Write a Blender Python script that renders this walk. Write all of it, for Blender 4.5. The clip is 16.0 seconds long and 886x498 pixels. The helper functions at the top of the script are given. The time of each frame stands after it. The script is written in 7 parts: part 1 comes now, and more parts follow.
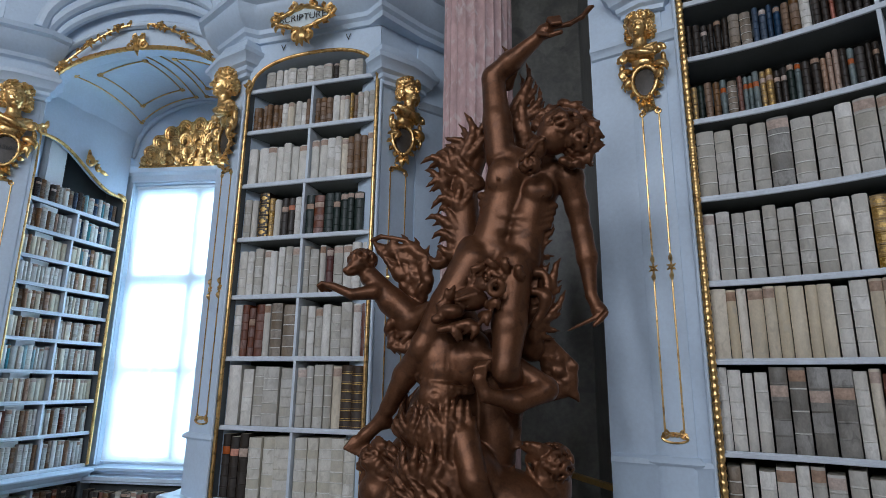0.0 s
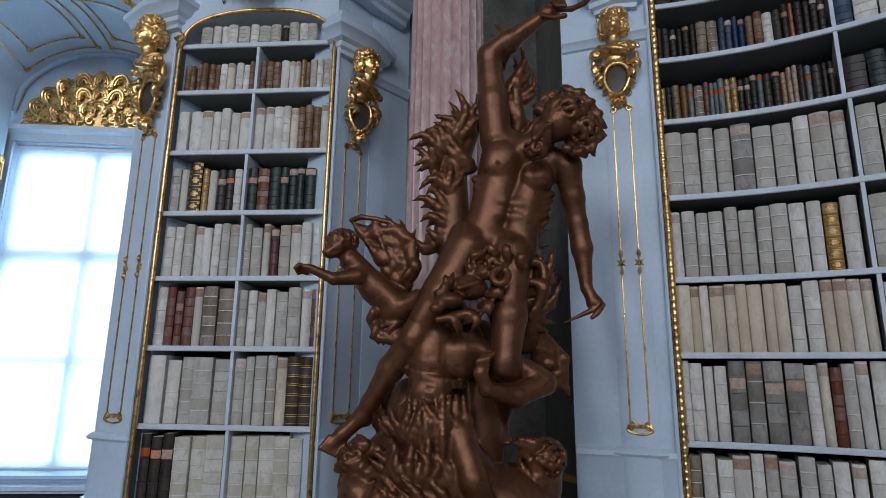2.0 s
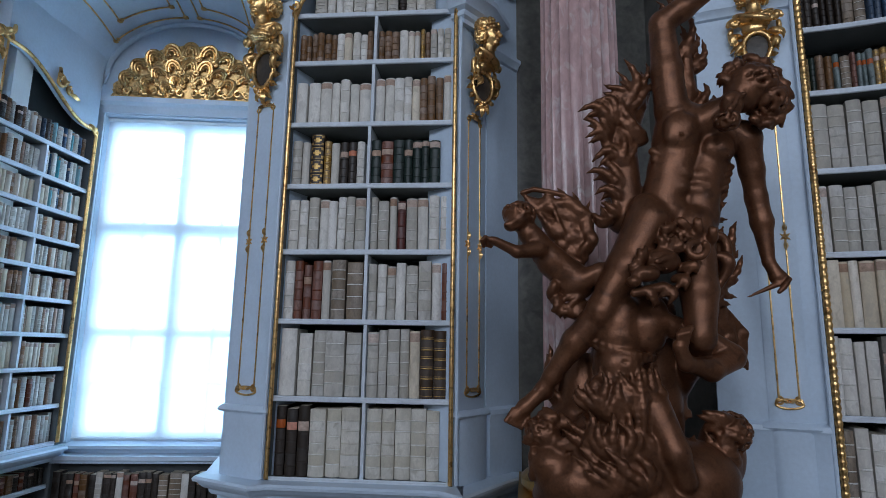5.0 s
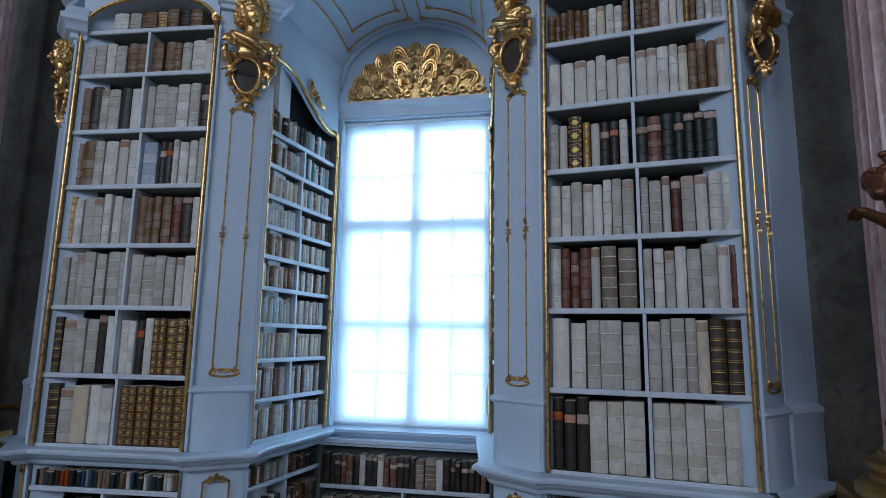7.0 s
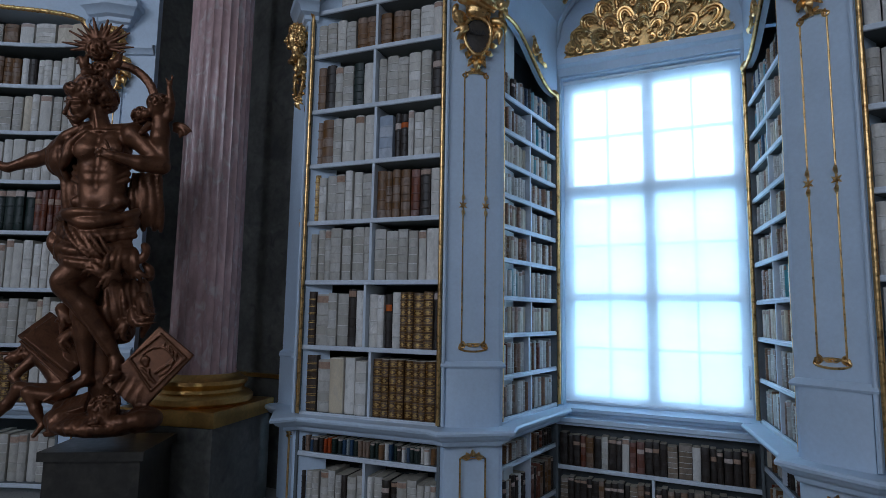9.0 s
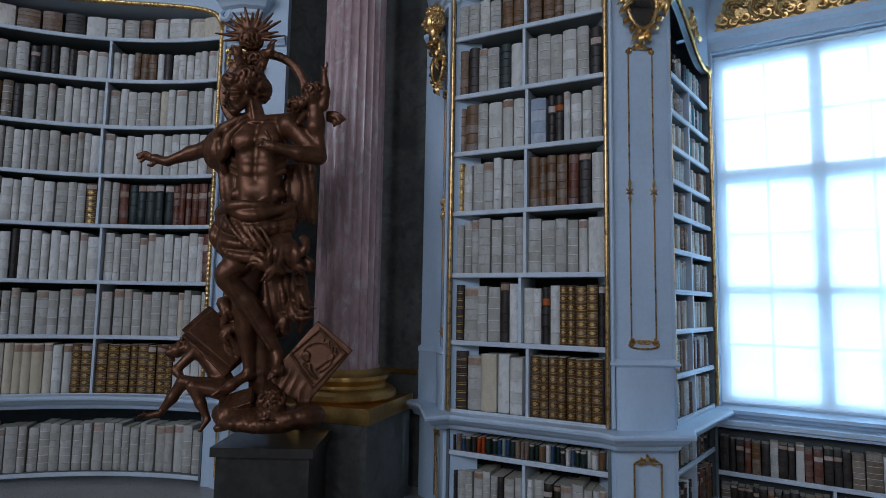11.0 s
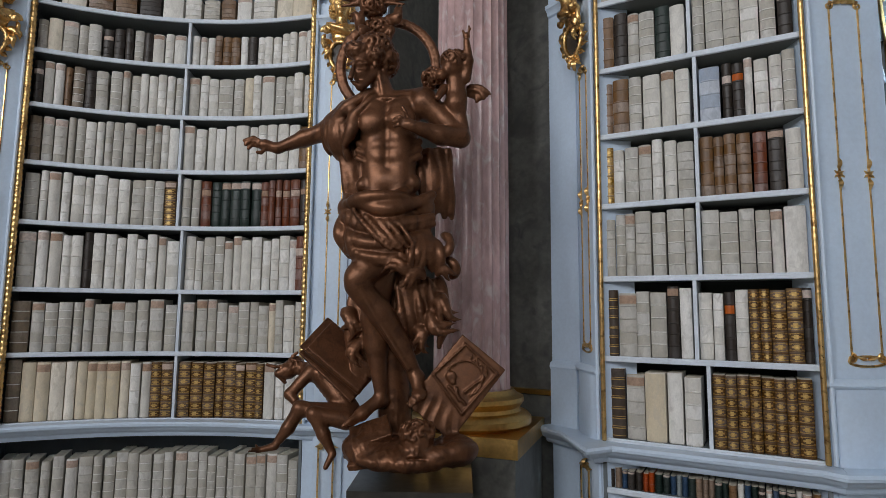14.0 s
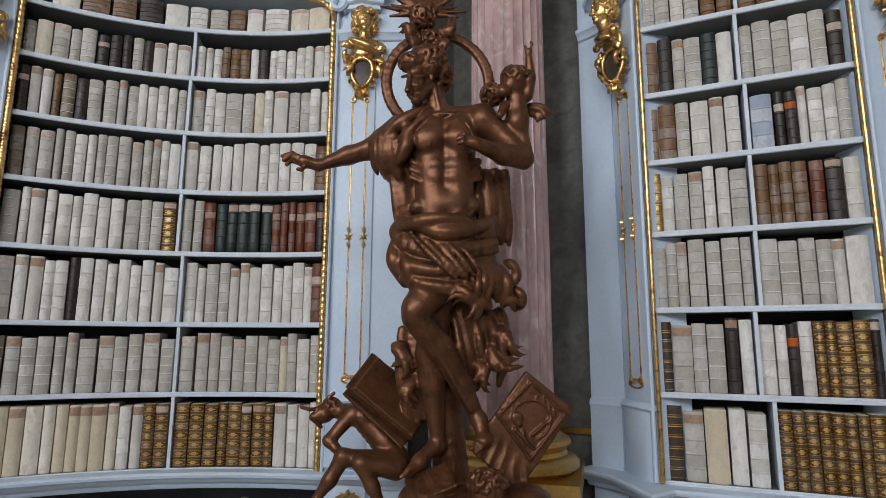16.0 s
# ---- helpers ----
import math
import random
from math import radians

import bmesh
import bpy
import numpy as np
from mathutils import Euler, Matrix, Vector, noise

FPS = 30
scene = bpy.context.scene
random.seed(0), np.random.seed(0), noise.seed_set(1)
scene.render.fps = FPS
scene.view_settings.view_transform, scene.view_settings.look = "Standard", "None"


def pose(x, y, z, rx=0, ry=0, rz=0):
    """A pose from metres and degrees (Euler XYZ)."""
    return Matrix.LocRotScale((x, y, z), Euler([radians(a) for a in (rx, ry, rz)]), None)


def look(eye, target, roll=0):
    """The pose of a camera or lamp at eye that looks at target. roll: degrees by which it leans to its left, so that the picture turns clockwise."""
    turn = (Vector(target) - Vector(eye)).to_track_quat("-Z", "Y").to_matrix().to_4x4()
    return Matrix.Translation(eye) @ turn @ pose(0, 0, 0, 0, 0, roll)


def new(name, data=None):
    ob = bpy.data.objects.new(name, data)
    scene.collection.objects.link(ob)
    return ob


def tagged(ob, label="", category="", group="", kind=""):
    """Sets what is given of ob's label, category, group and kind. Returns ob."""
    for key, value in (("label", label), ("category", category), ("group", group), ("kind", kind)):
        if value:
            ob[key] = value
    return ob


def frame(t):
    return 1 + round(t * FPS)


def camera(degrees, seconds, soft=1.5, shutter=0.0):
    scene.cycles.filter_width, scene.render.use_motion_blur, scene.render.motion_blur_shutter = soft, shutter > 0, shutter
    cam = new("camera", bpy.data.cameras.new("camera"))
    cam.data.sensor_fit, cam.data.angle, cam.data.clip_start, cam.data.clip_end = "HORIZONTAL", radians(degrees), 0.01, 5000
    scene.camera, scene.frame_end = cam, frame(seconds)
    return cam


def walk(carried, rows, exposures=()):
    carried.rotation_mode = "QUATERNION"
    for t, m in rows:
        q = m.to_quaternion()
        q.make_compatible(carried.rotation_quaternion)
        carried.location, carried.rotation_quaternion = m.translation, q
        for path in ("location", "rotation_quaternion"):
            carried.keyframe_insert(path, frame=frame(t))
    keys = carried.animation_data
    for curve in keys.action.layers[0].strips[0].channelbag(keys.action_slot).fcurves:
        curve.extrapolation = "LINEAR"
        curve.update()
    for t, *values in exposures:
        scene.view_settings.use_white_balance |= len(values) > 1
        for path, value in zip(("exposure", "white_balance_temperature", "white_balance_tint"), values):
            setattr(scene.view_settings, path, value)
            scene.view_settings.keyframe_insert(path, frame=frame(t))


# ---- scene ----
cam = camera(75.2, 16.0, soft=0.65)
METRES, EYE, TILT, LEAN, TURN = 6.0, 1.7, 0.0, 0.0, 7.5
ROWS = [
    (0.0, 0.0, 0.0, 0.0, -0.16, 13.15, -0.68),
    (0.5, -0.0241, 0.0215, 0.0005, -1.97, 14.06, -0.62),
    (1.0, -0.0431, 0.0406, -0.0002, -4.19, 13.83, -0.68),
    (1.5, -0.0593, 0.0457, -0.0007, -7.09, 13.71, -0.67),
    (2.0, -0.0908, 0.044, 0.0013, -11.99, 12.39, -0.65),
    (2.5, -0.1167, 0.0447, 0.0009, -13.94, 11.86, -0.69),
    (3.0, -0.1345, 0.0603, -0.0018, -16.56, 11.25, -0.66),
    (5.5, -0.2687, 0.0884, -0.003, -7.81, 9.23, -0.95),
    (6.0, -0.3036, 0.1047, -0.0056, -3.13, 8.22, -0.93),
    (6.5, -0.3291, 0.1171, -0.0055, 0.84, 7.95, -0.99),
    (7.0, -0.3688, 0.1169, -0.0057, 3.32, 8.97, -0.95),
    (7.5, -0.4112, 0.1144, -0.0045, 6.01, 8.47, -0.95),
    (8.0, -0.4447, 0.1286, -0.0092, 11.01, 7.42, -0.98),
    (8.5, -0.4754, 0.1509, -0.009, 14.9, 6.7, -0.95),
    (9.0, -0.5065, 0.1535, -0.0095, 17.86, 6.31, -0.93),
    (9.5, -0.5479, 0.1423, -0.0059, 19.25, 7.22, -0.92),
    (10.0, -0.5804, 0.1375, -0.0068, 20.95, 6.57, -0.98),
    (12.5, -0.7363, 0.1579, -0.0097, 24.16, 5.07, -0.74),
    (13.0, -0.7676, 0.172, -0.0105, 24.41, 6.25, -0.59),
    (13.5, -0.799, 0.1865, -0.0105, 25.81, 5.9, -0.56),
    (14.0, -0.8204, 0.1897, -0.0105, 25.05, 6.33, -0.53),
    (14.5, -0.8511, 0.1812, -0.0072, 23.1, 7.94, -0.42),
    (15.0, -0.8817, 0.1727, -0.0066, 22.61, 8.07, -0.41),
    (15.5, -0.9043, 0.176, -0.0084, 22.49, 8.2, -0.32),
    (16.0, -0.9356, 0.1925, -0.0085, 19.79, 9.45, -0.24),
]
EXPOSURES = [(0.0, 0.08, 6000, 10), (3.0, -0.02, 5900, 10), (5.5, -0.25, 5600, 10), (7.0, -0.5, 5500, 10), (9.5, -0.88, 5420, 10), (10.2, -0.75, 5450, 10), (12.5, -0.42, 5700, 10), (13.5, -0.02, 6250, 10),
             (14.0, 0.24, 6500, 10), (16.0, 0.44, 6550, 10)]
walk(cam, [(t, pose(0, 0, EYE, TILT, LEAN, TURN) @ pose(METRES * x, METRES * y, METRES * z, 90 + pitch, roll, yaw)) for t, x, y, z, yaw, pitch, roll in ROWS], EXPOSURES)

# ---- world and light ----
world = bpy.data.worlds.new("world")
scene.world = world
world.use_nodes = True
wn = world.node_tree
sky = wn.nodes.new("ShaderNodeTexSky")
sky.sky_type, sky.sun_disc = "NISHITA", False
sky.sun_elevation, sky.sun_rotation = radians(35), radians(200)
wn.nodes["Background"].inputs["Strength"].default_value = 0.12
wn.links.new(sky.outputs[0], wn.nodes["Background"].inputs["Color"])

sun = new("sun", bpy.data.lights.new("sun", "SUN"))
sun.data.energy, sun.data.angle, sun.data.color = 2.0, radians(10), (1.0, 0.95, 0.88)
sun.matrix_basis = look((0, 0, 12), (-3, 9, 0))


def window_light(x, y, z, w, h, target, power, color):
    """The sky's light in a window's opening."""
    data = bpy.data.lights.new("window_light", "AREA")
    data.shape, data.size, data.size_y, data.energy, data.color = "RECTANGLE", w, h, power, color
    ob = new("window_light", data)
    ob.matrix_basis = look((x, y, z), target)


HALL_Y0, HALL_X0, HALL_X1, CEIL_Z = -8.5, -14.5, 7.2, 10.5
REAR_WINDOWS = (-10.2, -6.0, -1.4, 3.2)
REAR_Z0, REAR_Z1 = 4.6, 8.8
for rx, power in zip(REAR_WINDOWS, (305, 280, 215, 140)):
    window_light(rx, HALL_Y0 - 0.25, (REAR_Z0 + REAR_Z1) / 2, 1.7, REAR_Z1 - REAR_Z0 - 0.1, (rx, 0, 3.0), power, (0.96, 0.97, 1.0))

# ---- materials ----


def mat(name, color, rough=0.5, metal=0.0, var=0.12, scale=6.0, bump=0.15, bscale=60.0, spread=0.0, coat=0.0, stretch=(1, 1, 1), stain=None):
    """Procedural surface: two scales of variation, fine relief, and a spread of tone from object to object."""
    m = bpy.data.materials.new(name)
    m.use_nodes = True
    n, l = m.node_tree.nodes, m.node_tree.links
    b = n["Principled BSDF"]
    tc = n.new("ShaderNodeTexCoord")
    mp = n.new("ShaderNodeMapping")
    mp.inputs["Scale"].default_value = stretch
    geo = n.new("ShaderNodeNewGeometry")
    l.new(geo.outputs["Position"], mp.inputs["Vector"])
    big = n.new("ShaderNodeTexNoise")
    big.inputs["Scale"].default_value, big.inputs["Detail"].default_value, big.inputs["Roughness"].default_value = scale, 6, 0.65
    l.new(mp.outputs[0], big.inputs["Vector"])
    fine = n.new("ShaderNodeTexNoise")
    fine.inputs["Scale"].default_value, fine.inputs["Detail"].default_value = bscale, 5
    l.new(mp.outputs[0], fine.inputs["Vector"])
    ramp = n.new("ShaderNodeMapRange")
    ramp.inputs["From Min"].default_value, ramp.inputs["From Max"].default_value = 0.3, 0.7
    ramp.inputs["To Min"].default_value, ramp.inputs["To Max"].default_value = 1 - var, 1 + var
    l.new(big.outputs["Fac"], ramp.inputs["Value"])
    grain = n.new("ShaderNodeMapRange")
    grain.inputs["From Min"].default_value, grain.inputs["From Max"].default_value = 0.25, 0.75
    grain.inputs["To Min"].default_value, grain.inputs["To Max"].default_value = 1 - var * 0.6, 1 + var * 0.6
    l.new(fine.outputs["Fac"], grain.inputs["Value"])
    mul = n.new("ShaderNodeMath")
    mul.operation = "MULTIPLY"
    l.new(ramp.outputs[0], mul.inputs[0])
    l.new(grain.outputs[0], mul.inputs[1])
    hsv = n.new("ShaderNodeHueSaturation")
    hsv.inputs["Color"].default_value = (*color, 1)
    value = mul
    if spread:
        oi = n.new("ShaderNodeObjectInfo")
        rr = n.new("ShaderNodeMapRange")
        rr.inputs["To Min"].default_value, rr.inputs["To Max"].default_value = 1 - spread, 1 + spread
        both = n.new("ShaderNodeMath")
        both.operation = "ADD"
        l.new(oi.outputs["Random"], both.inputs[0])
        l.new(geo.outputs["Random Per Island"], both.inputs[1])
        frac = n.new("ShaderNodeMath")
        frac.operation = "FRACT"
        l.new(both.outputs[0], frac.inputs[0])
        l.new(frac.outputs[0], rr.inputs["Value"])
        m2 = n.new("ShaderNodeMath")
        m2.operation = "MULTIPLY"
        l.new(mul.outputs[0], m2.inputs[0])
        l.new(rr.outputs[0], m2.inputs[1])
        value = m2
        sat = n.new("ShaderNodeMapRange")
        sat.inputs["To Min"].default_value, sat.inputs["To Max"].default_value = 1.35, 0.6
        l.new(frac.outputs[0], sat.inputs["Value"])
        l.new(sat.outputs[0], hsv.inputs["Saturation"])
    l.new(value.outputs[0], hsv.inputs["Value"])
    out = hsv.outputs[0]
    if stain:
        st = n.new("ShaderNodeTexNoise")
        st.inputs["Scale"].default_value, st.inputs["Detail"].default_value, st.inputs["Distortion"].default_value = scale * 2.2, 8, 0.8
        l.new(mp.outputs[0], st.inputs["Vector"])
        sr = n.new("ShaderNodeMapRange")
        sr.inputs["From Min"].default_value, sr.inputs["From Max"].default_value = 0.52, 0.72
        l.new(st.outputs["Fac"], sr.inputs["Value"])
        mix = n.new("ShaderNodeMix")
        mix.data_type = "RGBA"
        mix.inputs["B"].default_value = (*stain, 1)
        l.new(sr.outputs[0], mix.inputs["Factor"])
        l.new(out, mix.inputs["A"])
        out = mix.outputs["Result"]
    l.new(out, b.inputs["Base Color"])
    b.inputs["Metallic"].default_value = metal
    rmap = n.new("ShaderNodeMapRange")
    rmap.inputs["To Min"].default_value, rmap.inputs["To Max"].default_value = max(0.05, rough - 0.1), min(1, rough + 0.1)
    l.new(fine.outputs["Fac"], rmap.inputs["Value"])
    l.new(rmap.outputs[0], b.inputs["Roughness"])
    b.inputs["Coat Weight"].default_value = coat
    if bump:
        bp = n.new("ShaderNodeBump")
        bp.inputs["Strength"].default_value, bp.inputs["Distance"].default_value = bump, 0.01
        l.new(fine.outputs["Fac"], bp.inputs["Height"])
        l.new(bp.outputs[0], b.inputs["Normal"])
    return m


PAINT = mat("blue_white_paint", (0.56, 0.67, 0.80), 0.42, var=0.06, scale=2.5, bump=0.06, bscale=40)
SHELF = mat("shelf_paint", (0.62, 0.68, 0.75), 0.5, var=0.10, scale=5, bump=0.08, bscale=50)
# Grey case interiors, darkened so the colour holds the shade between shelves.
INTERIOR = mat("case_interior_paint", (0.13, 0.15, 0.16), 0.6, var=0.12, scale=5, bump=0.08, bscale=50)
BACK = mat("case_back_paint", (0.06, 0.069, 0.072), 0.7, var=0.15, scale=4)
GOLD = mat("gilding", (0.80, 0.52, 0.21), 0.31, 1.0, var=0.18, scale=9, bump=0.05, bscale=45, stain=(0.26, 0.13, 0.045))
BRASS = mat("column_base_gilding", (0.62, 0.38, 0.12), 0.34, 1.0, var=0.2, scale=5, bump=0.12, bscale=50)
BRONZE = mat("bronzed_limewood", (0.150, 0.063, 0.029), 0.40, 0.62, var=0.28, scale=7, bump=0.12, bscale=90, stain=(0.085, 0.036, 0.017))
PINK = mat("pink_marble", (0.50, 0.335, 0.325), 0.22, var=0.20, scale=7, bump=0.03, bscale=30, stretch=(1, 1, 0.45), stain=(0.62, 0.53, 0.52))
DARK = mat("dark_marble", (0.125, 0.123, 0.108), 0.35, var=0.35, scale=3, bump=0.02, bscale=25, stain=(0.07, 0.07, 0.066))
PEDESTAL = mat("black_brown_marble", (0.028, 0.025, 0.02), 0.35, var=0.4, scale=4, bump=0.02, bscale=25, stain=(0.05, 0.045, 0.035))
PLASTER = mat("white_plaster", (0.72, 0.73, 0.74), 0.8, var=0.05, scale=2)
FAR_WALL = mat("far_wall", (0.26, 0.24, 0.22), 0.7, var=0.15, scale=1.5)
FRESCO = mat("ceiling_plaster", (0.38, 0.36, 0.34), 0.8, var=0.15, scale=1)
MARBLE_FLOOR = mat("floor_marble", (0.30, 0.28, 0.26), 0.3, var=0.15, scale=3, bump=0.02)
SHIELD = mat("dark_shield", (0.05, 0.04, 0.03), 0.4, var=0.3, scale=20)
WINDOW_PAINT = mat("window_paint", (0.72, 0.77, 0.83), 0.45, var=0.04, scale=3, bump=0.04)
INK = mat("black_lettering", (0.02, 0.02, 0.02), 0.6, var=0.1)
SCROLL = mat("pale_scroll_field", (0.62, 0.70, 0.72), 0.5, var=0.06)
PAGES = mat("page_edges", (0.50, 0.45, 0.36), 0.9, var=0.2, scale=30, bump=0.3, bscale=150)
LABEL = mat("title_label", (0.44, 0.32, 0.25), 0.7, var=0.2, scale=30, spread=0.25)
RUBBED = mat("rubbed_bands", (0.66, 0.645, 0.60), 0.7, var=0.15, scale=30, spread=0.1)
GILT_TOOL = mat("gold_tooling", (0.50, 0.33, 0.12), 0.42, 1.0, var=0.3, scale=60, bump=0.3, bscale=150)

GLASS = bpy.data.materials.new("window_glass")
GLASS.use_nodes = True
gn, gl = GLASS.node_tree.nodes, GLASS.node_tree.links
gn.remove(gn["Principled BSDF"])
g1, g2, g3 = gn.new("ShaderNodeBsdfTransparent"), gn.new("ShaderNodeBsdfGlossy"), gn.new("ShaderNodeMixShader")
g2.inputs["Roughness"].default_value, g3.inputs["Fac"].default_value = 0.02, 0.06
gl.new(g1.outputs[0], g3.inputs[1])
gl.new(g2.outputs[0], g3.inputs[2])
gl.new(g3.outputs[0], gn["Material Output"].inputs["Surface"])

BLIND = bpy.data.materials.new("blind_fabric")
BLIND.use_nodes = True
bn, bl = BLIND.node_tree.nodes, BLIND.node_tree.links
bn.remove(bn["Principled BSDF"])
tr, df, tp = bn.new("ShaderNodeBsdfTranslucent"), bn.new("ShaderNodeBsdfDiffuse"), bn.new("ShaderNodeBsdfTransparent")
weave = bn.new("ShaderNodeTexNoise")
weave.inputs["Scale"].default_value = 4
wr = bn.new("ShaderNodeMapRange")
wr.inputs["To Min"].default_value, wr.inputs["To Max"].default_value = 0.8, 0.95
bl.new(weave.outputs["Fac"], wr.inputs["Value"])
wc = bn.new("ShaderNodeCombineColor")
for i in range(3):
    bl.new(wr.outputs[0], wc.inputs[i])
bl.new(wc.outputs[0], tr.inputs["Color"])
df.inputs["Color"].default_value = (0.8, 0.86, 0.92, 1)
m1, m2 = bn.new("ShaderNodeMixShader"), bn.new("ShaderNodeMixShader")
m1.inputs["Fac"].default_value, m2.inputs["Fac"].default_value = 0.25, 0.2
bl.new(tr.outputs[0], m1.inputs[1])
bl.new(df.outputs[0], m1.inputs[2])
bl.new(m1.outputs[0], m2.inputs[1])
bl.new(tp.outputs[0], m2.inputs[2])
bl.new(m2.outputs[0], bn["Material Output"].inputs["Surface"])



def daylight(name, color, strength):
    m = bpy.data.materials.new(name)
    m.use_nodes = True
    n, l = m.node_tree.nodes, m.node_tree.links
    n.remove(n["Principled BSDF"])
    e = n.new("ShaderNodeEmission")
    e.inputs["Color"].default_value, e.inputs["Strength"].default_value = (*color, 1), strength
    l.new(e.outputs[0], n["Material Output"].inputs["Surface"])
    return m


OVERCAST = daylight("overcast_sky", (0.66, 0.85, 1.0), 9.6)
HAZE = daylight("hazy_distance", (0.50, 0.79, 1.0), 6.4)

# ---- geometry helpers ----


class Geo:
    """Collects vertices and faces of one mesh."""

    def __init__(self):
        self.v, self.f, self.m = [], [], []

    def add(self, verts, faces, mi=0):
        o = len(self.v)
        self.v += [Vector(p) for p in verts]
        self.f += [tuple(i + o for i in f) for f in faces]
        self.m += [mi] * len(faces)
        return self

    def box(self, F, u0, u1, v0, v1, z0, z1, n=1, mi=0):
        """A box in the coordinates of F(u, v, z), cut into n pieces along u."""
        vs = []
        for i in range(n + 1):
            u = u0 + (u1 - u0) * i / n
            vs += [F(u, v0, z0), F(u, v1, z0), F(u, v1, z1), F(u, v0, z1)]
        fs = [(0, 1, 2, 3), tuple(4 * n + k for k in (3, 2, 1, 0))]
        for i in range(n):
            a, b = 4 * i, 4 * i + 4
            for k in range(4):
                q = (k + 1) % 4
                fs.append((a + k, b + k, b + q, a + q))
        return self.add(vs, fs, mi)

    def extrude(self, F, u0, u1, prof, n=1, mi=0):
        """The closed profile (v, z) carried along u."""
        k, vs, fs = len(prof), [], []
        for i in range(n + 1):
            u = u0 + (u1 - u0) * i / n
            vs += [F(u, v, z) for v, z in prof]
        for i in range(n):
            for j in range(k):
                q = (j + 1) % k
                fs.append((i * k + j, i * k + q, (i + 1) * k + q, (i + 1) * k + j))
        fs += [tuple(range(k)), tuple(n * k + j for j in range(k))]
        return self.add(vs, fs, mi)

    def tube(self, pts, r, seg=8, mi=0, caps=True):
        pts = [Vector(p) for p in pts]
        vs, fs, up = [], [], Vector((0.13, 0.31, 0.94)).normalized()
        for i, p in enumerate(pts):
            d = (pts[min(i + 1, len(pts) - 1)] - pts[max(i - 1, 0)]).normalized()
            s = d.cross(up)
            if s.length < 0.1:
                s = d.cross(Vector((1, 0, 0)))
            s.normalize()
            up = s.cross(d).normalized()
            rr = r[i] if isinstance(r, (list, tuple)) else r
            for k in range(seg):
                a = 2 * math.pi * k / seg
                vs.append(p + (s * math.cos(a) + up * math.sin(a)) * rr)
        for i in range(len(pts) - 1):
            for k in range(seg):
                q = (k + 1) % seg
                fs.append((i * seg + k, i * seg + q, (i + 1) * seg + q, (i + 1) * seg + k))
        if caps:
            fs.append(tuple(reversed(range(seg))))
            fs.append(tuple((len(pts) - 1) * seg + k for k in range(seg)))
        return self.add(vs, fs, mi)

    def ball(self, c, r, seg=10, mi=0, rot=None):
        """An ellipsoid; r is one radius or three."""
        rx, ry, rz = (r, r, r) if not isinstance(r, (list, tuple)) else r
        vs, fs, n = [], [], seg // 2
        c = Vector(c)
        for i in range(1, n):
            th = math.pi * i / n
            for k in range(seg):
                a = 2 * math.pi * k / seg
                vs.append(Vector((rx * math.sin(th) * math.cos(a), ry * math.sin(th) * math.sin(a), rz * math.cos(th))))
        vs += [Vector((0, 0, rz)), Vector((0, 0, -rz))]
        top, bot = len(vs) - 2, len(vs) - 1
        for i in range(n - 2):
            for k in range(seg):
                q = (k + 1) % seg
                fs.append((i * seg + k, (i + 1) * seg + k, (i + 1) * seg + q, i * seg + q))
        for k in range(seg):
            q = (k + 1) % seg
            fs.append((top, k, q))
            fs.append((bot, (n - 2) * seg + q, (n - 2) * seg + k))
        if rot is not None:
            vs = [rot @ p for p in vs]
        return self.add([c + p for p in vs], fs, mi)

    def lathe(self, c, prof, seg=40, flutes=0, depth=0.0, mi=0):
        """Rings of (radius, z) about the upright axis through c, with optional flutes."""
        vs, fs = [], []
        for r, z in prof:
            for k in range(seg):
                a = 2 * math.pi * k / seg
                rr = r - depth * abs(math.sin(a * flutes / 2)) ** 0.6 if flutes else r
                vs.append(Vector((c[0] + rr * math.cos(a), c[1] + rr * math.sin(a), z)))
        for i in range(len(prof) - 1):
            for k in range(seg):
                q = (k + 1) % seg
                fs.append((i * seg + k, i * seg + q, (i + 1) * seg + q, (i + 1) * seg + k))
        fs.append(tuple(reversed(range(seg))))
        fs.append(tuple((len(prof) - 1) * seg + k for k in range(seg)))
        return self.add(vs, fs, mi)

    def sweep(self, path, prof, mi=0, cap=True):
        """A moulding: the closed profile (out, z) carried along the plan line; out is to the right of the way."""
        P = [Vector(p) for p in path]
        vs, fs, k = [], [], len(prof)
        for i, p in enumerate(P):
            a = (P[i] - P[i - 1]).normalized() if i else (P[1] - P[0]).normalized()
            b = (P[i + 1] - P[i]).normalized() if i < len(P) - 1 else a
            na, nb = Vector((a.y, -a.x)), Vector((b.y, -b.x))
            m = (na + nb)
            m = m / max(0.35, m.dot(na)) if m.length > 1e-4 else na
            for o, z in prof:
                q = p + m * o
                vs.append(Vector((q.x, q.y, z)))
        for i in range(len(P) - 1):
            for j in range(k):
                q = (j + 1) % k
                fs.append((i * k + j, (i + 1) * k + j, (i + 1) * k + q, i * k + q))
        if cap:
            fs.append(tuple(range(k)))
            fs.append(tuple((len(P) - 1) * k + j for j in reversed(range(k))))
        return self.add(vs, fs, mi)

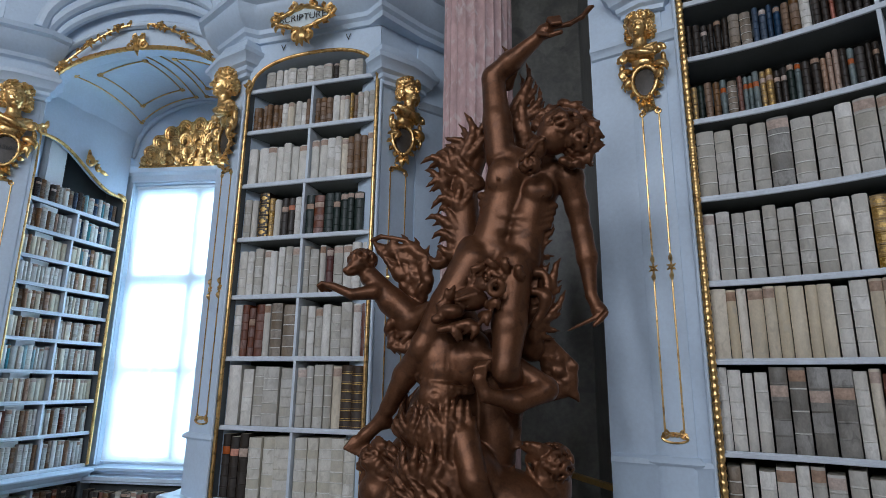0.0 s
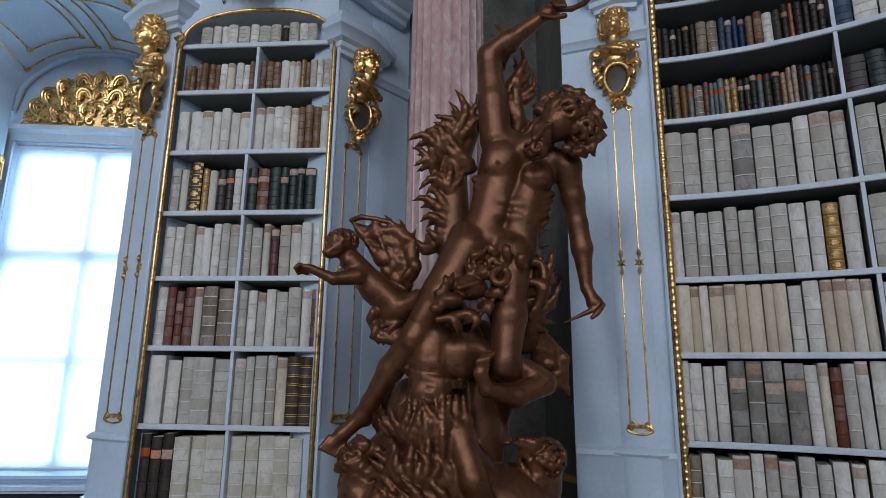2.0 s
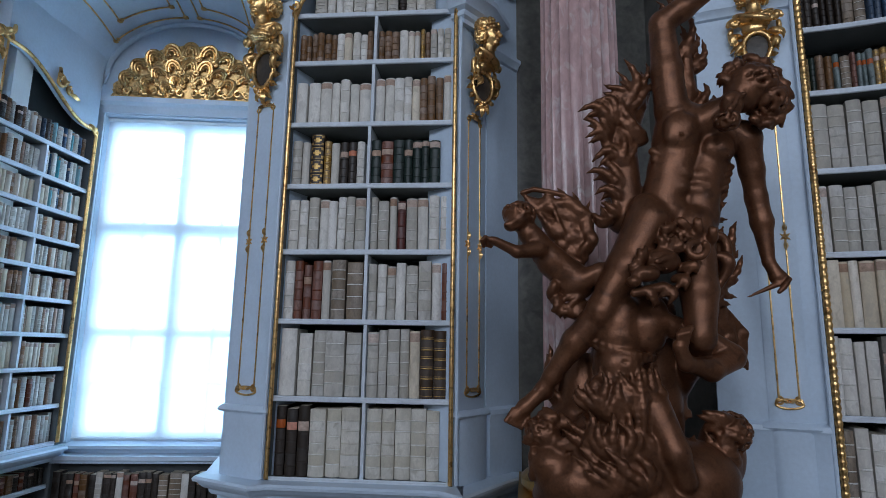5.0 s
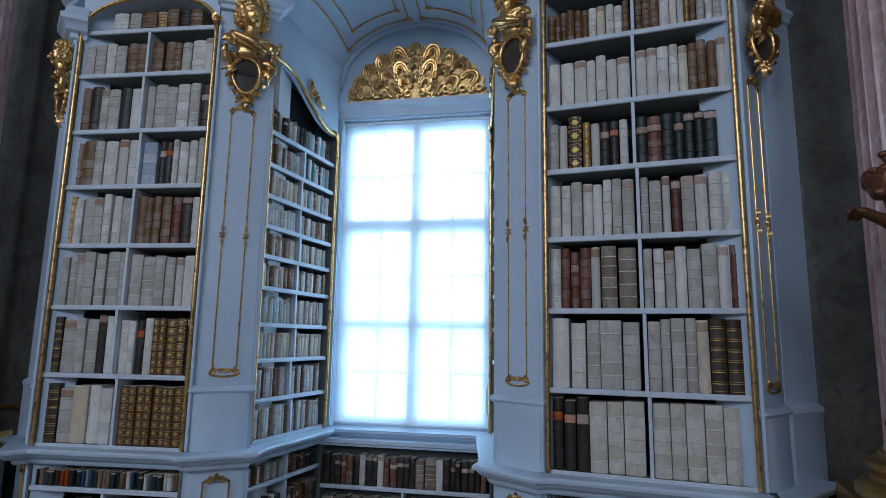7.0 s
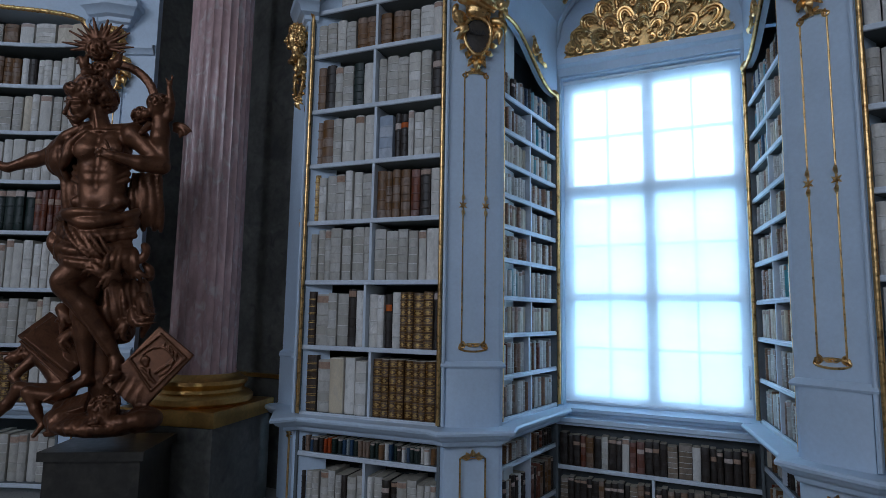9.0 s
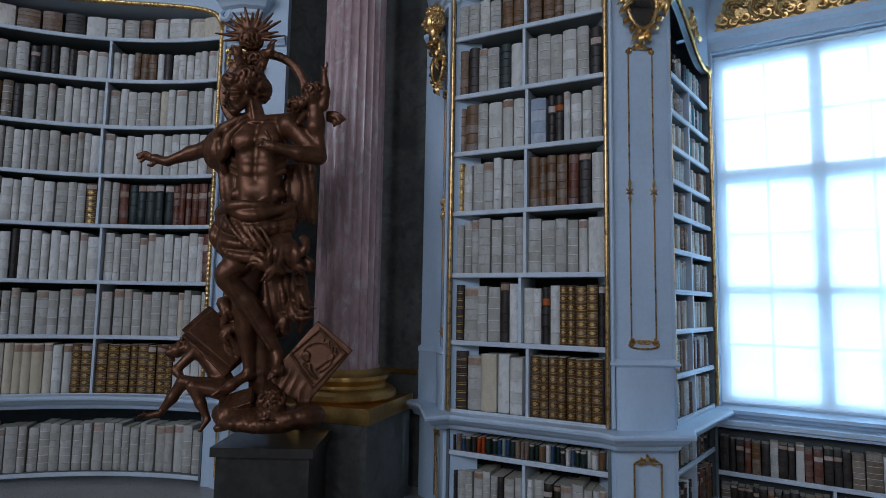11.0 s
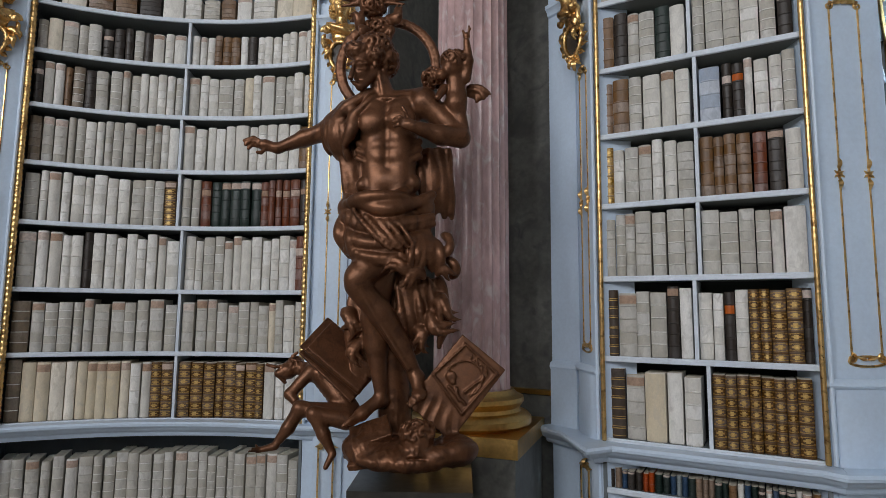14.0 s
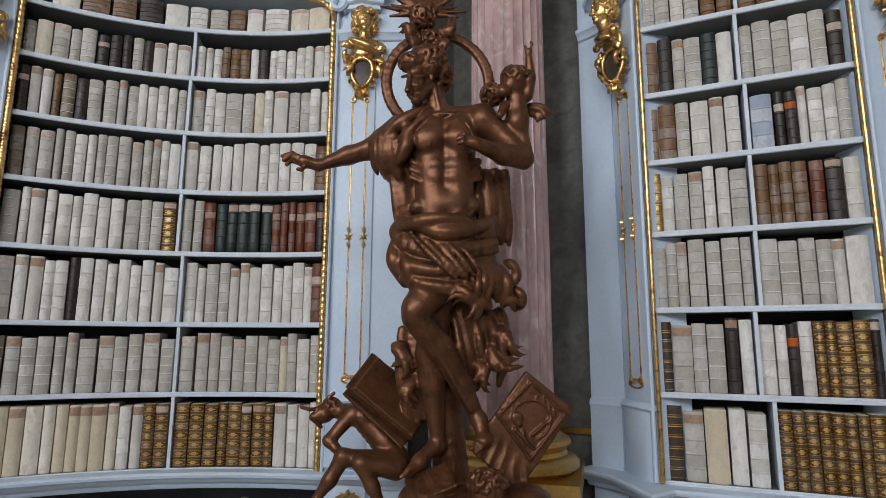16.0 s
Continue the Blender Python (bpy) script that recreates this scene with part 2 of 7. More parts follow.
    def mesh(self, name, mats, origin=None, smooth=None, weld=False):
        me = bpy.data.meshes.new(name)
        o = Vector(origin) if origin is not None else Vector((0, 0, 0))
        me.from_pydata([p - o for p in self.v], [], self.f)
        for mm in mats:
            me.materials.append(mm)
        if len(mats) > 1:
            me.polygons.foreach_set("material_index", self.m)
        me.validate()
        bm = bmesh.new()
        bm.from_mesh(me)
        if weld:
            bmesh.ops.remove_doubles(bm, verts=bm.verts, dist=1e-5)
        bmesh.ops.recalc_face_normals(bm, faces=bm.faces)
        if smooth is not None:
            lim = radians(smooth)
            for f in bm.faces:
                f.smooth = True
            for e in bm.edges:
                if len(e.link_faces) == 2 and e.calc_face_angle(0) > lim:
                    e.smooth = False
        bm.to_mesh(me)
        bm.free()
        return me


def thing(name, at, label, category, group="", kind=""):
    e = new(name)
    e.empty_display_size = 0.1
    e.location = at
    return tagged(e, label, category, group, kind)


def part(name, geo, material, parent, label="", smooth=35, weld=False):
    """One mesh object under a thing or under a part, from world coordinates."""
    org, p = Vector((0, 0, 0)), parent
    while p is not None:
        org += p.location
        p = p.parent
    mats = material if isinstance(material, (list, tuple)) else [material]
    ob = new(name, geo.mesh(name, mats, org, smooth, weld))
    ob.parent = parent
    return tagged(ob, label)


def solid(name, geo, material, label, category="", group="", kind="", smooth=35):
    """A thing of one mesh, with its origin at its own base."""
    lo = [min(p[i] for p in geo.v) for i in range(3)]
    hi = [max(p[i] for p in geo.v) for i in range(3)]
    at = ((lo[0] + hi[0]) / 2, (lo[1] + hi[1]) / 2, lo[2])
    mats = material if isinstance(material, (list, tuple)) else [material]
    ob = new(name, geo.mesh(name, mats, at, smooth))
    ob.location = at
    return tagged(ob, label, category, group, kind)


def line_map(p0, p1):
    """F(u, v, z) on a straight front from p0 to p1; v goes into the wall."""
    a, b = Vector(p0), Vector(p1)
    d = (b - a).normalized()
    n = Vector((-d.y, d.x))
    return (lambda u, v, z: Vector((a.x + d.x * u + n.x * v, a.y + d.y * u + n.y * v, z))), (b - a).length


def arc_map(c, r, a0, a1):
    """The same on a hollow round front about c, from angle a0 to a1 in degrees."""
    s = 1 if a1 > a0 else -1

    def F(u, v, z):
        a = radians(a0) + s * u / r
        return Vector((c[0] + (r + v) * math.cos(a), c[1] + (r + v) * math.sin(a), z))

    return F, r * radians(abs(a1 - a0))


identity = lambda u, v, z: Vector((u, v, z))

# ---- the plan ----
A_FRONT = line_map((-6.205, 4.315), (-5.005, 4.395))
B_FRONT = line_map((-2.325, 4.412), (-1.125, 4.222))
C_FRONT = arc_map((-7.63, 0.94), 2.96, 150.0, 106.2)
D_FRONT = arc_map((0.29, 0.83), 2.96, 73.1, 30.0)
SA_FRONT = line_map((-4.625, 4.70), (-4.465, 5.78))
SB_FRONT = line_map((-2.855, 5.78), (-2.695, 4.70))
WIN_X0, WIN_X1, WIN_Y = -4.44, -2.88, 5.90
LEDGE = 0.82
TOP = 4.62

# ---- floor, ceiling and closing walls ----
g = Geo().box(identity, HALL_X0, HALL_X1, HALL_Y0, 6.0, -0.2, 0.0)
solid("floor", g, MARBLE_FLOOR, "polished grey marble library floor", "floor", kind="structure")
g = Geo().box(identity, HALL_X0, HALL_X1, HALL_Y0, 6.6, CEIL_Z, CEIL_Z + 0.2)
solid("ceiling", g, FRESCO, "muted plastered ceiling over the library hall", "ceiling", kind="structure")
g = Geo()
edges = [HALL_X0] + [e for w in REAR_WINDOWS for e in (w - 0.85, w + 0.85)] + [HALL_X1]
for i in range(0, len(edges), 2):
    g.box(identity, edges[i], edges[i + 1], HALL_Y0 - 0.3, HALL_Y0, 0, CEIL_Z)
for w in REAR_WINDOWS:
    g.box(identity, w - 0.85, w + 0.85, HALL_Y0 - 0.3, HALL_Y0, 0, REAR_Z0)
    g.box(identity, w - 0.85, w + 0.85, HALL_Y0 - 0.3, HALL_Y0, REAR_Z1, CEIL_Z)
solid("wall_south", g, FAR_WALL, "dull brown-grey wall with high windows", "wall", kind="structure")
solid("wall_west", Geo().box(identity, HALL_X0 - 0.3, HALL_X0, HALL_Y0, 6.6, 0, CEIL_Z), FAR_WALL, "dull brown-grey end wall", "wall", kind="structure")
solid("wall_east", Geo().box(identity, HALL_X1, HALL_X1 + 0.3, HALL_Y0, 6.6, 0, CEIL_Z), FAR_WALL, "dull brown-grey end wall", "wall", kind="structure")

# ---- the long wall: piers, niches, vaulted window bay ----
NX, NY = -7.31, 0.10


def mirrored(p):
    """A plan point of the eastern half carried to the western half."""
    return (NX - p[0], p[1] + NY)


PIER_B = ((-1.098, 4.228), (-0.84, 4.55))
RETURN_B = ((-0.84, 4.53), (-0.545, 4.80))
PIER_D = ((0.57, 3.95), (1.125, 3.685))
PIER_A = ((-6.47, 4.62), (-6.232, 4.318))
RETURN_A = ((-6.72, 4.69), (-6.47, 4.60))
PIER_C = ((-8.435, 3.80), (-7.88, 4.06))
PIER_A2 = ((-4.985, 4.41), (-4.60, 4.67))
PIER_B2 = ((-2.72, 4.67), (-2.345, 4.43))
CW, _ = arc_map((-7.63, 0.94), 2.96, 159.0, 150.4)
DE, _ = arc_map((0.29, 0.83), 2.96, 29.6, 21.0)
flat = lambda q: (q.x, q.y)
PIER_CW = (flat(CW(0, 0, 0)), flat(CW(0.44, 0, 0)))
PIER_DE = (flat(DE(0, 0, 0)), flat(DE(0.44, 0, 0)))
g = Geo()
for p0, p1 in (PIER_B, RETURN_B, PIER_D, PIER_A, RETURN_A, PIER_C, PIER_A2, PIER_B2, PIER_CW, PIER_DE):
    F, w = line_map(p0, p1)
    g.box(F, 0, w, 0, 0.25, 0, CEIL_Z)
for front in (A_FRONT, B_FRONT, C_FRONT, D_FRONT):
    F, w = front
    g.box(F, -0.02, w + 0.02, 0.01, 0.25, 4.9, CEIL_Z, 16)
g.box(identity, HALL_X0, PIER_CW[0][0], PIER_CW[0][1] - 0.1, PIER_CW[0][1] + 0.3, 0, CEIL_Z)
g.box(identity, PIER_DE[1][0], HALL_X1, PIER_DE[1][1] - 0.1, PIER_DE[1][1] + 0.3, 0, CEIL_Z)
solid("wall_north", g, PAINT, "pale blue painted panelled wall between the bookcases", "wall", kind="structure")

g = Geo()
g.box(identity, -0.6, 0.75, 4.80, 5.0, 0, CEIL_Z)
g.box(line_map((0.60, 4.8), (0.60, 3.97))[0], 0, 0.83, 0, 0.05, 0, CEIL_Z)
solid("marble_panel", g, DARK, "dark grey-green marble panel behind a column", "wall panel", "marble panels", kind="structure")
g = Geo()
g.box(identity, -8.05, -6.68, 4.86, 5.05, 0, CEIL_Z)
g.box(line_map((-7.91, 4.08), (-7.91, 4.9))[0], 0, 0.8, 0, 0.05, 0, CEIL_Z)
solid("marble_panel", g, DARK, "dark grey-green marble panel behind a column", "wall panel", "marble panels", kind="structure")


def hump(s, k=2.0):
    """0 at both ends of 0..1, 1 in the middle."""
    return max(0.0, 1 - abs(2 * s - 1) ** k) ** (1 / k)


BAY = (-4.60, -2.72)
front_arch = lambda s: Vector((BAY[0] + (BAY[1] - BAY[0]) * s, 4.67, 4.48 + 0.40 * hump(s)))
back_arch = lambda s: Vector((-4.50 + 1.68 * s, 5.90, 4.26 + 0.68 * hump(s)))
g, n = Geo(), 28
for i in range(n):
    a, b = front_arch(i / n), front_arch((i + 1) / n)
    up = Vector((0, 0, 1))
    pts = [a, b, Vector((b.x, b.y, CEIL_Z)), Vector((a.x, a.y, CEIL_Z))]
    back = [p + Vector((0, 0.12, 0)) for p in pts]
    g.add(pts + back, [(0, 1, 2, 3), (7, 6, 5, 4), (0, 4, 5, 1)])
solid("arch_wall", g, PAINT, "pale blue arched wall over the window bay", "wall", kind="structure")
g, m = Geo(), 8
vs, fs = [], []
for i in range(n + 1):
    for j in range(m + 1):
        t = j / m
        vs.append(front_arch(i / n).lerp(back_arch(i / n), t) + Vector((0, 0, 0.10 * math.sin(math.pi * t))))
for i in range(n):
    for j in range(m):
        a = i * (m + 1) + j
        fs.append((a, a + 1, a + m + 2, a + m + 1))
g.add(vs, fs)
g.add([p + Vector((0, 0, 0.12)) for p in vs], fs)
solid("vault", g, PAINT, "pale blue shallow vault over the window bay", "vault", kind="structure")

# window wall with its opening
g = Geo()
g.box(identity, -4.80, WIN_X0, 5.90, 6.25, 0, 5.2)
g.box(identity, WIN_X1, -2.50, 5.90, 6.25, 0, 5.2)
g.box(identity, WIN_X0, WIN_X1, 5.90, 6.25, 0, 0.80)
g.box(identity, WIN_X0, WIN_X1, 5.90, 6.25, 3.93, 5.2)
solid("wall_window_bay", g, PAINT, "pale blue wall of the window bay", "wall", kind="structure")
g = Geo()
for x0, x1, y0, y1 in ((-6.6, -4.66, 4.78, 5.0), (-2.66, -0.5, 4.78, 5.0)):
    g.box(identity, x0, x1, y0 + 0.1, y1 + 0.1, 0, CEIL_Z)
g.box(line_map((-4.67, 4.72), (-4.51, 5.9))[0], 0, 1.19, 0.42, 0.5, 0, 5.2)
g.box(line_map((-2.81, 5.9), (-2.65, 4.72))[0], 0, 1.19, 0.42, 0.5, 0, 5.2)
solid("wall_core", g, PLASTER, "plastered core of the wall behind the bookcases", "wall", kind="structure")

# ---- window ----
win = thing("window_1", ((WIN_X0 + WIN_X1) / 2, 6.05, 0.82), "tall white window with a bright drawn blind", "window", kind="structure")
g = Geo()
wy0, wy1 = 6.02, 6.09
for x0, x1, z0, z1 in ((WIN_X0, WIN_X0 + 0.08, 0.8, 3.93), (WIN_X1 - 0.08, WIN_X1, 0.8, 3.93), (WIN_X0 + 0.08, WIN_X1 - 0.08, 0.8, 0.9), (WIN_X0 + 0.08, WIN_X1 - 0.08, 3.83, 3.93)):
    g.box(identity, x0, x1, wy0, wy1, z0, z1)
part("window_frame", g, WINDOW_PAINT, win)
mid = (WIN_X0 + WIN_X1) / 2
part("mullion", Geo().box(identity, mid - 0.05, mid + 0.05, wy0 - 0.01, wy1, 0.9, 3.83), WINDOW_PAINT, win)
for z, h in ((2.82, 0.06), (1.81, 0.035)):
    for x0, x1 in ((WIN_X0 + 0.08, mid - 0.05), (mid + 0.05, WIN_X1 - 0.08)):
        part("transom", Geo().box(identity, x0, x1, wy0 - 0.005, wy1, z - h, z + h), WINDOW_PAINT, win)
for x0, x1 in ((WIN_X0 + 0.08, mid - 0.05), (mid + 0.05, WIN_X1 - 0.08)):
    xm = (x0 + x1) / 2
    for z0, z1 in ((0.9, 1.775), (1.845, 2.76), (2.88, 3.83)):
        part("glazing_bar", Geo().box(identity, xm - 0.011, xm + 0.011, wy0 + 0.02, wy1, z0, z1), WINDOW_PAINT, win)
        for xa, xb in ((x0, xm - 0.011), (xm + 0.011, x1)):
            for za, zb in ((z0, (z0 + z1) / 2 - 0.011), ((z0 + z1) / 2 + 0.011, z1)):
                part("pane", Geo().box(identity, xa, xb, wy0 + 0.045, wy0 + 0.049, za, zb), GLASS, win)
            part("glazing_bar", Geo().box(identity, xa, xb, wy0 + 0.02, wy1, (z0 + z1) / 2 - 0.011, (z0 + z1) / 2 + 0.011), WINDOW_PAINT, win)
part("window_sill", Geo().sweep([(-4.47, 5.9), (-2.85, 5.9)], [(-0.1, 0.74), (0.03, 0.74), (0.05, 0.77), (0.09, 0.78), (0.10, 0.81), (-0.1, 0.82)]), PAINT, win)
part("architrave", Geo().sweep([(-4.50, 5.9), (-2.82, 5.9)], [(0, 3.95), (0.03, 3.95), (0.05, 4.02), (0.09, 4.05), (0.09, 4.10), (0, 4.12)]), PAINT, win)
for x in (WIN_X0 - 0.045, WIN_X1 + 0.045):
    part("architrave", Geo().box(identity, x - 0.04, x + 0.04, 5.872, 5.9, 0.83, 3.95), PAINT, win)
for z in (1.5, 3.0):
    part("hinge", Geo().tube([(WIN_X1 + 0.0, 5.88, z), (WIN_X1 + 0.0, 5.88, z + 0.12)], 0.012), WINDOW_PAINT, win)
part("handle", Geo().tube([(WIN_X1 - 0.03, 5.93, 0.98), (WIN_X1 - 0.03, 5.90, 1.0), (WIN_X1 - 0.03, 5.90, 1.22), (WIN_X1 - 0.03, 5.93, 1.24)], 0.009), WINDOW_PAINT, win)
g = Geo()
vs, fs = [], []
for i in range(13):
    for j in range(3):
        vs.append((WIN_X0 + 0.01 + (WIN_X1 - WIN_X0 - 0.02) * j / 2, 5.955 + 0.004 * math.sin(i * 1.7 + j), 0.86 + (3.90 - 0.86) * i / 12))
for i in range(12):
    for j in range(2):
        a = i * 3 + j
        fs.append((a, a + 1, a + 4, a + 3))
g.add(vs, fs)
roll = thing("roller_blind", ((WIN_X0 + WIN_X1) / 2, 5.95, 0.84), "drawn white translucent fabric roller blind in the window", "blind")
part("fabric", g, BLIND, roll)
part("bottom_bar", Geo().tube([(WIN_X0 + 0.01, 5.955, 0.85), (WIN_X1 - 0.01, 5.955, 0.85)], 0.009), WINDOW_PAINT, roll)
part("roller", Geo().tube([(WIN_X0 + 0.005, 5.955, 3.905), (WIN_X1 - 0.005, 5.955, 3.905)], 0.018), WINDOW_PAINT, roll)
g = Geo()
g.box(identity, -10, 3, 9.3, 9.35, 3.3, 10)
solid("backdrop", g, OVERCAST, "bright overcast sky outside the window", "sky", kind="structure")
g = Geo()
rnd = random.Random(9)
for i in range(26):
    g.box(identity, -10 + 0.5 * i, -9.5 + 0.5 * i, 9.0, 9.05, -3, 3.25 + rnd.uniform(0, 0.35))
solid("backdrop", g, HAZE, "pale hazy distance outside the window", "distance", kind="structure")

# ---- bookcases ----


def arch_line(w, spring, crown, kind):
    """Height of the opening's head along u."""
    if kind == "round":
        return lambda u: spring + (crown - spring) * hump(min(1, max(0, u / w)), 2.4)
    if kind == "swan_west":
        return lambda u: crown + (spring - crown) * (lambda s: s * s * (3 - 2 * s))(min(1, max(0, (u / w - 0.12) / 0.76)))
    if kind == "swan_east":
        return lambda u: crown + (spring - crown) * (lambda s: s * s * (3 - 2 * s))(min(1, max(0, ((1 - u / w) - 0.12) / 0.76)))
    return lambda u: spring


def bookcase(label, front, shelves, spring, crown, head, splits, kind="round", gilt=True, depth=0.36, n=1, group="tall bookcases", rod=0.021):
    F, w = front
    z0 = shelves[0]
    case = thing("bookcase", F(w / 2, 0.1, z0 - 0.03), label, "bookcase", group)
    zl = arch_line(w, spring, crown, kind)
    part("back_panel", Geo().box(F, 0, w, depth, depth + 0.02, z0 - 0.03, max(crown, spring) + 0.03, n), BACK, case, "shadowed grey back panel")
    for u0, u1 in ((-0.022, 0.0), (w, w + 0.022)):
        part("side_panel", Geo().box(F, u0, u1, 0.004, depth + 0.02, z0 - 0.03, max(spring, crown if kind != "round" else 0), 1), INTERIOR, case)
    # boards take the shade-darkened interior colour, only the front edge stays pale
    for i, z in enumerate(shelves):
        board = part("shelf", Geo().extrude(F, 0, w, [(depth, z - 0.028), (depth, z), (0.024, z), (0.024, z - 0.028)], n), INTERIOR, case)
        edge = [(0.024, z), (0.020, z + 0.003), (0.011, z + 0.003), (0.011, z - 0.006), (0.006, z - 0.010), (0.006, z - 0.030), (0.010, z - 0.034), (0.024, z - 0.034)]
        part("shelf_edge", Geo().extrude(F, 0, w, edge, n), SHELF, board, "pale blue moulded front edge")
    for i, s in enumerate(splits):
        if s:
            top = shelves[i + 1] - 0.034 if i + 1 < len(shelves) else zl(w * s) - 0.01
            part("divider", Geo().box(F, w * s - 0.011, w * s + 0.011, 0.012, depth, shelves[i] + 0.002, top), SHELF, case)
    if head:
        g, k = Geo(), 32
        board_d = depth if kind == "round" else 0.05
        if kind != "round":
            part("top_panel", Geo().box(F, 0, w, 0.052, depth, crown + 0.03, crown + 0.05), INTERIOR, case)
        for i in range(k):
            ua, ub = -0.02 + (w + 0.04) * i / k, -0.02 + (w + 0.04) * (i + 1) / k
            za, zb = zl(ua), zl(ub)
            vs = [F(ua, 0, za), F(ub, 0, zb), F(ub, 0, head), F(ua, 0, head), F(ua, board_d, za), F(ub, board_d, zb), F(ub, board_d, head), F(ua, board_d, head)]
            g.add(vs, [(0, 1, 2, 3), (0, 4, 5, 1), (7, 6, 5, 4)])
        part("arched_head", g, PAINT, case, weld=True)
    if gilt and rod != 0.017:
        for u in (-0.045, w + 0.045):
            part("side_bead", Geo().tube([F(u, -0.012, z0 - 0.01), F(u, -0.012, spring)], 0.013, 8), PAINT, case)
    if gilt:
        pts = [F(-0.008, -0.012, z0 - 0.01 + (zl(0) - z0) * i / 14) for i in range(15)]
        pts += [F(w * i / 40, -0.012, zl(w * i / 40) - 0.004) for i in range(1, 40)]
        pts += [F(w + 0.008, -0.012, z0 - 0.01 + (zl(w) - z0) * (14 - i) / 14) for i in range(15)]
        fine = []
        for a, b in zip(pts, pts[1:]):
            k = max(1, int((b - a).length / 0.011))
            fine += [a.lerp(b, j / k) for j in range(k)]
        fine.append(pts[-1])
        part("gilt_frame", Geo().tube(fine, [rod * ((0.84, 1.0, 1.12, 1.0) if n > 1 else (0.94, 0.97, 1.0, 0.97))[i % 4] for i in range(len(fine))], 8), GOLD, case, "gilded beaded frame moulding", smooth=60)
    return case


SH_A = [0.835, 1.362, 1.887, 2.380, 2.865, 3.338, 3.83, 4.225]
SH_C = [0.775, 1.302, 1.804, 2.332, 2.81, 3.283, 3.737, 4.15]
SH_D = [0.80, 1.340, 1.860, 2.329, 2.872, 3.405, 3.86, 4.28]
SH_S = [0.85, 1.17, 1.49, 1.78, 2.08, 2.345, 2.60, 2.86, 3.13, 3.42]
SP_A = [0.52, 0.47, 0.50, 0.505, 0.51, 0.49, 0.50, 0]
SP_B = [0.52, 0.51, 0.50, 0.50, 0.49, 0.50, 0.505, 0]
SP_C = [0.53, 0.53, 0.525, 0.505, 0.50, 0.505, 0.51, 0]
SP_D = [0.49, 0.49, 0.485, 0.48, 0.48, 0.47, 0.47, 0]
SP_S = [0.52, 0.48, 0.52, 0.5, 0.5, 0.52, 0.5, 0.5, 0.52, 0.0]
bookcase("tall arched pale blue bookcase filled with old books", A_FRONT, SH_A, 4.20, 4.50, 4.9, SP_A, rod=0.016)
bookcase("tall arched pale blue bookcase filled with old books", B_FRONT, SH_A, 4.20, 4.50, 4.9, SP_B, rod=0.016)
bookcase("curved pale blue bookcase full of cream vellum folios", C_FRONT, SH_C, 4.26, 4.50, 4.9, SP_C, n=16, rod=0.022)
bookcase("curved pale blue bookcase full of grey vellum folios", D_FRONT, SH_D, 4.36, 4.75, 4.9, SP_D, n=16, rod=0.022)
bookcase("narrow pale blue bookcase lining the window reveal", SA_FRONT, SH_S, 3.72, 4.06, 4.62, SP_S, "swan_west", depth=0.26, group="window reveal bookcases", rod=0.017)
bookcase("narrow pale blue bookcase lining the window reveal", SB_FRONT, SH_S, 3.72, 4.06, 4.62, SP_S, "swan_east", depth=0.26, group="window reveal bookcases", rod=0.017)
# low cases under the ledge
LOW_A = [0.10, 0.525]
LOW_BAY = line_map((-4.455, 5.74), (-2.865, 5.74))
low = dict(kind="flat", gilt=False, group="low bookcases under the ledge")
bookcase("low pale blue bookcase under the ledge", A_FRONT, LOW_A, 0.69, 0.69, 0, [0.5, 0], **low)
bookcase("low pale blue bookcase under the ledge", B_FRONT, LOW_A, 0.69, 0.69, 0, [0.5, 0], **low)
bookcase("low curved pale blue bookcase under the ledge", C_FRONT, [0.08], 0.66, 0.66, 0, [0], n=16, **low)
bookcase("low curved pale blue bookcase under the ledge", D_FRONT, [0.08], 0.66, 0.66, 0, [0], n=16, **low)
bookcase("low bookcase below the window sill", LOW_BAY, [0.02, 0.32], 0.67, 0.67, 0, [0.5, 0], depth=0.14, **low)
bookcase("low pale blue bookcase in the window reveal", SA_FRONT, [0.10, 0.50], 0.69, 0.69, 0, [0.5, 0.5], depth=0.26, **low)
bookcase("low pale blue bookcase in the window reveal", SB_FRONT, [0.10, 0.50], 0.69, 0.69, 0, [0.5, 0.5], depth=0.26, **low)

# ledge moulding along each run of cases
def arc_points(front, n=14):
    F, w = front
    return [flat(F(w * i / n, 0, 0)) for i in range(n + 1)]


PROF_LEDGE = [(-0.30, 0.69), (0.015, 0.69), (0.03, 0.705), (0.035, 0.725), (0.06, 0.735), (0.085, 0.755), (0.10, 0.775), (0.125, 0.782), (0.13, 0.80), (0.118, 0.815), (-0.30, 0.817)]
RUN_WEST = [(-6.74, 4.66), (-6.48, 4.54), (-6.25, 4.24), A_FRONT[0](0, 0, 0), A_FRONT[0](1.2, 0, 0), (-4.93, 4.36), (-4.60, 4.60), (-4.62, 4.72), (-4.455, 5.76)]
RUN_EAST = [(-2.865, 5.76), (-2.70, 4.72), (-2.72, 4.60), (-2.40, 4.38), B_FRONT[0](0, 0, 0), B_FRONT[0](1.2, 0, 0), (-1.07, 4.15), (-0.82, 4.47), (-0.60, 4.70)]
xy = lambda seq: [(p[0], p[1]) for p in seq]
solid("ledge", Geo().sweep(xy(RUN_WEST), PROF_LEDGE), PAINT, "moulded pale blue ledge under the bookcase", "ledge", kind="structure")
solid("ledge", Geo().sweep(xy(RUN_EAST), PROF_LEDGE), PAINT, "moulded pale blue ledge under the bookcase", "ledge", kind="structure")
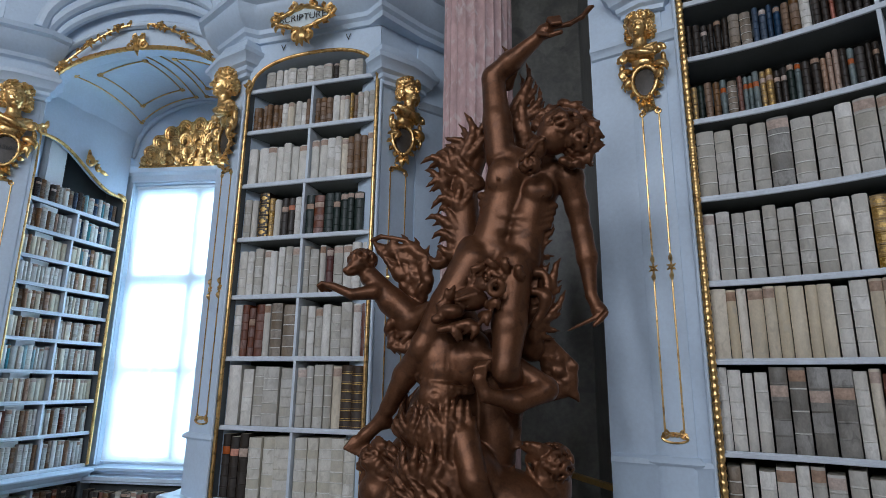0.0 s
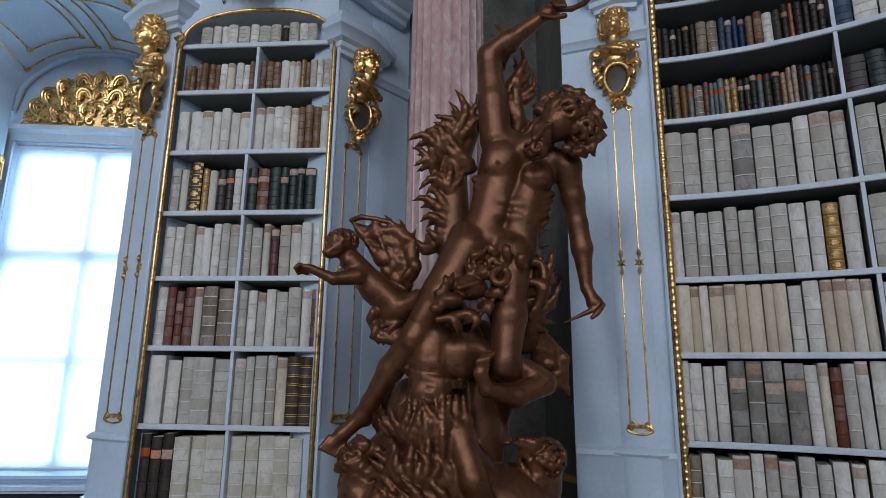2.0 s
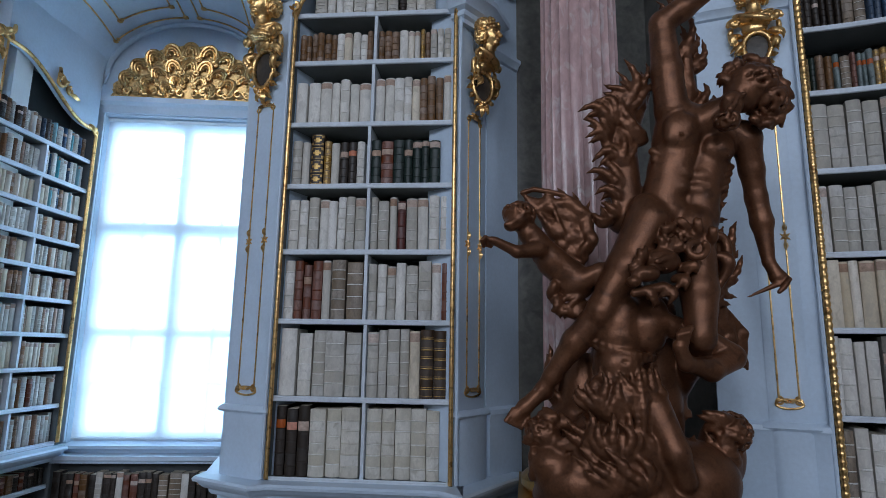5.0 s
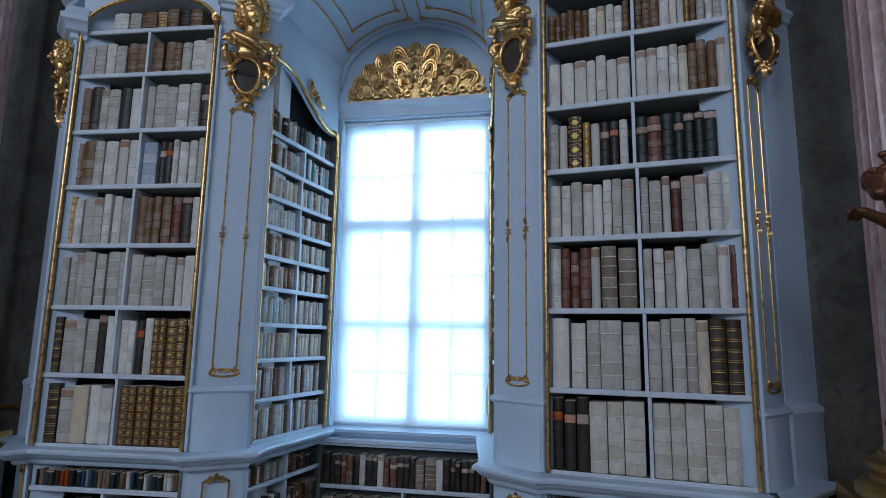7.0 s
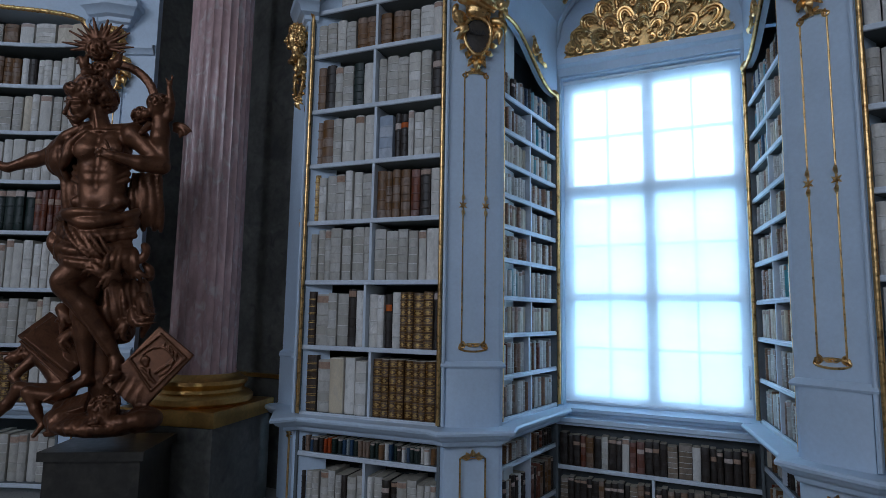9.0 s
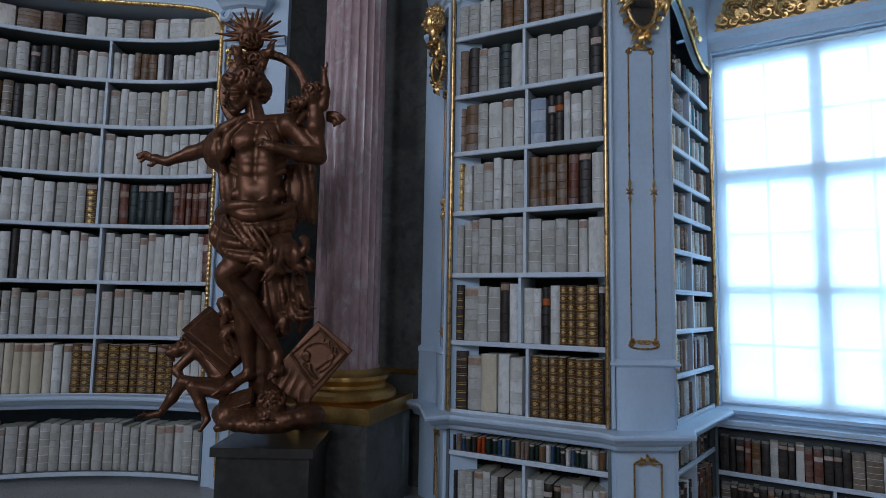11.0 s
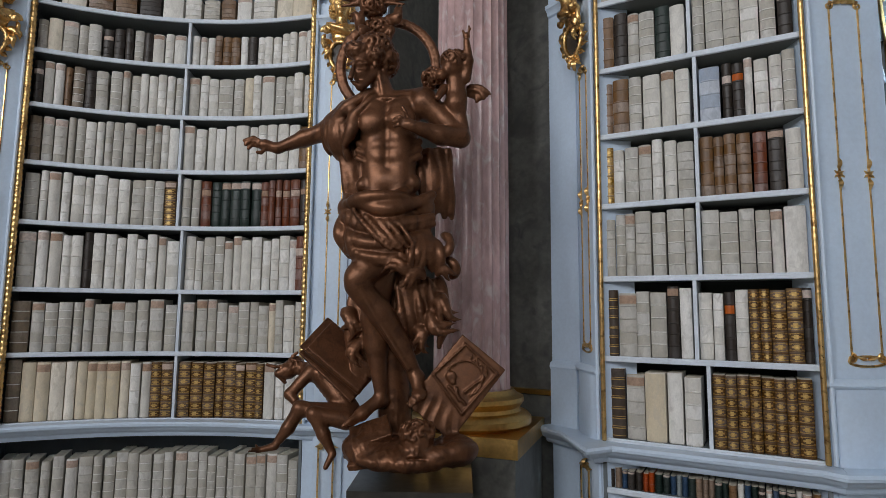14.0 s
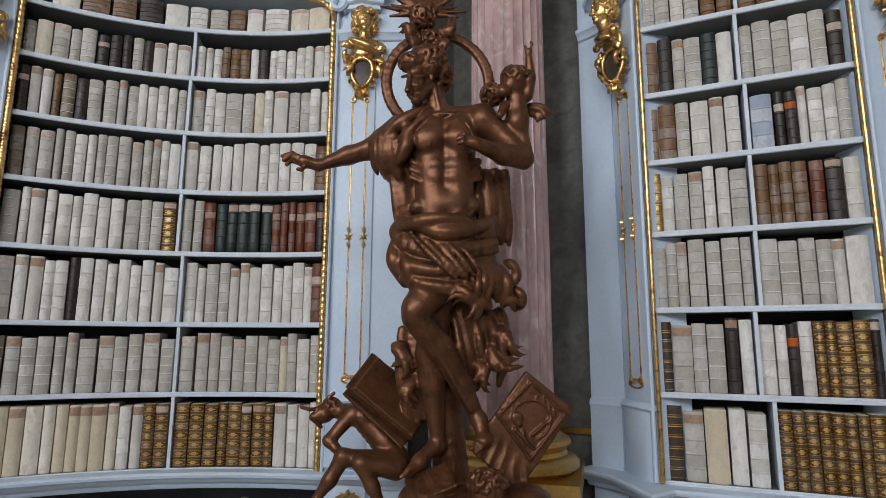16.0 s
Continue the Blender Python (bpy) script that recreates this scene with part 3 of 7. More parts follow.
low_prof = [(o, z - 0.045) for o, z in PROF_LEDGE]
solid("ledge", Geo().sweep(list(PIER_CW) + arc_points(C_FRONT) + list(PIER_C), low_prof), PAINT, "curved moulded pale blue ledge under the bookcase", "ledge", kind="structure")
solid("ledge", Geo().sweep(list(PIER_D) + arc_points(D_FRONT) + list(PIER_DE), low_prof), PAINT, "curved moulded pale blue ledge under the bookcase", "ledge", kind="structure")
solid("ledge", Geo().sweep([(-4.47, 5.80), (-2.85, 5.80)], [(-0.1, 0.67), (0.055, 0.67), (0.06, 0.69), (0.085, 0.70), (0.085, 0.735), (-0.1, 0.738)]), PAINT, "moulded pale blue window ledge", "ledge", kind="structure")

# cornice along the tops
PROF_CORNICE = [(-0.1, 4.66), (0.03, 4.66), (0.04, 4.70), (0.07, 4.72), (0.08, 4.76), (0.14, 4.80), (0.19, 4.86), (0.21, 4.92), (0.25, 4.94), (0.25, 4.99), (-0.1, 5.01)]
for run in (xy([(-6.74, 4.66), (-6.48, 4.54), (-6.25, 4.22), A_FRONT[0](0.05, 0, 0), A_FRONT[0](1.15, 0, 0), (-4.96, 4.33), (-4.62, 4.58), (-4.58, 4.68)]),
            xy([(-2.74, 4.68), (-2.70, 4.58), (-2.36, 4.35), B_FRONT[0](0.05, 0, 0), B_FRONT[0](1.15, 0, 0), (-1.07, 4.13), (-0.82, 4.47), (-0.60, 4.70)])):
    solid("cornice", Geo().sweep(run, PROF_CORNICE), PAINT, "layered pale blue cornice over the bookcases", "cornice", kind="structure")
for run, dz in ((list(PIER_CW) + arc_points(C_FRONT) + list(PIER_C), 0.1), (list(PIER_D) + arc_points(D_FRONT) + list(PIER_DE), 0.25)):
    solid("cornice", Geo().sweep(run, [(o, z + dz) for o, z in PROF_CORNICE]), PAINT, "curved pale blue cornice over the bookcases", "cornice", kind="structure")

# ---- columns ----


def column(cx, cy, rot):
    col = thing("column", (cx, cy, 0), "fluted pink marble column on a gilded base", "column", "pair of columns", "")
    part("shaft", Geo().lathe((cx, cy), [(0.285, 1.10), (0.275, 1.14), (0.272, 2.2), (0.262, 4.2), (0.25, CEIL_Z)], 192, 24, 0.014), PINK, col)
    ring = [(0.40, 0.86), (0.425, 0.885), (0.425, 0.925), (0.40, 0.95), (0.355, 0.965), (0.345, 0.99), (0.36, 1.01), (0.375, 1.03), (0.37, 1.06), (0.335, 1.075), (0.315, 1.09), (0.30, 1.11)]
    part("base_rings", Geo().lathe((cx, cy), ring, 56), BRASS, col, "gilded turned base rings")
    c, s = math.cos(radians(rot)), math.sin(radians(rot))
    turn = lambda u, v, z: Vector((cx + c * u - s * v, cy + s * u + c * v, z))
    part("plinth", Geo().box(turn, -0.44, 0.44, -0.44, 0.44, 0.74, 0.86), BRASS, col, "square gilded plinth")
    part("pedestal", Geo().box(turn, -0.42, 0.42, -0.42, 0.42, 0, 0.74), DARK, col, "dark marble pedestal block")


column(-7.12, 4.15, 12)
column(-0.27, 3.97, -12)


def statue_pedestal(cx, cy, rot, w, top, front):
    c, s = math.cos(radians(rot)), math.sin(radians(rot))
    turn = lambda u, v, z: Vector((cx + c * u - s * v, cy + s * u + c * v, z))
    ped = thing("statue_pedestal", (cx, cy, 0), "dark marble pedestal carrying a carved statue group", "pedestal", "statue pedestals")
    part("block", Geo().box(turn, -w, w, front, 0.33, 0.12, top - 0.06), PEDESTAL, ped)
    part("cap", Geo().box(turn, -w - 0.03, w + 0.03, front - 0.03, 0.36, top - 0.06, top), PEDESTAL, ped)
    part("foot", Geo().box(turn, -w - 0.05, w + 0.05, front - 0.05, 0.36, 0, 0.12), PEDESTAL, ped)


statue_pedestal(-6.987, 3.257, 30.6, 0.303, 0.70, -0.22)
statue_pedestal(-0.15, 3.15, -6, 0.42, 0.87, -0.36)


# ---- carved statue groups ----


def skin(f, lo, h):
    """The surface where the field f changes sign: points and four-sided faces."""
    s = f < 0
    cnt = np.zeros(tuple(q - 1 for q in f.shape), np.int8)
    corners = [(a, b, c) for a in (0, 1) for b in (0, 1) for c in (0, 1)]
    cut = lambda arr, o: arr[o[0]:arr.shape[0] - 1 + o[0], o[1]:arr.shape[1] - 1 + o[1], o[2]:arr.shape[2] - 1 + o[2]]
    for o in corners:
        cnt += cut(s, o)
    act = (cnt > 0) & (cnt < 8)
    i, j, k = np.nonzero(act)
    vid = np.full(act.shape, -1, np.int32)
    vid[act] = np.arange(len(i))
    pos, num = np.zeros((len(i), 3)), np.zeros(len(i))
    for a in corners:
        for q in range(3):
            if a[q]:
                continue
            b = tuple(1 if w == q else a[w] for w in range(3))
            fa, fb = f[i + a[0], j + a[1], k + a[2]], f[i + b[0], j + b[1], k + b[2]]
            x = (fa < 0) != (fb < 0)
            t = np.where(x, fa / np.where(x, fa - fb, 1), 0)
            for w in range(3):
                pos[:, w] += np.where(x, a[w] + (t if w == q else 0), 0)
            num += x
    co = lo + h * (np.stack((i, j, k), 1) + pos / num[:, None])
    faces = []
    for q in range(3):
        u, v = [(1, 2), (2, 0), (0, 1)][q]
        front = [slice(1, -1)] * 3
        front[q] = slice(0, -1)
        back = [slice(1, -1)] * 3
        back[q] = slice(1, None)
        sa, sb = s[tuple(front)], s[tuple(back)]
        e = np.argwhere(sa != sb)
        inside = sa[tuple(e.T)]
        e = e + np.array([0 if w == q else 1 for w in range(3)])
        du, dv = np.eye(3, dtype=int)[u], np.eye(3, dtype=int)[v]
        quad = [vid[tuple((e - m).T)] for m in (du + dv, dv, 0 * du, du)]
        quad = np.stack(quad, 1)
        quad[~inside] = quad[~inside][:, ::-1]
        faces.append(quad)
    return co, np.concatenate(faces)



def modelled(name, carve, box, h, material, base, melt=1.0, thin=1.0):
    """One carved mesh, built from limbs, folds and flames, melted together and worked over."""
    rnd = random.Random(5)
    lo, hi = np.array(box[0]), np.array(box[1])
    shape = np.ceil((hi - lo) / h).astype(int)
    field = np.ones(shape, np.float32)
    worked = []

    def blend(dist, a, b, k, sub=False):
        """Melt a shape into the clay, or out of it, near the box from a to b."""
        i0 = np.clip(np.floor((np.minimum(a, b) - k - 2 * h - lo) / h).astype(int), 0, shape)
        i1 = np.clip(np.ceil((np.maximum(a, b) + k + 2 * h - lo) / h).astype(int) + 1, 0, shape)
        if np.any(i1 <= i0):
            return
        ax = [(lo[q] + h * np.arange(i0[q], i1[q])).astype(np.float32) for q in range(3)]
        X, Y, Z = ax[0][:, None, None], ax[1][None, :, None], ax[2][None, None, :]
        d = dist(X, Y, Z)
        sl = tuple(slice(i0[q], i1[q]) for q in range(3))
        f = field[sl]
        if sub:
            t = np.clip(0.5 - 0.5 * (f + d) / k, 0, 1)
            field[sl] = f * (1 - t) - d * t + k * t * (1 - t)
        else:
            t = np.clip(0.5 + 0.5 * (f - d) / k, 0, 1)
            field[sl] = f * (1 - t) + d * t - k * t * (1 - t)

    def rod(a, ra, b, rb, k, sub=False):
        a, b = np.array(a, np.float32), np.array(b, np.float32)
        w = b - a
        ll = max(1e-9, float(w @ w))

        def dist(X, Y, Z):
            t = np.clip(((X - a[0]) * w[0] + (Y - a[1]) * w[1] + (Z - a[2]) * w[2]) / ll, 0, 1)
            return np.sqrt((X - a[0] - t * w[0]) ** 2 + (Y - a[1] - t * w[1]) ** 2 + (Z - a[2] - t * w[2]) ** 2) - (ra + (rb - ra) * t)

        m = max(ra, rb)
        blend(dist, np.minimum(a, b) - m, np.maximum(a, b) + m, k, sub)

    def limb(a, ra, b, rb):
        rod(a, ra * thin, b, rb * thin, melt * (0.036 if ra > 0.03 else 0.016))

    def cut(a, ra, b, rb):
        rod(a, ra * 1.2, b, rb * 1.2, 0.016 * melt, True)

    def lump(c, r):
        c, r = np.array(c, np.float32), np.array(r, np.float32) * (0.5 + 0.5 * thin)

        def dist(X, Y, Z):
            k0 = np.sqrt(((X - c[0]) / r[0]) ** 2 + ((Y - c[1]) / r[1]) ** 2 + ((Z - c[2]) / r[2]) ** 2)
            k1 = np.sqrt(((X - c[0]) / r[0] ** 2) ** 2 + ((Y - c[1]) / r[1] ** 2) ** 2 + ((Z - c[2]) / r[2] ** 2) ** 2)
            return k0 * (k0 - 1) / np.maximum(k1, 1e-6)

        blend(dist, c - r, c + r, melt * (0.042 if min(r) > 0.02 else 0.012))

    def chain(pts, rad, k):
        for i in range(len(pts) - 1):
            rod(pts[i], rad[i], pts[i + 1], rad[i + 1], k)

    def tube(pts, r):
        """A finger, horn or ring of even thickness through some points."""
        chain([Vector(p) for p in pts], [r] * len(pts), min(0.008, r * 0.5))

    def locks(c, r, n, s):
        """A round head of hair or leaves: a core covered with short curling locks."""
        c = Vector(c)
        lump(c, [q * 0.94 for q in r])
        for i in range(n):
            z = 1 - 2 * (i + 0.5) / n
            a = i * 2.399 + rnd.uniform(-0.3, 0.3)
            q = math.sqrt(1 - z * z)
            out = Vector((q * math.cos(a), q * math.sin(a), z))
            d = Vector((out.x * r[0], out.y * r[1], out.z * r[2]))
            t = out.cross(Vector((rnd.uniform(-1, 1), rnd.uniform(-1, 1), rnd.uniform(-1, 1)))).normalized()
            b = out.cross(t)
            pts = []
            for k in range(6):
                u = k * 0.95
                w = s * (1.45 - 0.20 * k)
                pts.append(c + d + t * w * math.cos(u) + b * w * math.sin(u) + out * s * (0.02 + 0.09 * k))
            chain(pts, [s * 0.50, s * 0.56, s * 0.54, s * 0.48, s * 0.40, s * 0.28], s * 0.26)

    def flame(a, b, w):
        """A wavy pointed tongue with side tips."""
        a, b = Vector(a), Vector(b)
        d = b - a
        side = Vector((-d.z, 0, d.x)).normalized()
        ph, k = rnd.uniform(0, 6.28), 6
        for lane, ln, ww in ((0.0, 1.0, 0.46), (0.40, 0.80, 0.34), (-0.42, 0.70, 0.34), (0.18, 0.62, 0.42), (-0.2, 0.55, 0.40)):
            pts, rad = [], []
            for i in range(k + 1):
                s = i / k
                wave = 0.46 * w * math.sin(ph + s * 5.2) + lane * w * (1.15 - 0.1 * s)
                curl = 0.9 * w * max(0.0, s - 0.55) * (1 if lane >= 0 else -1)
                pts.append(a + d * s * ln + side * (wave + curl) + Vector((0, -0.03 * math.sin(math.pi * s) + 0.45 * abs(lane) * w, 0)))
                rad.append(max(0.0045, 1.12 * w * ww * (1 - s) ** 0.5))
            chain(pts, rad, 0.012)

    def fold(a, m, b, r):
        """A rounded fold of cloth bent through m."""
        jit = lambda k: Vector((rnd.uniform(-k, k), rnd.uniform(-k, k), rnd.uniform(-k, k)))
        a, m, b = Vector(a), Vector(m) + jit(r * 1.1), Vector(b) + jit(r * 0.5)
        r, ph = r * rnd.uniform(0.72, 1.25), rnd.uniform(0, 6.28)
        pts = [a * (1 - s) ** 2 + m * 2 * s * (1 - s) + b * s * s for s in [i / 11 for i in range(12)]]
        chain(pts, [r * (0.72 + 0.28 * math.sin(math.pi * i / 11) + 0.16 * math.sin(ph + i * 0.9)) for i in range(12)], r * 0.75)

    def slab(a, b, c, e, t):
        q = [Vector(p) for p in (a, b, c, e)]
        mid = (q[0] + q[1] + q[2] + q[3]) / 4
        ux = ((q[1] - q[0]) + (q[2] - q[3])) / 2
        uy = ((q[3] - q[0]) + (q[2] - q[1])) / 2
        hx, hy = ux.length / 2, uy.length / 2
        ux.normalize()
        n = ux.cross(uy).normalized()
        uy = n.cross(ux)
        ext = np.array([abs(ux[k]) * hx + abs(uy[k]) * hy + abs(n[k]) * t / 2 for k in range(3)])

        def dist(X, Y, Z):
            x, y, z = X - mid.x, Y - mid.y, Z - mid.z
            p = np.abs(x * ux.x + y * ux.y + z * ux.z) - hx
            r = np.abs(x * uy.x + y * uy.y + z * uy.z) - hy
            s = np.abs(x * n.x + y * n.y + z * n.z) - t / 2
            return np.maximum(np.maximum(p, r), s)

        blend(dist, np.array(mid) - ext, np.array(mid) + ext, 0.006)

    def rough(c, r, amp):
        worked.append((np.array(c, np.float32), r, amp))

    carve(limb, lump, locks, flame, fold, slab, cut, rough, tube)
    co, quads = skin(field, lo, h)
    me = bpy.data.meshes.new(name)
    me.from_pydata(co.tolist(), [], quads.tolist())
    me.validate()
    n = len(me.vertices)
    no = np.empty(n * 3, np.float32)
    co = co.astype(np.float32)
    me.vertex_normals.foreach_get("vector", no)
    no = no.reshape(-1, 3)
    amp = np.full(n, 0.0, np.float32)
    for c, r, a in worked:
        w = np.clip(1.3 - np.linalg.norm(co - c, axis=1) / r, 0, 1)
        amp = np.maximum(amp, a * np.minimum(1, w * 3))
    ridge = np.array([1 - 2.2 * abs(noise.noise(Vector((p[0] * 15 + 0.6 * math.sin(p[2] * 14), p[1] * 9, p[2] * 5.5)))) - 0.8 * abs(noise.noise(Vector((p[0] * 38, p[1] * 26, p[2] * 15)))) for p in co.tolist()], np.float32)
    soft = np.array([noise.noise(Vector(p) * 11.0) for p in co.tolist()], np.float32)
    co = co + no * (amp * (ridge - 0.3) + 0.001 * soft)[:, None]
    me.vertices.foreach_set("co", co.astype(np.float32).ravel())
    me.materials.append(material)
    me.polygons.foreach_set("use_smooth", np.ones(len(me.polygons), bool))
    me.transform(Matrix.Translation((0, 0, -base)))
    return me


def sculpture(name, carve, origin, turn, label, base, box):
    ob = new(name, modelled(name, carve, box, 0.0068, BRONZE, base, 0.6, 1.0))
    ob.matrix_basis = pose(origin[0], origin[1], base, 0, 0, turn)
    return tagged(ob, label, "statue", "carved statue groups")


def carve_bust(limb, lump, locks, flame, fold, slab, cut, rough, tube):
    # head
    lump((0, -0.10, 0.600), (0.068, 0.074, 0.080))
    lump((0, -0.125, 0.560), (0.050, 0.050, 0.062))
    lump((0, -0.155, 0.512), (0.024, 0.022, 0.018))
    limb((0, -0.172, 0.600), 0.008, (0, -0.192, 0.562), 0.014)
    lump((0, -0.172, 0.535), (0.020, 0.014, 0.007))
    for s in (-1, 1):
        limb((s * 0.010, -0.172, 0.606), 0.008, (s * 0.050, -0.148, 0.602), 0.008)
        cut((s * 0.022, -0.178, 0.588), 0.012, (s * 0.036, -0.168, 0.588), 0.010)
        lump((s * 0.028, -0.160, 0.588), (0.012, 0.008, 0.007))
        locks((s * 0.072, -0.070, 0.570), (0.030, 0.045, 0.062), 26, 0.013)
    locks((0, -0.075, 0.660), (0.098, 0.085, 0.050), 60, 0.015)
    # neck, breast with drapery, volute shoulders
    limb((0, -0.085, 0.42), 0.048, (0, -0.095, 0.53), 0.042)
    lump((0, -0.070, 0.405), (0.120, 0.065, 0.048))
    lump((0, -0.050, 0.340), (0.080, 0.050, 0.050))
    fold((-0.115, -0.09, 0.44), (0.0, -0.17, 0.39), (0.10, -0.10, 0.36), 0.016)
    fold((0.115, -0.09, 0.44), (0.03, -0.15, 0.41), (-0.05, -0.12, 0.39), 0.014)
    fold((-0.10, -0.09, 0.40), (0.0, -0.15, 0.355), (0.08, -0.09, 0.335), 0.014)
    for s in (-1, 1):
        tube([(s * (0.125 + 0.036 * (1 - 0.07 * i) * math.cos(0.6 * i)), -0.085 - 0.002 * i, 0.385 + 0.036 * (1 - 0.07 * i) * math.sin(0.6 * i)) for i in range(13)], 0.015)
        fold((s * 0.14, -0.06, 0.36), (s * 0.165, -0.06, 0.30), (s * 0.11, -0.05, 0.25), 0.018)
        flame((s * 0.115, -0.06, 0.31), (s * 0.150, -0.07, 0.22), 0.034)
        flame((s * 0.100, -0.06, 0.24), (s * 0.130, -0.07, 0.15), 0.030)


BUST_MESH = modelled("gilded_bust", carve_bust, ((-0.22, -0.26, 0.08), (0.22, 0.03, 0.78)), 0.005, GOLD, 0.0, 0.6)


def carve_saved(limb, lump, locks, flame, fold, slab, cut, rough, tube):
    # head turned down over the outstretched arm
    lump((-0.182, 0.000, 3.175), (0.088, 0.098, 0.098))
    lump((-0.231, -0.055, 3.062), (0.052, 0.058, 0.078))
    limb((-0.154, -0.020, 3.070), 0.036, (-0.220, -0.070, 2.964), 0.026)
    lump((-0.228, -0.085, 2.955), (0.026, 0.026, 0.022))
    limb((-0.261, -0.112, 3.078), 0.010, (-0.275, -0.132, 2.990), 0.016)
    limb((-0.304, -0.085, 3.090), 0.009, (-0.264, -0.110, 3.089), 0.010)
    limb((-0.264, -0.110, 3.089), 0.010, (-0.190, -0.098, 3.092), 0.010)
    lump((-0.231, -0.075, 3.151), (0.055, 0.035, 0.04))
    cut((-0.239, -0.120, 3.057), 0.0127, (-0.205, -0.108, 3.063), 0.0102)
    cut((-0.291, -0.105, 3.060), 0.0102, (-0.280, -0.110, 3.058), 0.0085)
    lump((-0.230, -0.094, 3.069), (0.014, 0.010, 0.009))
    lump((-0.258, -0.108, 2.973), (0.024, 0.016, 0.006))
    lump((-0.252, -0.104, 2.961), (0.019, 0.016, 0.007))
    cut((-0.279, -0.125, 2.959), 0.0034, (-0.222, -0.112, 2.968), 0.0034)
    lump((-0.143, -0.075, 3.095), (0.014, 0.014, 0.024))
    locks((-0.161, 0.015, 3.230), (0.100, 0.108, 0.074), 56, 0.024)
    locks((-0.093, 0.045, 3.164), (0.064, 0.08, 0.080), 36, 0.024)
    locks((-0.253, -0.062, 3.185), (0.062, 0.052, 0.038), 34, 0.021)
    locks((-0.146, -0.060, 3.166), (0.040, 0.040, 0.045), 20, 0.020)
    limb((-0.138, 0.030, 3.056), 0.060, (-0.094, 0.030, 2.913), 0.070)
    limb((-0.126, -0.030, 3.066), 0.012, (-0.089, -0.035, 2.896), 0.014)
    # chest, ribs and belly
    limb((-0.140, 0.030, 2.814), 0.108, (-0.129, 0.035, 2.599), 0.100)
    limb((0.009, 0.030, 2.822), 0.112, (-0.001, 0.035, 2.600), 0.102)
    limb((-0.129, 0.035, 2.599), 0.100, (-0.117, 0.030, 2.306), 0.092)
    limb((-0.001, 0.035, 2.600), 0.102, (-0.003, 0.030, 2.307), 0.098)
    limb((-0.307, 0.050, 2.862), 0.062, (-0.102, 0.035, 2.908), 0.060)
    limb((-0.102, 0.035, 2.908), 0.060, (0.130, 0.030, 2.915), 0.072)
    limb((-0.095, -0.045, 2.899), 0.012, (-0.257, -0.025, 2.877), 0.010)
    limb((-0.075, -0.045, 2.899), 0.012, (0.098, -0.030, 2.906), 0.010)
    lump((-0.153, -0.062, 2.758), (0.080, 0.040, 0.062))
    lump((0.018, -0.064, 2.765), (0.086, 0.042, 0.064))
    lump((-0.169, -0.060, 2.714), (0.055, 0.028, 0.034))
    lump((0.035, -0.062, 2.722), (0.060, 0.028, 0.034))
    lump((-0.151, -0.102, 2.697), (0.007, 0.007, 0.007))
    lump((0.027, -0.104, 2.704), (0.007, 0.007, 0.007))
    cut((-0.066, -0.108, 2.841), 0.0119, (-0.063, -0.104, 2.673), 0.0119)
    cut((-0.229, -0.095, 2.655), 0.0093, (-0.104, -0.108, 2.642), 0.0102)
    cut((-0.027, -0.108, 2.642), 0.0102, (0.115, -0.095, 2.671), 0.0093)
    for k in range(2):
        lump(Vector((-0.113, -0.044, 2.610)) + Vector((0, 0, -0.068 * k)), (0.038, 0.026, 0.030))
        lump(Vector((-0.020, -0.044, 2.611)) + Vector((0, 0, -0.068 * k)), (0.038, 0.026, 0.030))
    cut((-0.062, -0.108, 2.632), 0.0076, (-0.057, -0.104, 2.356), 0.0076)
    cut((-0.149, -0.098, 2.558), 0.0059, (0.026, -0.098, 2.559), 0.0059)
    cut((-0.141, -0.094, 2.486), 0.0059, (0.020, -0.094, 2.487), 0.0059)
    cut((-0.104, -0.104, 2.626), 0.0076, (-0.187, -0.090, 2.503), 0.0076)
    cut((-0.020, -0.104, 2.627), 0.0076, (0.071, -0.090, 2.512), 0.0076)
    for k in range(3):
        limb(Vector((-0.244, 0.004, 2.637)) + Vector((0, 0, -0.045 * k)), 0.022, Vector((-0.197, -0.026, 2.608)) + Vector((0, 0, -0.045 * k)), 0.014)
        limb(Vector((0.120, 0.004, 2.647)) + Vector((0, 0, -0.045 * k)), 0.022, Vector((0.074, -0.026, 2.617)) + Vector((0, 0, -0.045 * k)), 0.014)
    lump((-0.064, -0.030, 2.405), (0.074, 0.042, 0.066))
    cut((-0.057, -0.102, 2.333), 0.0085, (-0.057, -0.100, 2.321), 0.0085)
    lump((-0.210, 0.015, 2.381), (0.045, 0.060, 0.050))
    lump((0.089, 0.015, 2.396), (0.045, 0.060, 0.050))
    # outstretched arm
    limb((-0.320, 0.050, 2.841), 0.078, (-0.487, 0.120, 2.742), 0.058)
    limb((-0.487, 0.120, 2.742), 0.056, (-0.606, 0.130, 2.708), 0.052)
    limb((-0.606, 0.130, 2.708), 0.052, (-0.765, 0.110, 2.640), 0.031)
    limb((-0.765, 0.110, 2.640), 0.031, (-0.839, 0.100, 2.655), 0.034)
    lump((-0.852, 0.100, 2.658), (0.042, 0.030, 0.026))
    tube([Vector((-0.857, 0.090, 2.673)), Vector((-0.910, 0.080, 2.698)), Vector((-0.961, 0.070, 2.676))], 0.012)
    tube([Vector((-0.870, 0.090, 2.662)), Vector((-0.923, 0.080, 2.680)), Vector((-0.953, 0.070, 2.652))], 0.012)
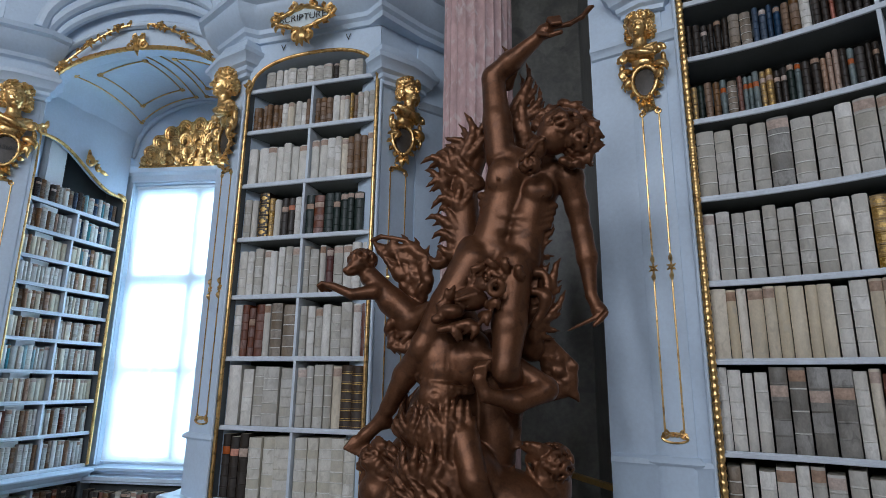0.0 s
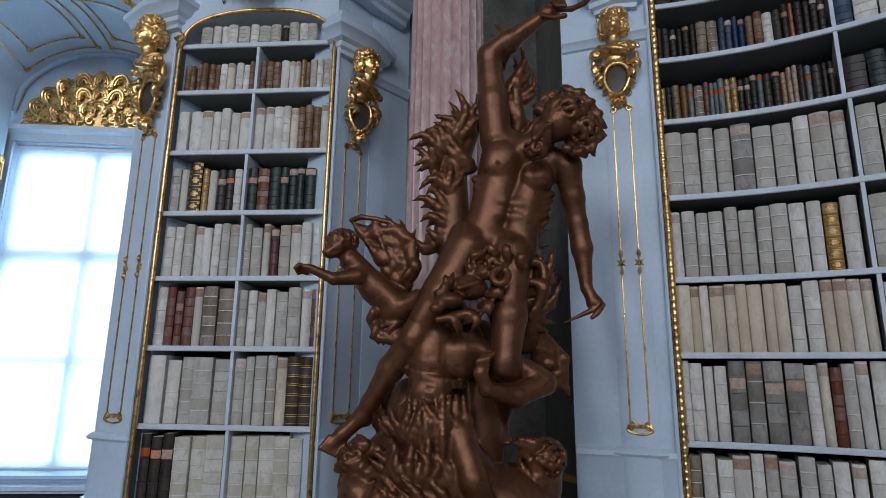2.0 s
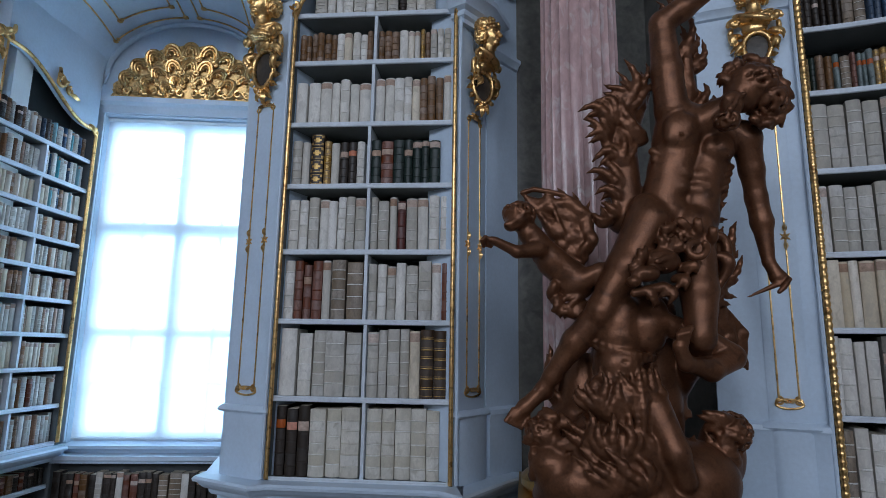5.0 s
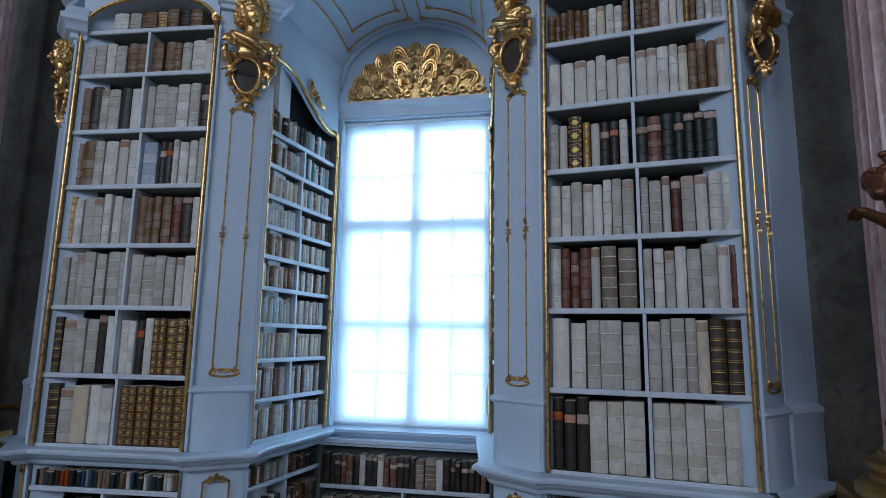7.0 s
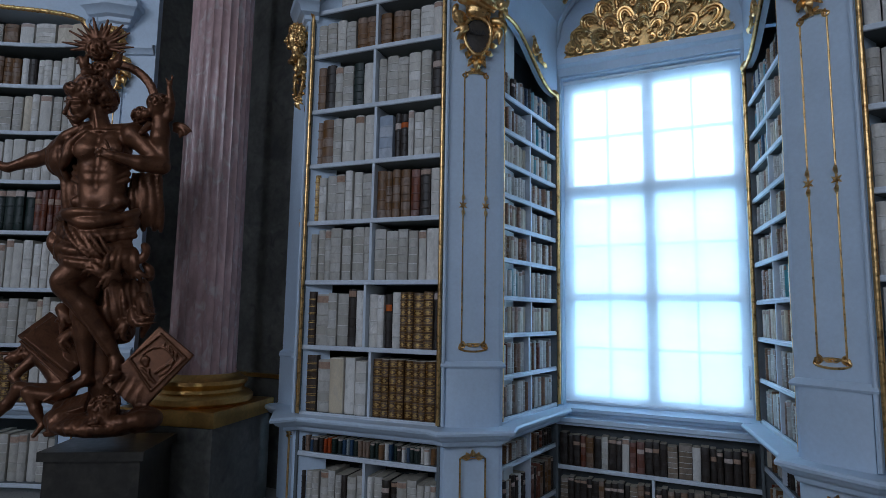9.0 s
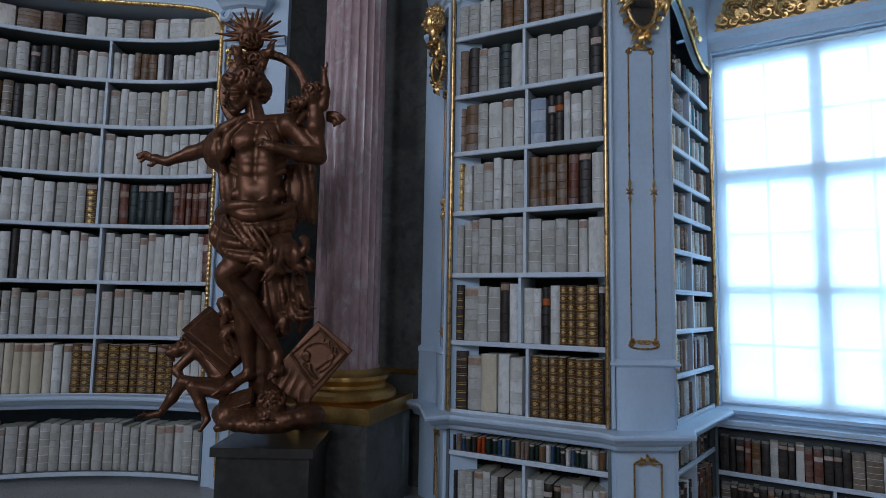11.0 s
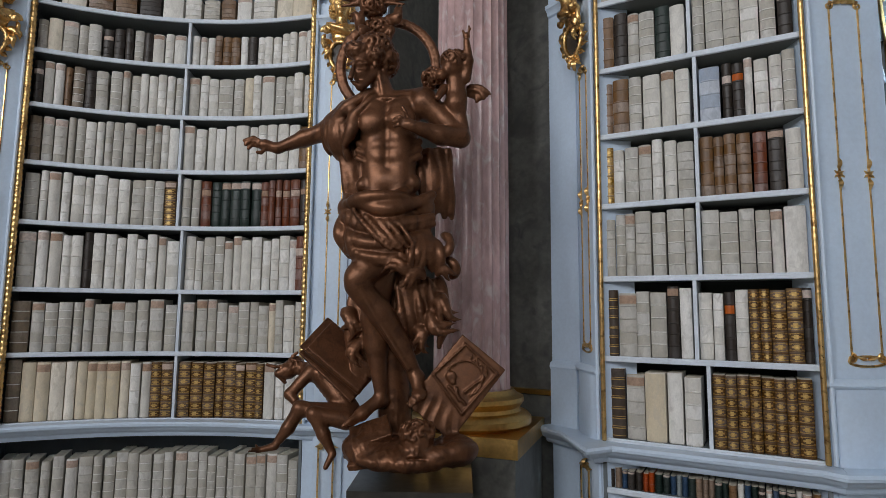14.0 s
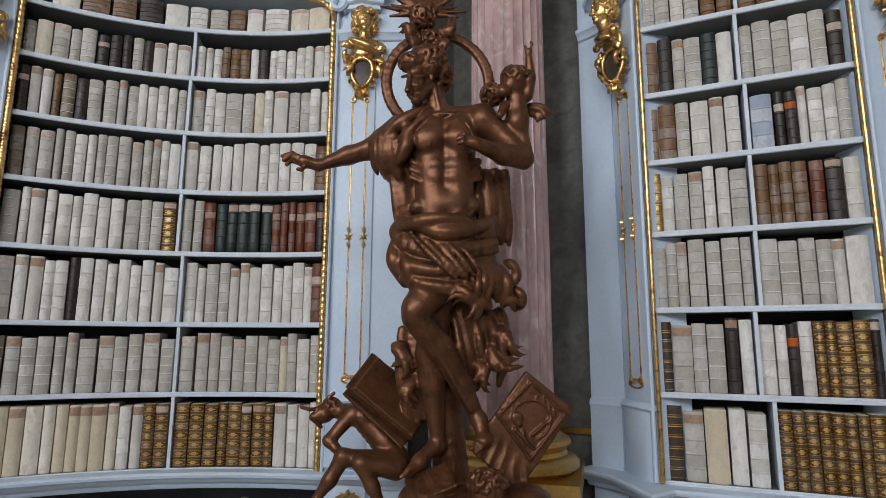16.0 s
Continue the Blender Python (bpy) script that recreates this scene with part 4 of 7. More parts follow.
    tube([Vector((-0.879, 0.100, 2.647)), Vector((-0.918, 0.090, 2.658)), Vector((-0.938, 0.080, 2.630))], 0.012)
    tube([Vector((-0.834, 0.090, 2.630)), Vector((-0.854, 0.070, 2.600)), Vector((-0.872, 0.060, 2.600))], 0.012)
    # sleeve bunched at the elbow and cloak falling behind
    for k in range(6):
        fold(Vector((-0.456, 0.070, 2.818)) + Vector((0.022 * k, -0.01 * k, 0.006 * k)), Vector((-0.469, 0.000, 2.672)) + Vector((0.024 * k, -0.014 * k, -0.004 * k)), Vector((-0.427, 0.120, 2.599)) + Vector((0.024 * k, -0.006 * k, -0.015 * k)), 0.021)
    fold((-0.160, 0.000, 2.951), (-0.268, -0.050, 2.899), (-0.395, 0.020, 2.780), 0.026)
    fold((-0.150, -0.030, 2.918), (-0.214, -0.090, 2.799), (-0.355, -0.010, 2.715), 0.022)
    fold((-0.301, 0.000, 2.883), (-0.247, -0.080, 2.768), (-0.311, -0.020, 2.616), 0.024)
    for k in range(5):
        fold(Vector((-0.368, 0.080, 2.663)) + Vector((0.016 * k, 0, 0)), Vector((-0.350, 0.050, 2.463)) + Vector((0.018 * k, 0, 0)), Vector((-0.317, 0.090, 2.265)) + Vector((0.014 * k, 0, 0)), 0.022)
    limb((-0.272, 0.120, 2.758), 0.075, (-0.235, 0.130, 2.308), 0.080)
    # bent arm with the hand before the breast
    lump((0.145, 0.000, 2.883), (0.086, 0.085, 0.095))
    limb((0.151, 0.000, 2.883), 0.080, (0.280, -0.010, 2.761), 0.064)
    limb((0.280, -0.010, 2.761), 0.064, (0.366, -0.030, 2.662), 0.056)
    limb((0.365, -0.040, 2.653), 0.056, (0.245, -0.100, 2.657), 0.056)
    limb((0.245, -0.100, 2.657), 0.056, (0.101, -0.170, 2.683), 0.035)
    lump((0.063, -0.185, 2.691), (0.040, 0.026, 0.032))
    tube([Vector((0.060, -0.190, 2.712)), Vector((0.025, -0.205, 2.727)), Vector((-0.003, -0.200, 2.718))], 0.011)
    tube([Vector((0.054, -0.190, 2.696)), Vector((0.013, -0.210, 2.705)), Vector((-0.012, -0.200, 2.699))], 0.011)
    tube([Vector((0.054, -0.190, 2.676)), Vector((0.017, -0.205, 2.681)), Vector((-0.003, -0.195, 2.677))], 0.011)
    tube([Vector((0.072, -0.180, 2.722)), Vector((0.053, -0.190, 2.765)), Vector((0.036, -0.185, 2.793))], 0.011)
    # hips wrapped in cloth
    lump((-0.070, 0.020, 2.147), (0.215, 0.145, 0.155))
    lump((-0.146, -0.010, 2.024), (0.145, 0.125, 0.120))
    limb((-0.288, 0.030, 2.248), 0.075, (0.143, 0.030, 2.251), 0.075)
    fold((-0.323, 0.000, 2.249), (-0.129, -0.240, 2.294), (0.073, -0.060, 2.267), 0.030)
    fold((-0.244, -0.060, 2.291), (-0.065, -0.240, 2.146), (0.196, 0.000, 2.333), 0.028)
    fold((-0.317, 0.030, 2.329), (-0.103, -0.170, 2.226), (0.072, -0.040, 2.337), 0.022)
    for k in range(9):
        fold(Vector((-0.320, -0.020, 2.232)) + Vector((0.004 * k, -0.005 * k, -0.031 * k)), Vector((-0.097, -0.210, 2.088)) + Vector((0.004 * k, -0.004 * k, -0.030 * k)), Vector((0.210, -0.020, 2.209)) + Vector((-0.006 * k, -0.004 * k, -0.029 * k)), 0.015 + 0.006 * (k % 3))
    for k in range(5):
        fold(Vector((-0.279, -0.040, 2.268)) + Vector((0.05 * k, 0, 0)), Vector((-0.151, -0.215, 2.087)) + Vector((0.055 * k, 0, 0)), Vector((-0.019, -0.160, 1.983)) + Vector((0.035 * k, 0.01 * k, 0)), 0.014)
    fold((-0.324, 0.020, 2.186), (-0.330, -0.050, 2.070), (-0.276, 0.000, 1.946), 0.040)
    fold((-0.278, -0.020, 2.146), (-0.276, -0.100, 2.032), (-0.235, -0.060, 1.954), 0.024)
    # flying end of the cloth, knotted at the hip
    lump((0.173, -0.060, 1.982), (0.085, 0.075, 0.080))
    for k in range(6):
        fold(Vector((0.115, -0.100, 2.054)) + Vector((0.022 * k, 0.012 * k, 0)), Vector((0.082, -0.210, 1.948)) + Vector((0.040 * k, 0.015 * k, 0)), Vector((0.092, -0.110, 1.876)) + Vector((0.030 * k, 0.015 * k, 0.008 * (k % 2))), 0.018)
    fold((0.263, 0.000, 2.087), (0.359, -0.040, 2.044), (0.281, -0.080, 1.975), 0.026)
    fold((0.282, -0.020, 1.955), (0.365, -0.040, 1.902), (0.322, 0.000, 1.840), 0.024)
    flame((0.092, -0.120, 1.894), (-0.067, -0.150, 1.872), 0.045)
    flame((0.155, -0.100, 1.852), (0.019, -0.130, 1.806), 0.042)
    flame((0.243, -0.060, 1.871), (0.352, -0.050, 1.857), 0.035)
    # pleated cloak hanging behind
    for k in range(7):
        fold(Vector((0.111, 0.120, 2.625)) + Vector((0.030 * k, 0, 0)), Vector((0.121, 0.070, 2.436)) + Vector((0.032 * k, 0.012 * k, -0.01 * k)), Vector((0.142, 0.120, 2.233)) + Vector((0.030 * k, 0.008 * k, -0.02 + 0.05 * (k % 2))), 0.024)
    for k in range(8):
        fold(Vector((-0.007, 0.100, 1.830)) + Vector((0.036 * k, 0, 0)), Vector((0.026, 0.040, 1.633)) + Vector((0.040 * k, 0.010 * k, 0.0)), Vector((0.057, 0.120, 1.470)) + Vector((0.030 * k, 0.006 * k, 0.055 * (k % 3) - 0.03)), 0.026)
    flame((0.214, 0.080, 1.699), (0.369, 0.040, 1.591), 0.060)
    flame((0.181, 0.080, 1.601), (0.344, 0.050, 1.501), 0.055)
    flame((0.117, 0.080, 1.536), (0.177, 0.080, 1.396), 0.050)
    limb((0.060, 0.160, 1.867), 0.10, (0.074, 0.200, 1.465), 0.09)
    limb((-0.093, 0.200, 1.732), 0.10, (-0.013, 0.220, 0.941), 0.10)
    for k in range(5):
        fold(Vector((-0.289, 0.140, 1.730)) + Vector((0.024 * k, 0, 0)), Vector((-0.304, 0.100, 1.500)) + Vector((0.022 * k, 0, 0)), Vector((-0.240, 0.160, 1.257)) + Vector((0.020 * k, 0, 0.02 * (k % 2))), 0.024)
    flame((-0.268, 0.100, 1.630), (-0.300, 0.080, 1.469), 0.060)
    flame((-0.244, 0.100, 1.468), (-0.235, 0.060, 1.312), 0.050)
    # crossing leg
    limb((-0.082, 0.000, 1.993), 0.118, (-0.199, -0.075, 1.845), 0.084)
    lump((-0.219, -0.085, 1.810), (0.070, 0.068, 0.078))
    lump((-0.230, -0.125, 1.811), (0.036, 0.026, 0.040))
    limb((-0.211, -0.070, 1.776), 0.070, (-0.092, -0.020, 1.639), 0.070)
    limb((-0.092, -0.020, 1.639), 0.070, (0.029, 0.030, 1.449), 0.056)
    limb((0.029, 0.030, 1.449), 0.056, (0.113, 0.060, 1.277), 0.038)
    limb((-0.185, -0.120, 1.749), 0.016, (0.076, 0.010, 1.320), 0.014)
    lump((-0.036, 0.050, 1.568), (0.055, 0.050, 0.085))
    lump((0.127, 0.050, 1.266), (0.040, 0.046, 0.036))
    limb((0.120, 0.050, 1.260), 0.042, (0.141, -0.010, 1.176), 0.032)
    lump((0.142, -0.020, 1.171), (0.044, 0.040, 0.028))
    for k in range(5):
        limb(Vector((0.101, -0.030, 1.154)) + Vector((0.019 * k, 0.004 * k, 0.010 * k)), 0.015 - 0.0012 * k, Vector((0.099, -0.055, 1.122)) + Vector((0.019 * k, 0.006 * k, 0.014 * k)), 0.013 - 0.0012 * k)
    # standing leg
    limb((-0.117, 0.060, 1.860), 0.105, (-0.137, 0.050, 1.600), 0.074)
    limb((-0.137, 0.050, 1.600), 0.070, (-0.123, 0.080, 1.438), 0.068)
    limb((-0.123, 0.080, 1.438), 0.066, (-0.094, 0.100, 1.183), 0.038)
    lump((-0.087, 0.110, 1.125), (0.040, 0.046, 0.044))
    limb((-0.099, 0.090, 1.134), 0.038, (-0.187, 0.030, 1.063), 0.036)
    limb((-0.187, 0.030, 1.063), 0.036, (-0.237, -0.010, 1.022), 0.026)
    for k in range(5):
        limb(Vector((-0.223, -0.020, 1.036)) + Vector((0.012 * k - 0.02, 0.012 * k - 0.02, 0.006 * k)), 0.014, Vector((-0.257, -0.040, 1.007)) + Vector((0.012 * k - 0.02, 0.012 * k - 0.02, 0.005 * k)), 0.011)
    # ring behind the head
    for da, rr in ((0.0, 0.315), (0.02, 0.293)):
        tube([Vector((-0.097, 0.140, 3.177)) + Vector((rr * math.cos(a), 0.02, rr * math.sin(a))) for a in [radians(-20 + 245 * i / 30) for i in range(31)]], 0.021)
    # rays and leaves over the head
    locks((-0.188, 0.080, 3.552), (0.075, 0.065, 0.075), 50, 0.018)
    locks((-0.150, 0.080, 3.402), (0.085, 0.05, 0.050), 40, 0.018)
    for k in range(17):
        a = radians(-8 + 196 * k / 16)
        tip = 0.20 + 0.05 * (k % 2)
        limb(Vector((-0.189, 0.080, 3.575)) + Vector((0.05 * math.cos(a), 0, 0.05 * math.sin(a))), 0.020, Vector((-0.188, 0.070, 3.569)) + Vector((tip * math.cos(a), 0.02 * (k % 3) - 0.02, tip * math.sin(a))), 0.007)
    flame((-0.239, 0.060, 3.413), (-0.324, 0.050, 3.474), 0.045)
    flame((-0.071, 0.060, 3.437), (0.019, 0.050, 3.499), 0.045)
    flame((-0.093, 0.040, 3.367), (-0.059, 0.020, 3.291), 0.040)
    flame((-0.215, 0.040, 3.366), (-0.260, 0.020, 3.311), 0.035)
    # winged child at the shoulder
    lump((0.311, -0.045, 3.084), (0.066, 0.068, 0.070))
    lump((0.250, -0.085, 3.024), (0.034, 0.030, 0.034))
    locks((0.325, -0.040, 3.122), (0.074, 0.076, 0.056), 34, 0.019)
    limb((0.392, -0.040, 3.023), 0.034, (0.411, -0.060, 3.120), 0.029)
    limb((0.411, -0.060, 3.120), 0.028, (0.397, -0.080, 3.231), 0.020)
    lump((0.397, -0.080, 3.263), (0.022, 0.020, 0.024))
    tube([Vector((0.407, -0.080, 3.277)), Vector((0.416, -0.085, 3.306)), Vector((0.410, -0.080, 3.323))], 0.008)
    tube([Vector((0.383, -0.080, 3.273)), Vector((0.376, -0.090, 3.293))], 0.008)
    limb((0.332, -0.030, 2.999), 0.054, (0.339, -0.020, 2.912), 0.062)
    lump((0.336, -0.025, 2.868), (0.066, 0.068, 0.070))
    limb((0.346, -0.020, 2.821), 0.052, (0.379, -0.030, 2.714), 0.036)
    limb((0.379, -0.030, 2.714), 0.030, (0.390, -0.020, 2.669), 0.022)
    locks((0.198, -0.020, 3.030), (0.058, 0.060, 0.050), 26, 0.019)
    limb((0.265, -0.050, 2.955), 0.028, (0.231, -0.090, 2.884), 0.020)
    for k in range(5):
        fold(Vector((0.409, 0.020, 2.991)) + Vector((0, 0.004 * k, -0.012 * k)), Vector((0.469, 0.000, 3.012)) + Vector((0, 0.004 * k, -0.02 * k)), Vector((0.543, 0.000, 2.942)) + Vector((-0.02 * k, 0.004 * k, -0.012 * k)), 0.012)
    # closed book leaning on the leg
    slab((-0.581, 0.100, 1.440), (-0.431, 0.240, 1.615), (-0.124, 0.260, 1.313), (-0.219, 0.100, 1.144), 0.020)
    slab((-0.552, 0.110, 1.408), (-0.418, 0.250, 1.574), (-0.145, 0.270, 1.292), (-0.232, 0.120, 1.154), 0.085)
    slab((-0.613, 0.150, 1.385), (-0.458, 0.290, 1.538), (-0.162, 0.310, 1.247), (-0.264, 0.150, 1.105), 0.020)
    # crouching horned imp
    lump((-0.721, 0.360, 1.265), (0.058, 0.062, 0.056))
    lump((-0.769, 0.330, 1.247), (0.032, 0.030, 0.026))
    limb((-0.761, 0.330, 1.227), 0.016, (-0.734, 0.340, 1.192), 0.012)
    tube([Vector((-0.750, 0.330, 1.295)), Vector((-0.793, 0.310, 1.290)), Vector((-0.839, 0.300, 1.304))], 0.011)
    tube([Vector((-0.702, 0.360, 1.313)), Vector((-0.697, 0.360, 1.354)), Vector((-0.670, 0.360, 1.375))], 0.011)
    locks((-0.685, 0.380, 1.297), (0.050, 0.055, 0.045), 30, 0.015)
    limb((-0.630, 0.360, 1.272), 0.045, (-0.496, 0.320, 1.257), 0.074)
    limb((-0.496, 0.320, 1.257), 0.076, (-0.374, 0.280, 1.123), 0.070)
    limb((-0.374, 0.280, 1.123), 0.070, (-0.308, 0.260, 1.034), 0.072)
    for k in range(4):
        limb(Vector((-0.510, 0.300, 1.179)) + Vector((0.024 * k, -0.008 * k, -0.026 * k)), 0.015, Vector((-0.409, 0.265, 1.217)) + Vector((0.020 * k, 0, -0.026 * k)), 0.015)
    lump((-0.500, 0.270, 1.256), (0.050, 0.040, 0.045))
    limb((-0.555, 0.300, 1.272), 0.044, (-0.674, 0.250, 1.132), 0.032)
    limb((-0.674, 0.250, 1.132), 0.032, (-0.585, 0.200, 1.056), 0.024)
    limb((-0.322, 0.220, 1.022), 0.064, (-0.587, 0.180, 1.059), 0.044)
    limb((-0.587, 0.180, 1.059), 0.044, (-0.653, 0.170, 0.946), 0.038)
    limb((-0.653, 0.170, 0.946), 0.038, (-0.724, 0.160, 0.848), 0.022)
    limb((-0.721, 0.150, 0.844), 0.024, (-0.815, 0.120, 0.825), 0.016)
    limb((-0.308, 0.180, 0.997), 0.060, (-0.488, 0.120, 1.039), 0.042)
    limb((-0.488, 0.120, 1.039), 0.042, (-0.426, 0.120, 0.921), 0.036)
    limb((-0.426, 0.120, 0.921), 0.036, (-0.371, 0.120, 0.816), 0.022)
    limb((-0.369, 0.110, 0.813), 0.022, (-0.398, 0.070, 0.750), 0.015)
    for k in range(3):
        limb(Vector((-0.809, 0.120, 0.829)), 0.010, Vector((-0.844, 0.090, 0.832)) + Vector((0.01 * k, 0.03 * k - 0.03, 0.012 * k)), 0.007)
    # tablet with its carved relief
    slab((0.405, 0.100, 1.505), (0.639, 0.100, 1.289), (0.312, 0.020, 0.939), (0.043, 0.020, 1.128), 0.045)
    A, B, C, D = Vector((0.403, 0.062, 1.456)), Vector((0.583, 0.062, 1.290)), Vector((0.381, 0.015, 1.070)), Vector((0.219, 0.022, 1.286))
    for a, b in ((A, B), (B, C), (C, D), (D, A)):
        limb(a, 0.006, b, 0.006)
    tube([A.lerp(C, 0.5) + (B - D) * 0.30 * math.cos(u) + (A - C) * 0.26 * math.sin(u) for u in [0.35 * i - 1.2 for i in range(12)]], 0.006)
    lump(A.lerp(C, 0.48).lerp(D, 0.42), (0.032, 0.012, 0.030))
    lump(A.lerp(C, 0.60).lerp(D, 0.36), (0.020, 0.010, 0.016))
    limb(D.lerp(C, 0.45).lerp(A, 0.12), 0.007, D.lerp(C, 0.92).lerp(B, 0.16), 0.006)
    limb(D.lerp(C, 0.70).lerp(A, 0.24), 0.007, D.lerp(C, 0.74).lerp(B, 0.10), 0.006)
    limb(B.lerp(C, 0.10).lerp(D, 0.16), 0.006, B.lerp(C, 0.62).lerp(D, 0.26), 0.006)
    for k in range(4):
        q = A.lerp(B, 0.18 + 0.20 * k).lerp(C, 0.10)
        tube([q + (C - A) * 0.07 * math.cos(2 * u) * (1 if k % 2 else 0.6) + (B - A) * 0.05 * math.sin(u + k) for u in (0, 0.8, 1.6, 2.4)], 0.0045)
    # rocks with a carved skull
    lump((0.064, 0.000, 0.849), (0.32, 0.24, 0.085))
    lump((-0.162, 0.020, 0.884), (0.13, 0.16, 0.085))
    lump((0.343, 0.000, 0.875), (0.13, 0.15, 0.085))
    lump((0.139, -0.120, 0.959), (0.094, 0.085, 0.078))
    lump((0.146, -0.140, 0.889), (0.074, 0.070, 0.050))
    cut((0.101, -0.225, 0.943), 0.0170, (0.112, -0.220, 0.942), 0.0153)
    cut((0.188, -0.215, 0.941), 0.0170, (0.199, -0.210, 0.940), 0.0153)
    limb((0.147, -0.200, 0.926), 0.010, (0.148, -0.215, 0.902), 0.013)
    cut((0.107, -0.215, 0.874), 0.0068, (0.194, -0.205, 0.872), 0.0068)
    locks((0.139, -0.120, 0.994), (0.090, 0.080, 0.050), 26, 0.022)
    slab((-0.273, 0.040, 0.957), (-0.068, 0.060, 1.028), (0.029, -0.080, 0.967), (-0.203, -0.100, 0.889), 0.045)
    slab((-0.246, 0.000, 0.835), (0.005, -0.060, 0.886), (0.018, -0.160, 0.832), (-0.216, -0.120, 0.802), 0.035)
    fold((-0.273, 0.020, 0.824), (-0.072, -0.220, 0.874), (0.102, -0.200, 0.832), 0.030)
    fold((0.218, -0.150, 0.875), (0.335, -0.160, 0.862), (0.459, -0.020, 0.880), 0.034)
    rough((0.064, 0.000, 0.837), 0.30, 0.007)


def carve_damned(limb, lump, locks, flame, fold, slab, cut, rough, tube):
    # raised arm with a hoop
    limb((0.071, 0.000, 2.952), 0.086, (0.054, -0.010, 3.161), 0.080)
    limb((0.054, -0.010, 3.161), 0.080, (0.036, -0.020, 3.384), 0.066)
    lump((0.030, -0.020, 3.425), (0.062, 0.062, 0.060))
    limb((0.041, -0.030, 3.433), 0.062, (0.138, -0.060, 3.491), 0.062)
    limb((0.138, -0.060, 3.491), 0.060, (0.287, -0.110, 3.583), 0.038)
    lump((0.339, -0.130, 3.618), (0.050, 0.042, 0.044))
    for k in range(4):
        tube([Vector((0.350, -0.140, 3.646)) + Vector((0.014 * k, 0, 0)), Vector((0.363, -0.170, 3.666)) + Vector((0.018 * k, 0, 0)), Vector((0.382, -0.190, 3.631)) + Vector((0.014 * k, 0, -0.01))], 0.013)
    tube([Vector((0.310, -0.150, 3.591)), Vector((0.364, -0.180, 3.557)), Vector((0.424, -0.180, 3.571))], 0.014)
    tube([Vector((0.387, -0.150, 3.625)), Vector((0.471, -0.140, 3.640)), Vector((0.542, -0.130, 3.682)), Vector((0.597, -0.120, 3.753)), Vector((0.622, -0.110, 3.838))], 0.015)
    # head thrown forward with wild hair and beard
    lump((0.365, -0.160, 2.970), (0.088, 0.095, 0.098))
    lump((0.276, -0.215, 2.883), (0.052, 0.056, 0.066))
    limb((0.285, -0.262, 2.898), 0.012, (0.230, -0.285, 2.828), 0.016)
    limb((0.238, -0.245, 2.905), 0.010, (0.319, -0.258, 2.918), 0.012)
    cut((0.244, -0.272, 2.863), 0.0093, (0.229, -0.262, 2.862), 0.0085)
    cut((0.294, -0.272, 2.879), 0.0110, (0.323, -0.265, 2.885), 0.0093)
    cut((0.221, -0.265, 2.802), 0.0076, (0.253, -0.272, 2.799), 0.0085)
    limb((0.302, -0.060, 2.913), 0.075, (0.224, -0.020, 2.872), 0.088)
    locks((0.244, -0.225, 2.795), (0.046, 0.045, 0.034), 26, 0.018)
    locks((0.412, -0.150, 3.015), (0.100, 0.105, 0.085), 60, 0.027)
    locks((0.494, -0.130, 2.941), (0.072, 0.090, 0.080), 40, 0.027)
    for x, y, u, v in ((0.30, 3.05, 0.25, 3.03), (0.32, 3.09, 0.30, 3.14), (0.37, 3.11, 0.35, 3.17), (0.43, 3.13, 0.44, 3.19), (0.48, 3.11, 0.52, 3.17), (0.52, 3.07, 0.57, 3.11), (0.55, 3.02, 0.61, 3.04), (0.56, 2.97, 0.63, 2.96), (0.55, 2.91, 0.62, 2.89), (0.52, 2.86, 0.56, 2.80), (0.48, 2.83, 0.49, 2.79), (0.43, 2.84, 0.42, 2.80)):
        flame((x, -0.14, y), (u, -0.13, v), 0.034)
    # torso, drawn up on one side
    limb((0.115, 0.030, 2.833), 0.128, (0.066, 0.035, 2.631), 0.115)
    limb((0.283, 0.030, 2.764), 0.112, (0.214, 0.035, 2.586), 0.105)
    limb((0.066, 0.035, 2.631), 0.112, (-0.013, 0.030, 2.377), 0.108)
    limb((0.214, 0.035, 2.586), 0.105, (0.168, 0.030, 2.355), 0.110)
    limb((0.078, 0.010, 2.940), 0.085, (0.260, 0.020, 2.866), 0.085)
    limb((0.260, 0.020, 2.866), 0.080, (0.435, 0.000, 2.806), 0.078)
    limb((0.219, -0.055, 2.832), 0.013, (0.397, -0.045, 2.820), 0.011)
    limb((0.207, -0.055, 2.839), 0.012, (0.086, -0.055, 2.875), 0.011)
    lump((0.087, -0.066, 2.814), (0.085, 0.044, 0.085))
    lump((0.069, -0.066, 2.764), (0.066, 0.030, 0.044))
    lump((0.274, -0.060, 2.719), (0.076, 0.040, 0.056))
    lump((0.291, -0.058, 2.690), (0.055, 0.028, 0.032))
    lump((0.068, -0.112, 2.771), (0.008, 0.008, 0.008))
    lump((0.301, -0.100, 2.666), (0.008, 0.008, 0.008))
    cut((0.211, -0.102, 2.795), 0.0119, (0.161, -0.110, 2.646), 0.0136)
    cut((-0.031, -0.085, 2.707), 0.0093, (0.064, -0.115, 2.667), 0.0110)
    cut((0.064, -0.115, 2.667), 0.0110, (0.156, -0.112, 2.681), 0.0102)
    cut((0.185, -0.105, 2.642), 0.0102, (0.331, -0.085, 2.626), 0.0093)
    cut((0.144, -0.108, 2.629), 0.0102, (0.002, -0.100, 2.522), 0.0102)
    cut((0.156, -0.106, 2.623), 0.0102, (0.253, -0.088, 2.511), 0.0102)
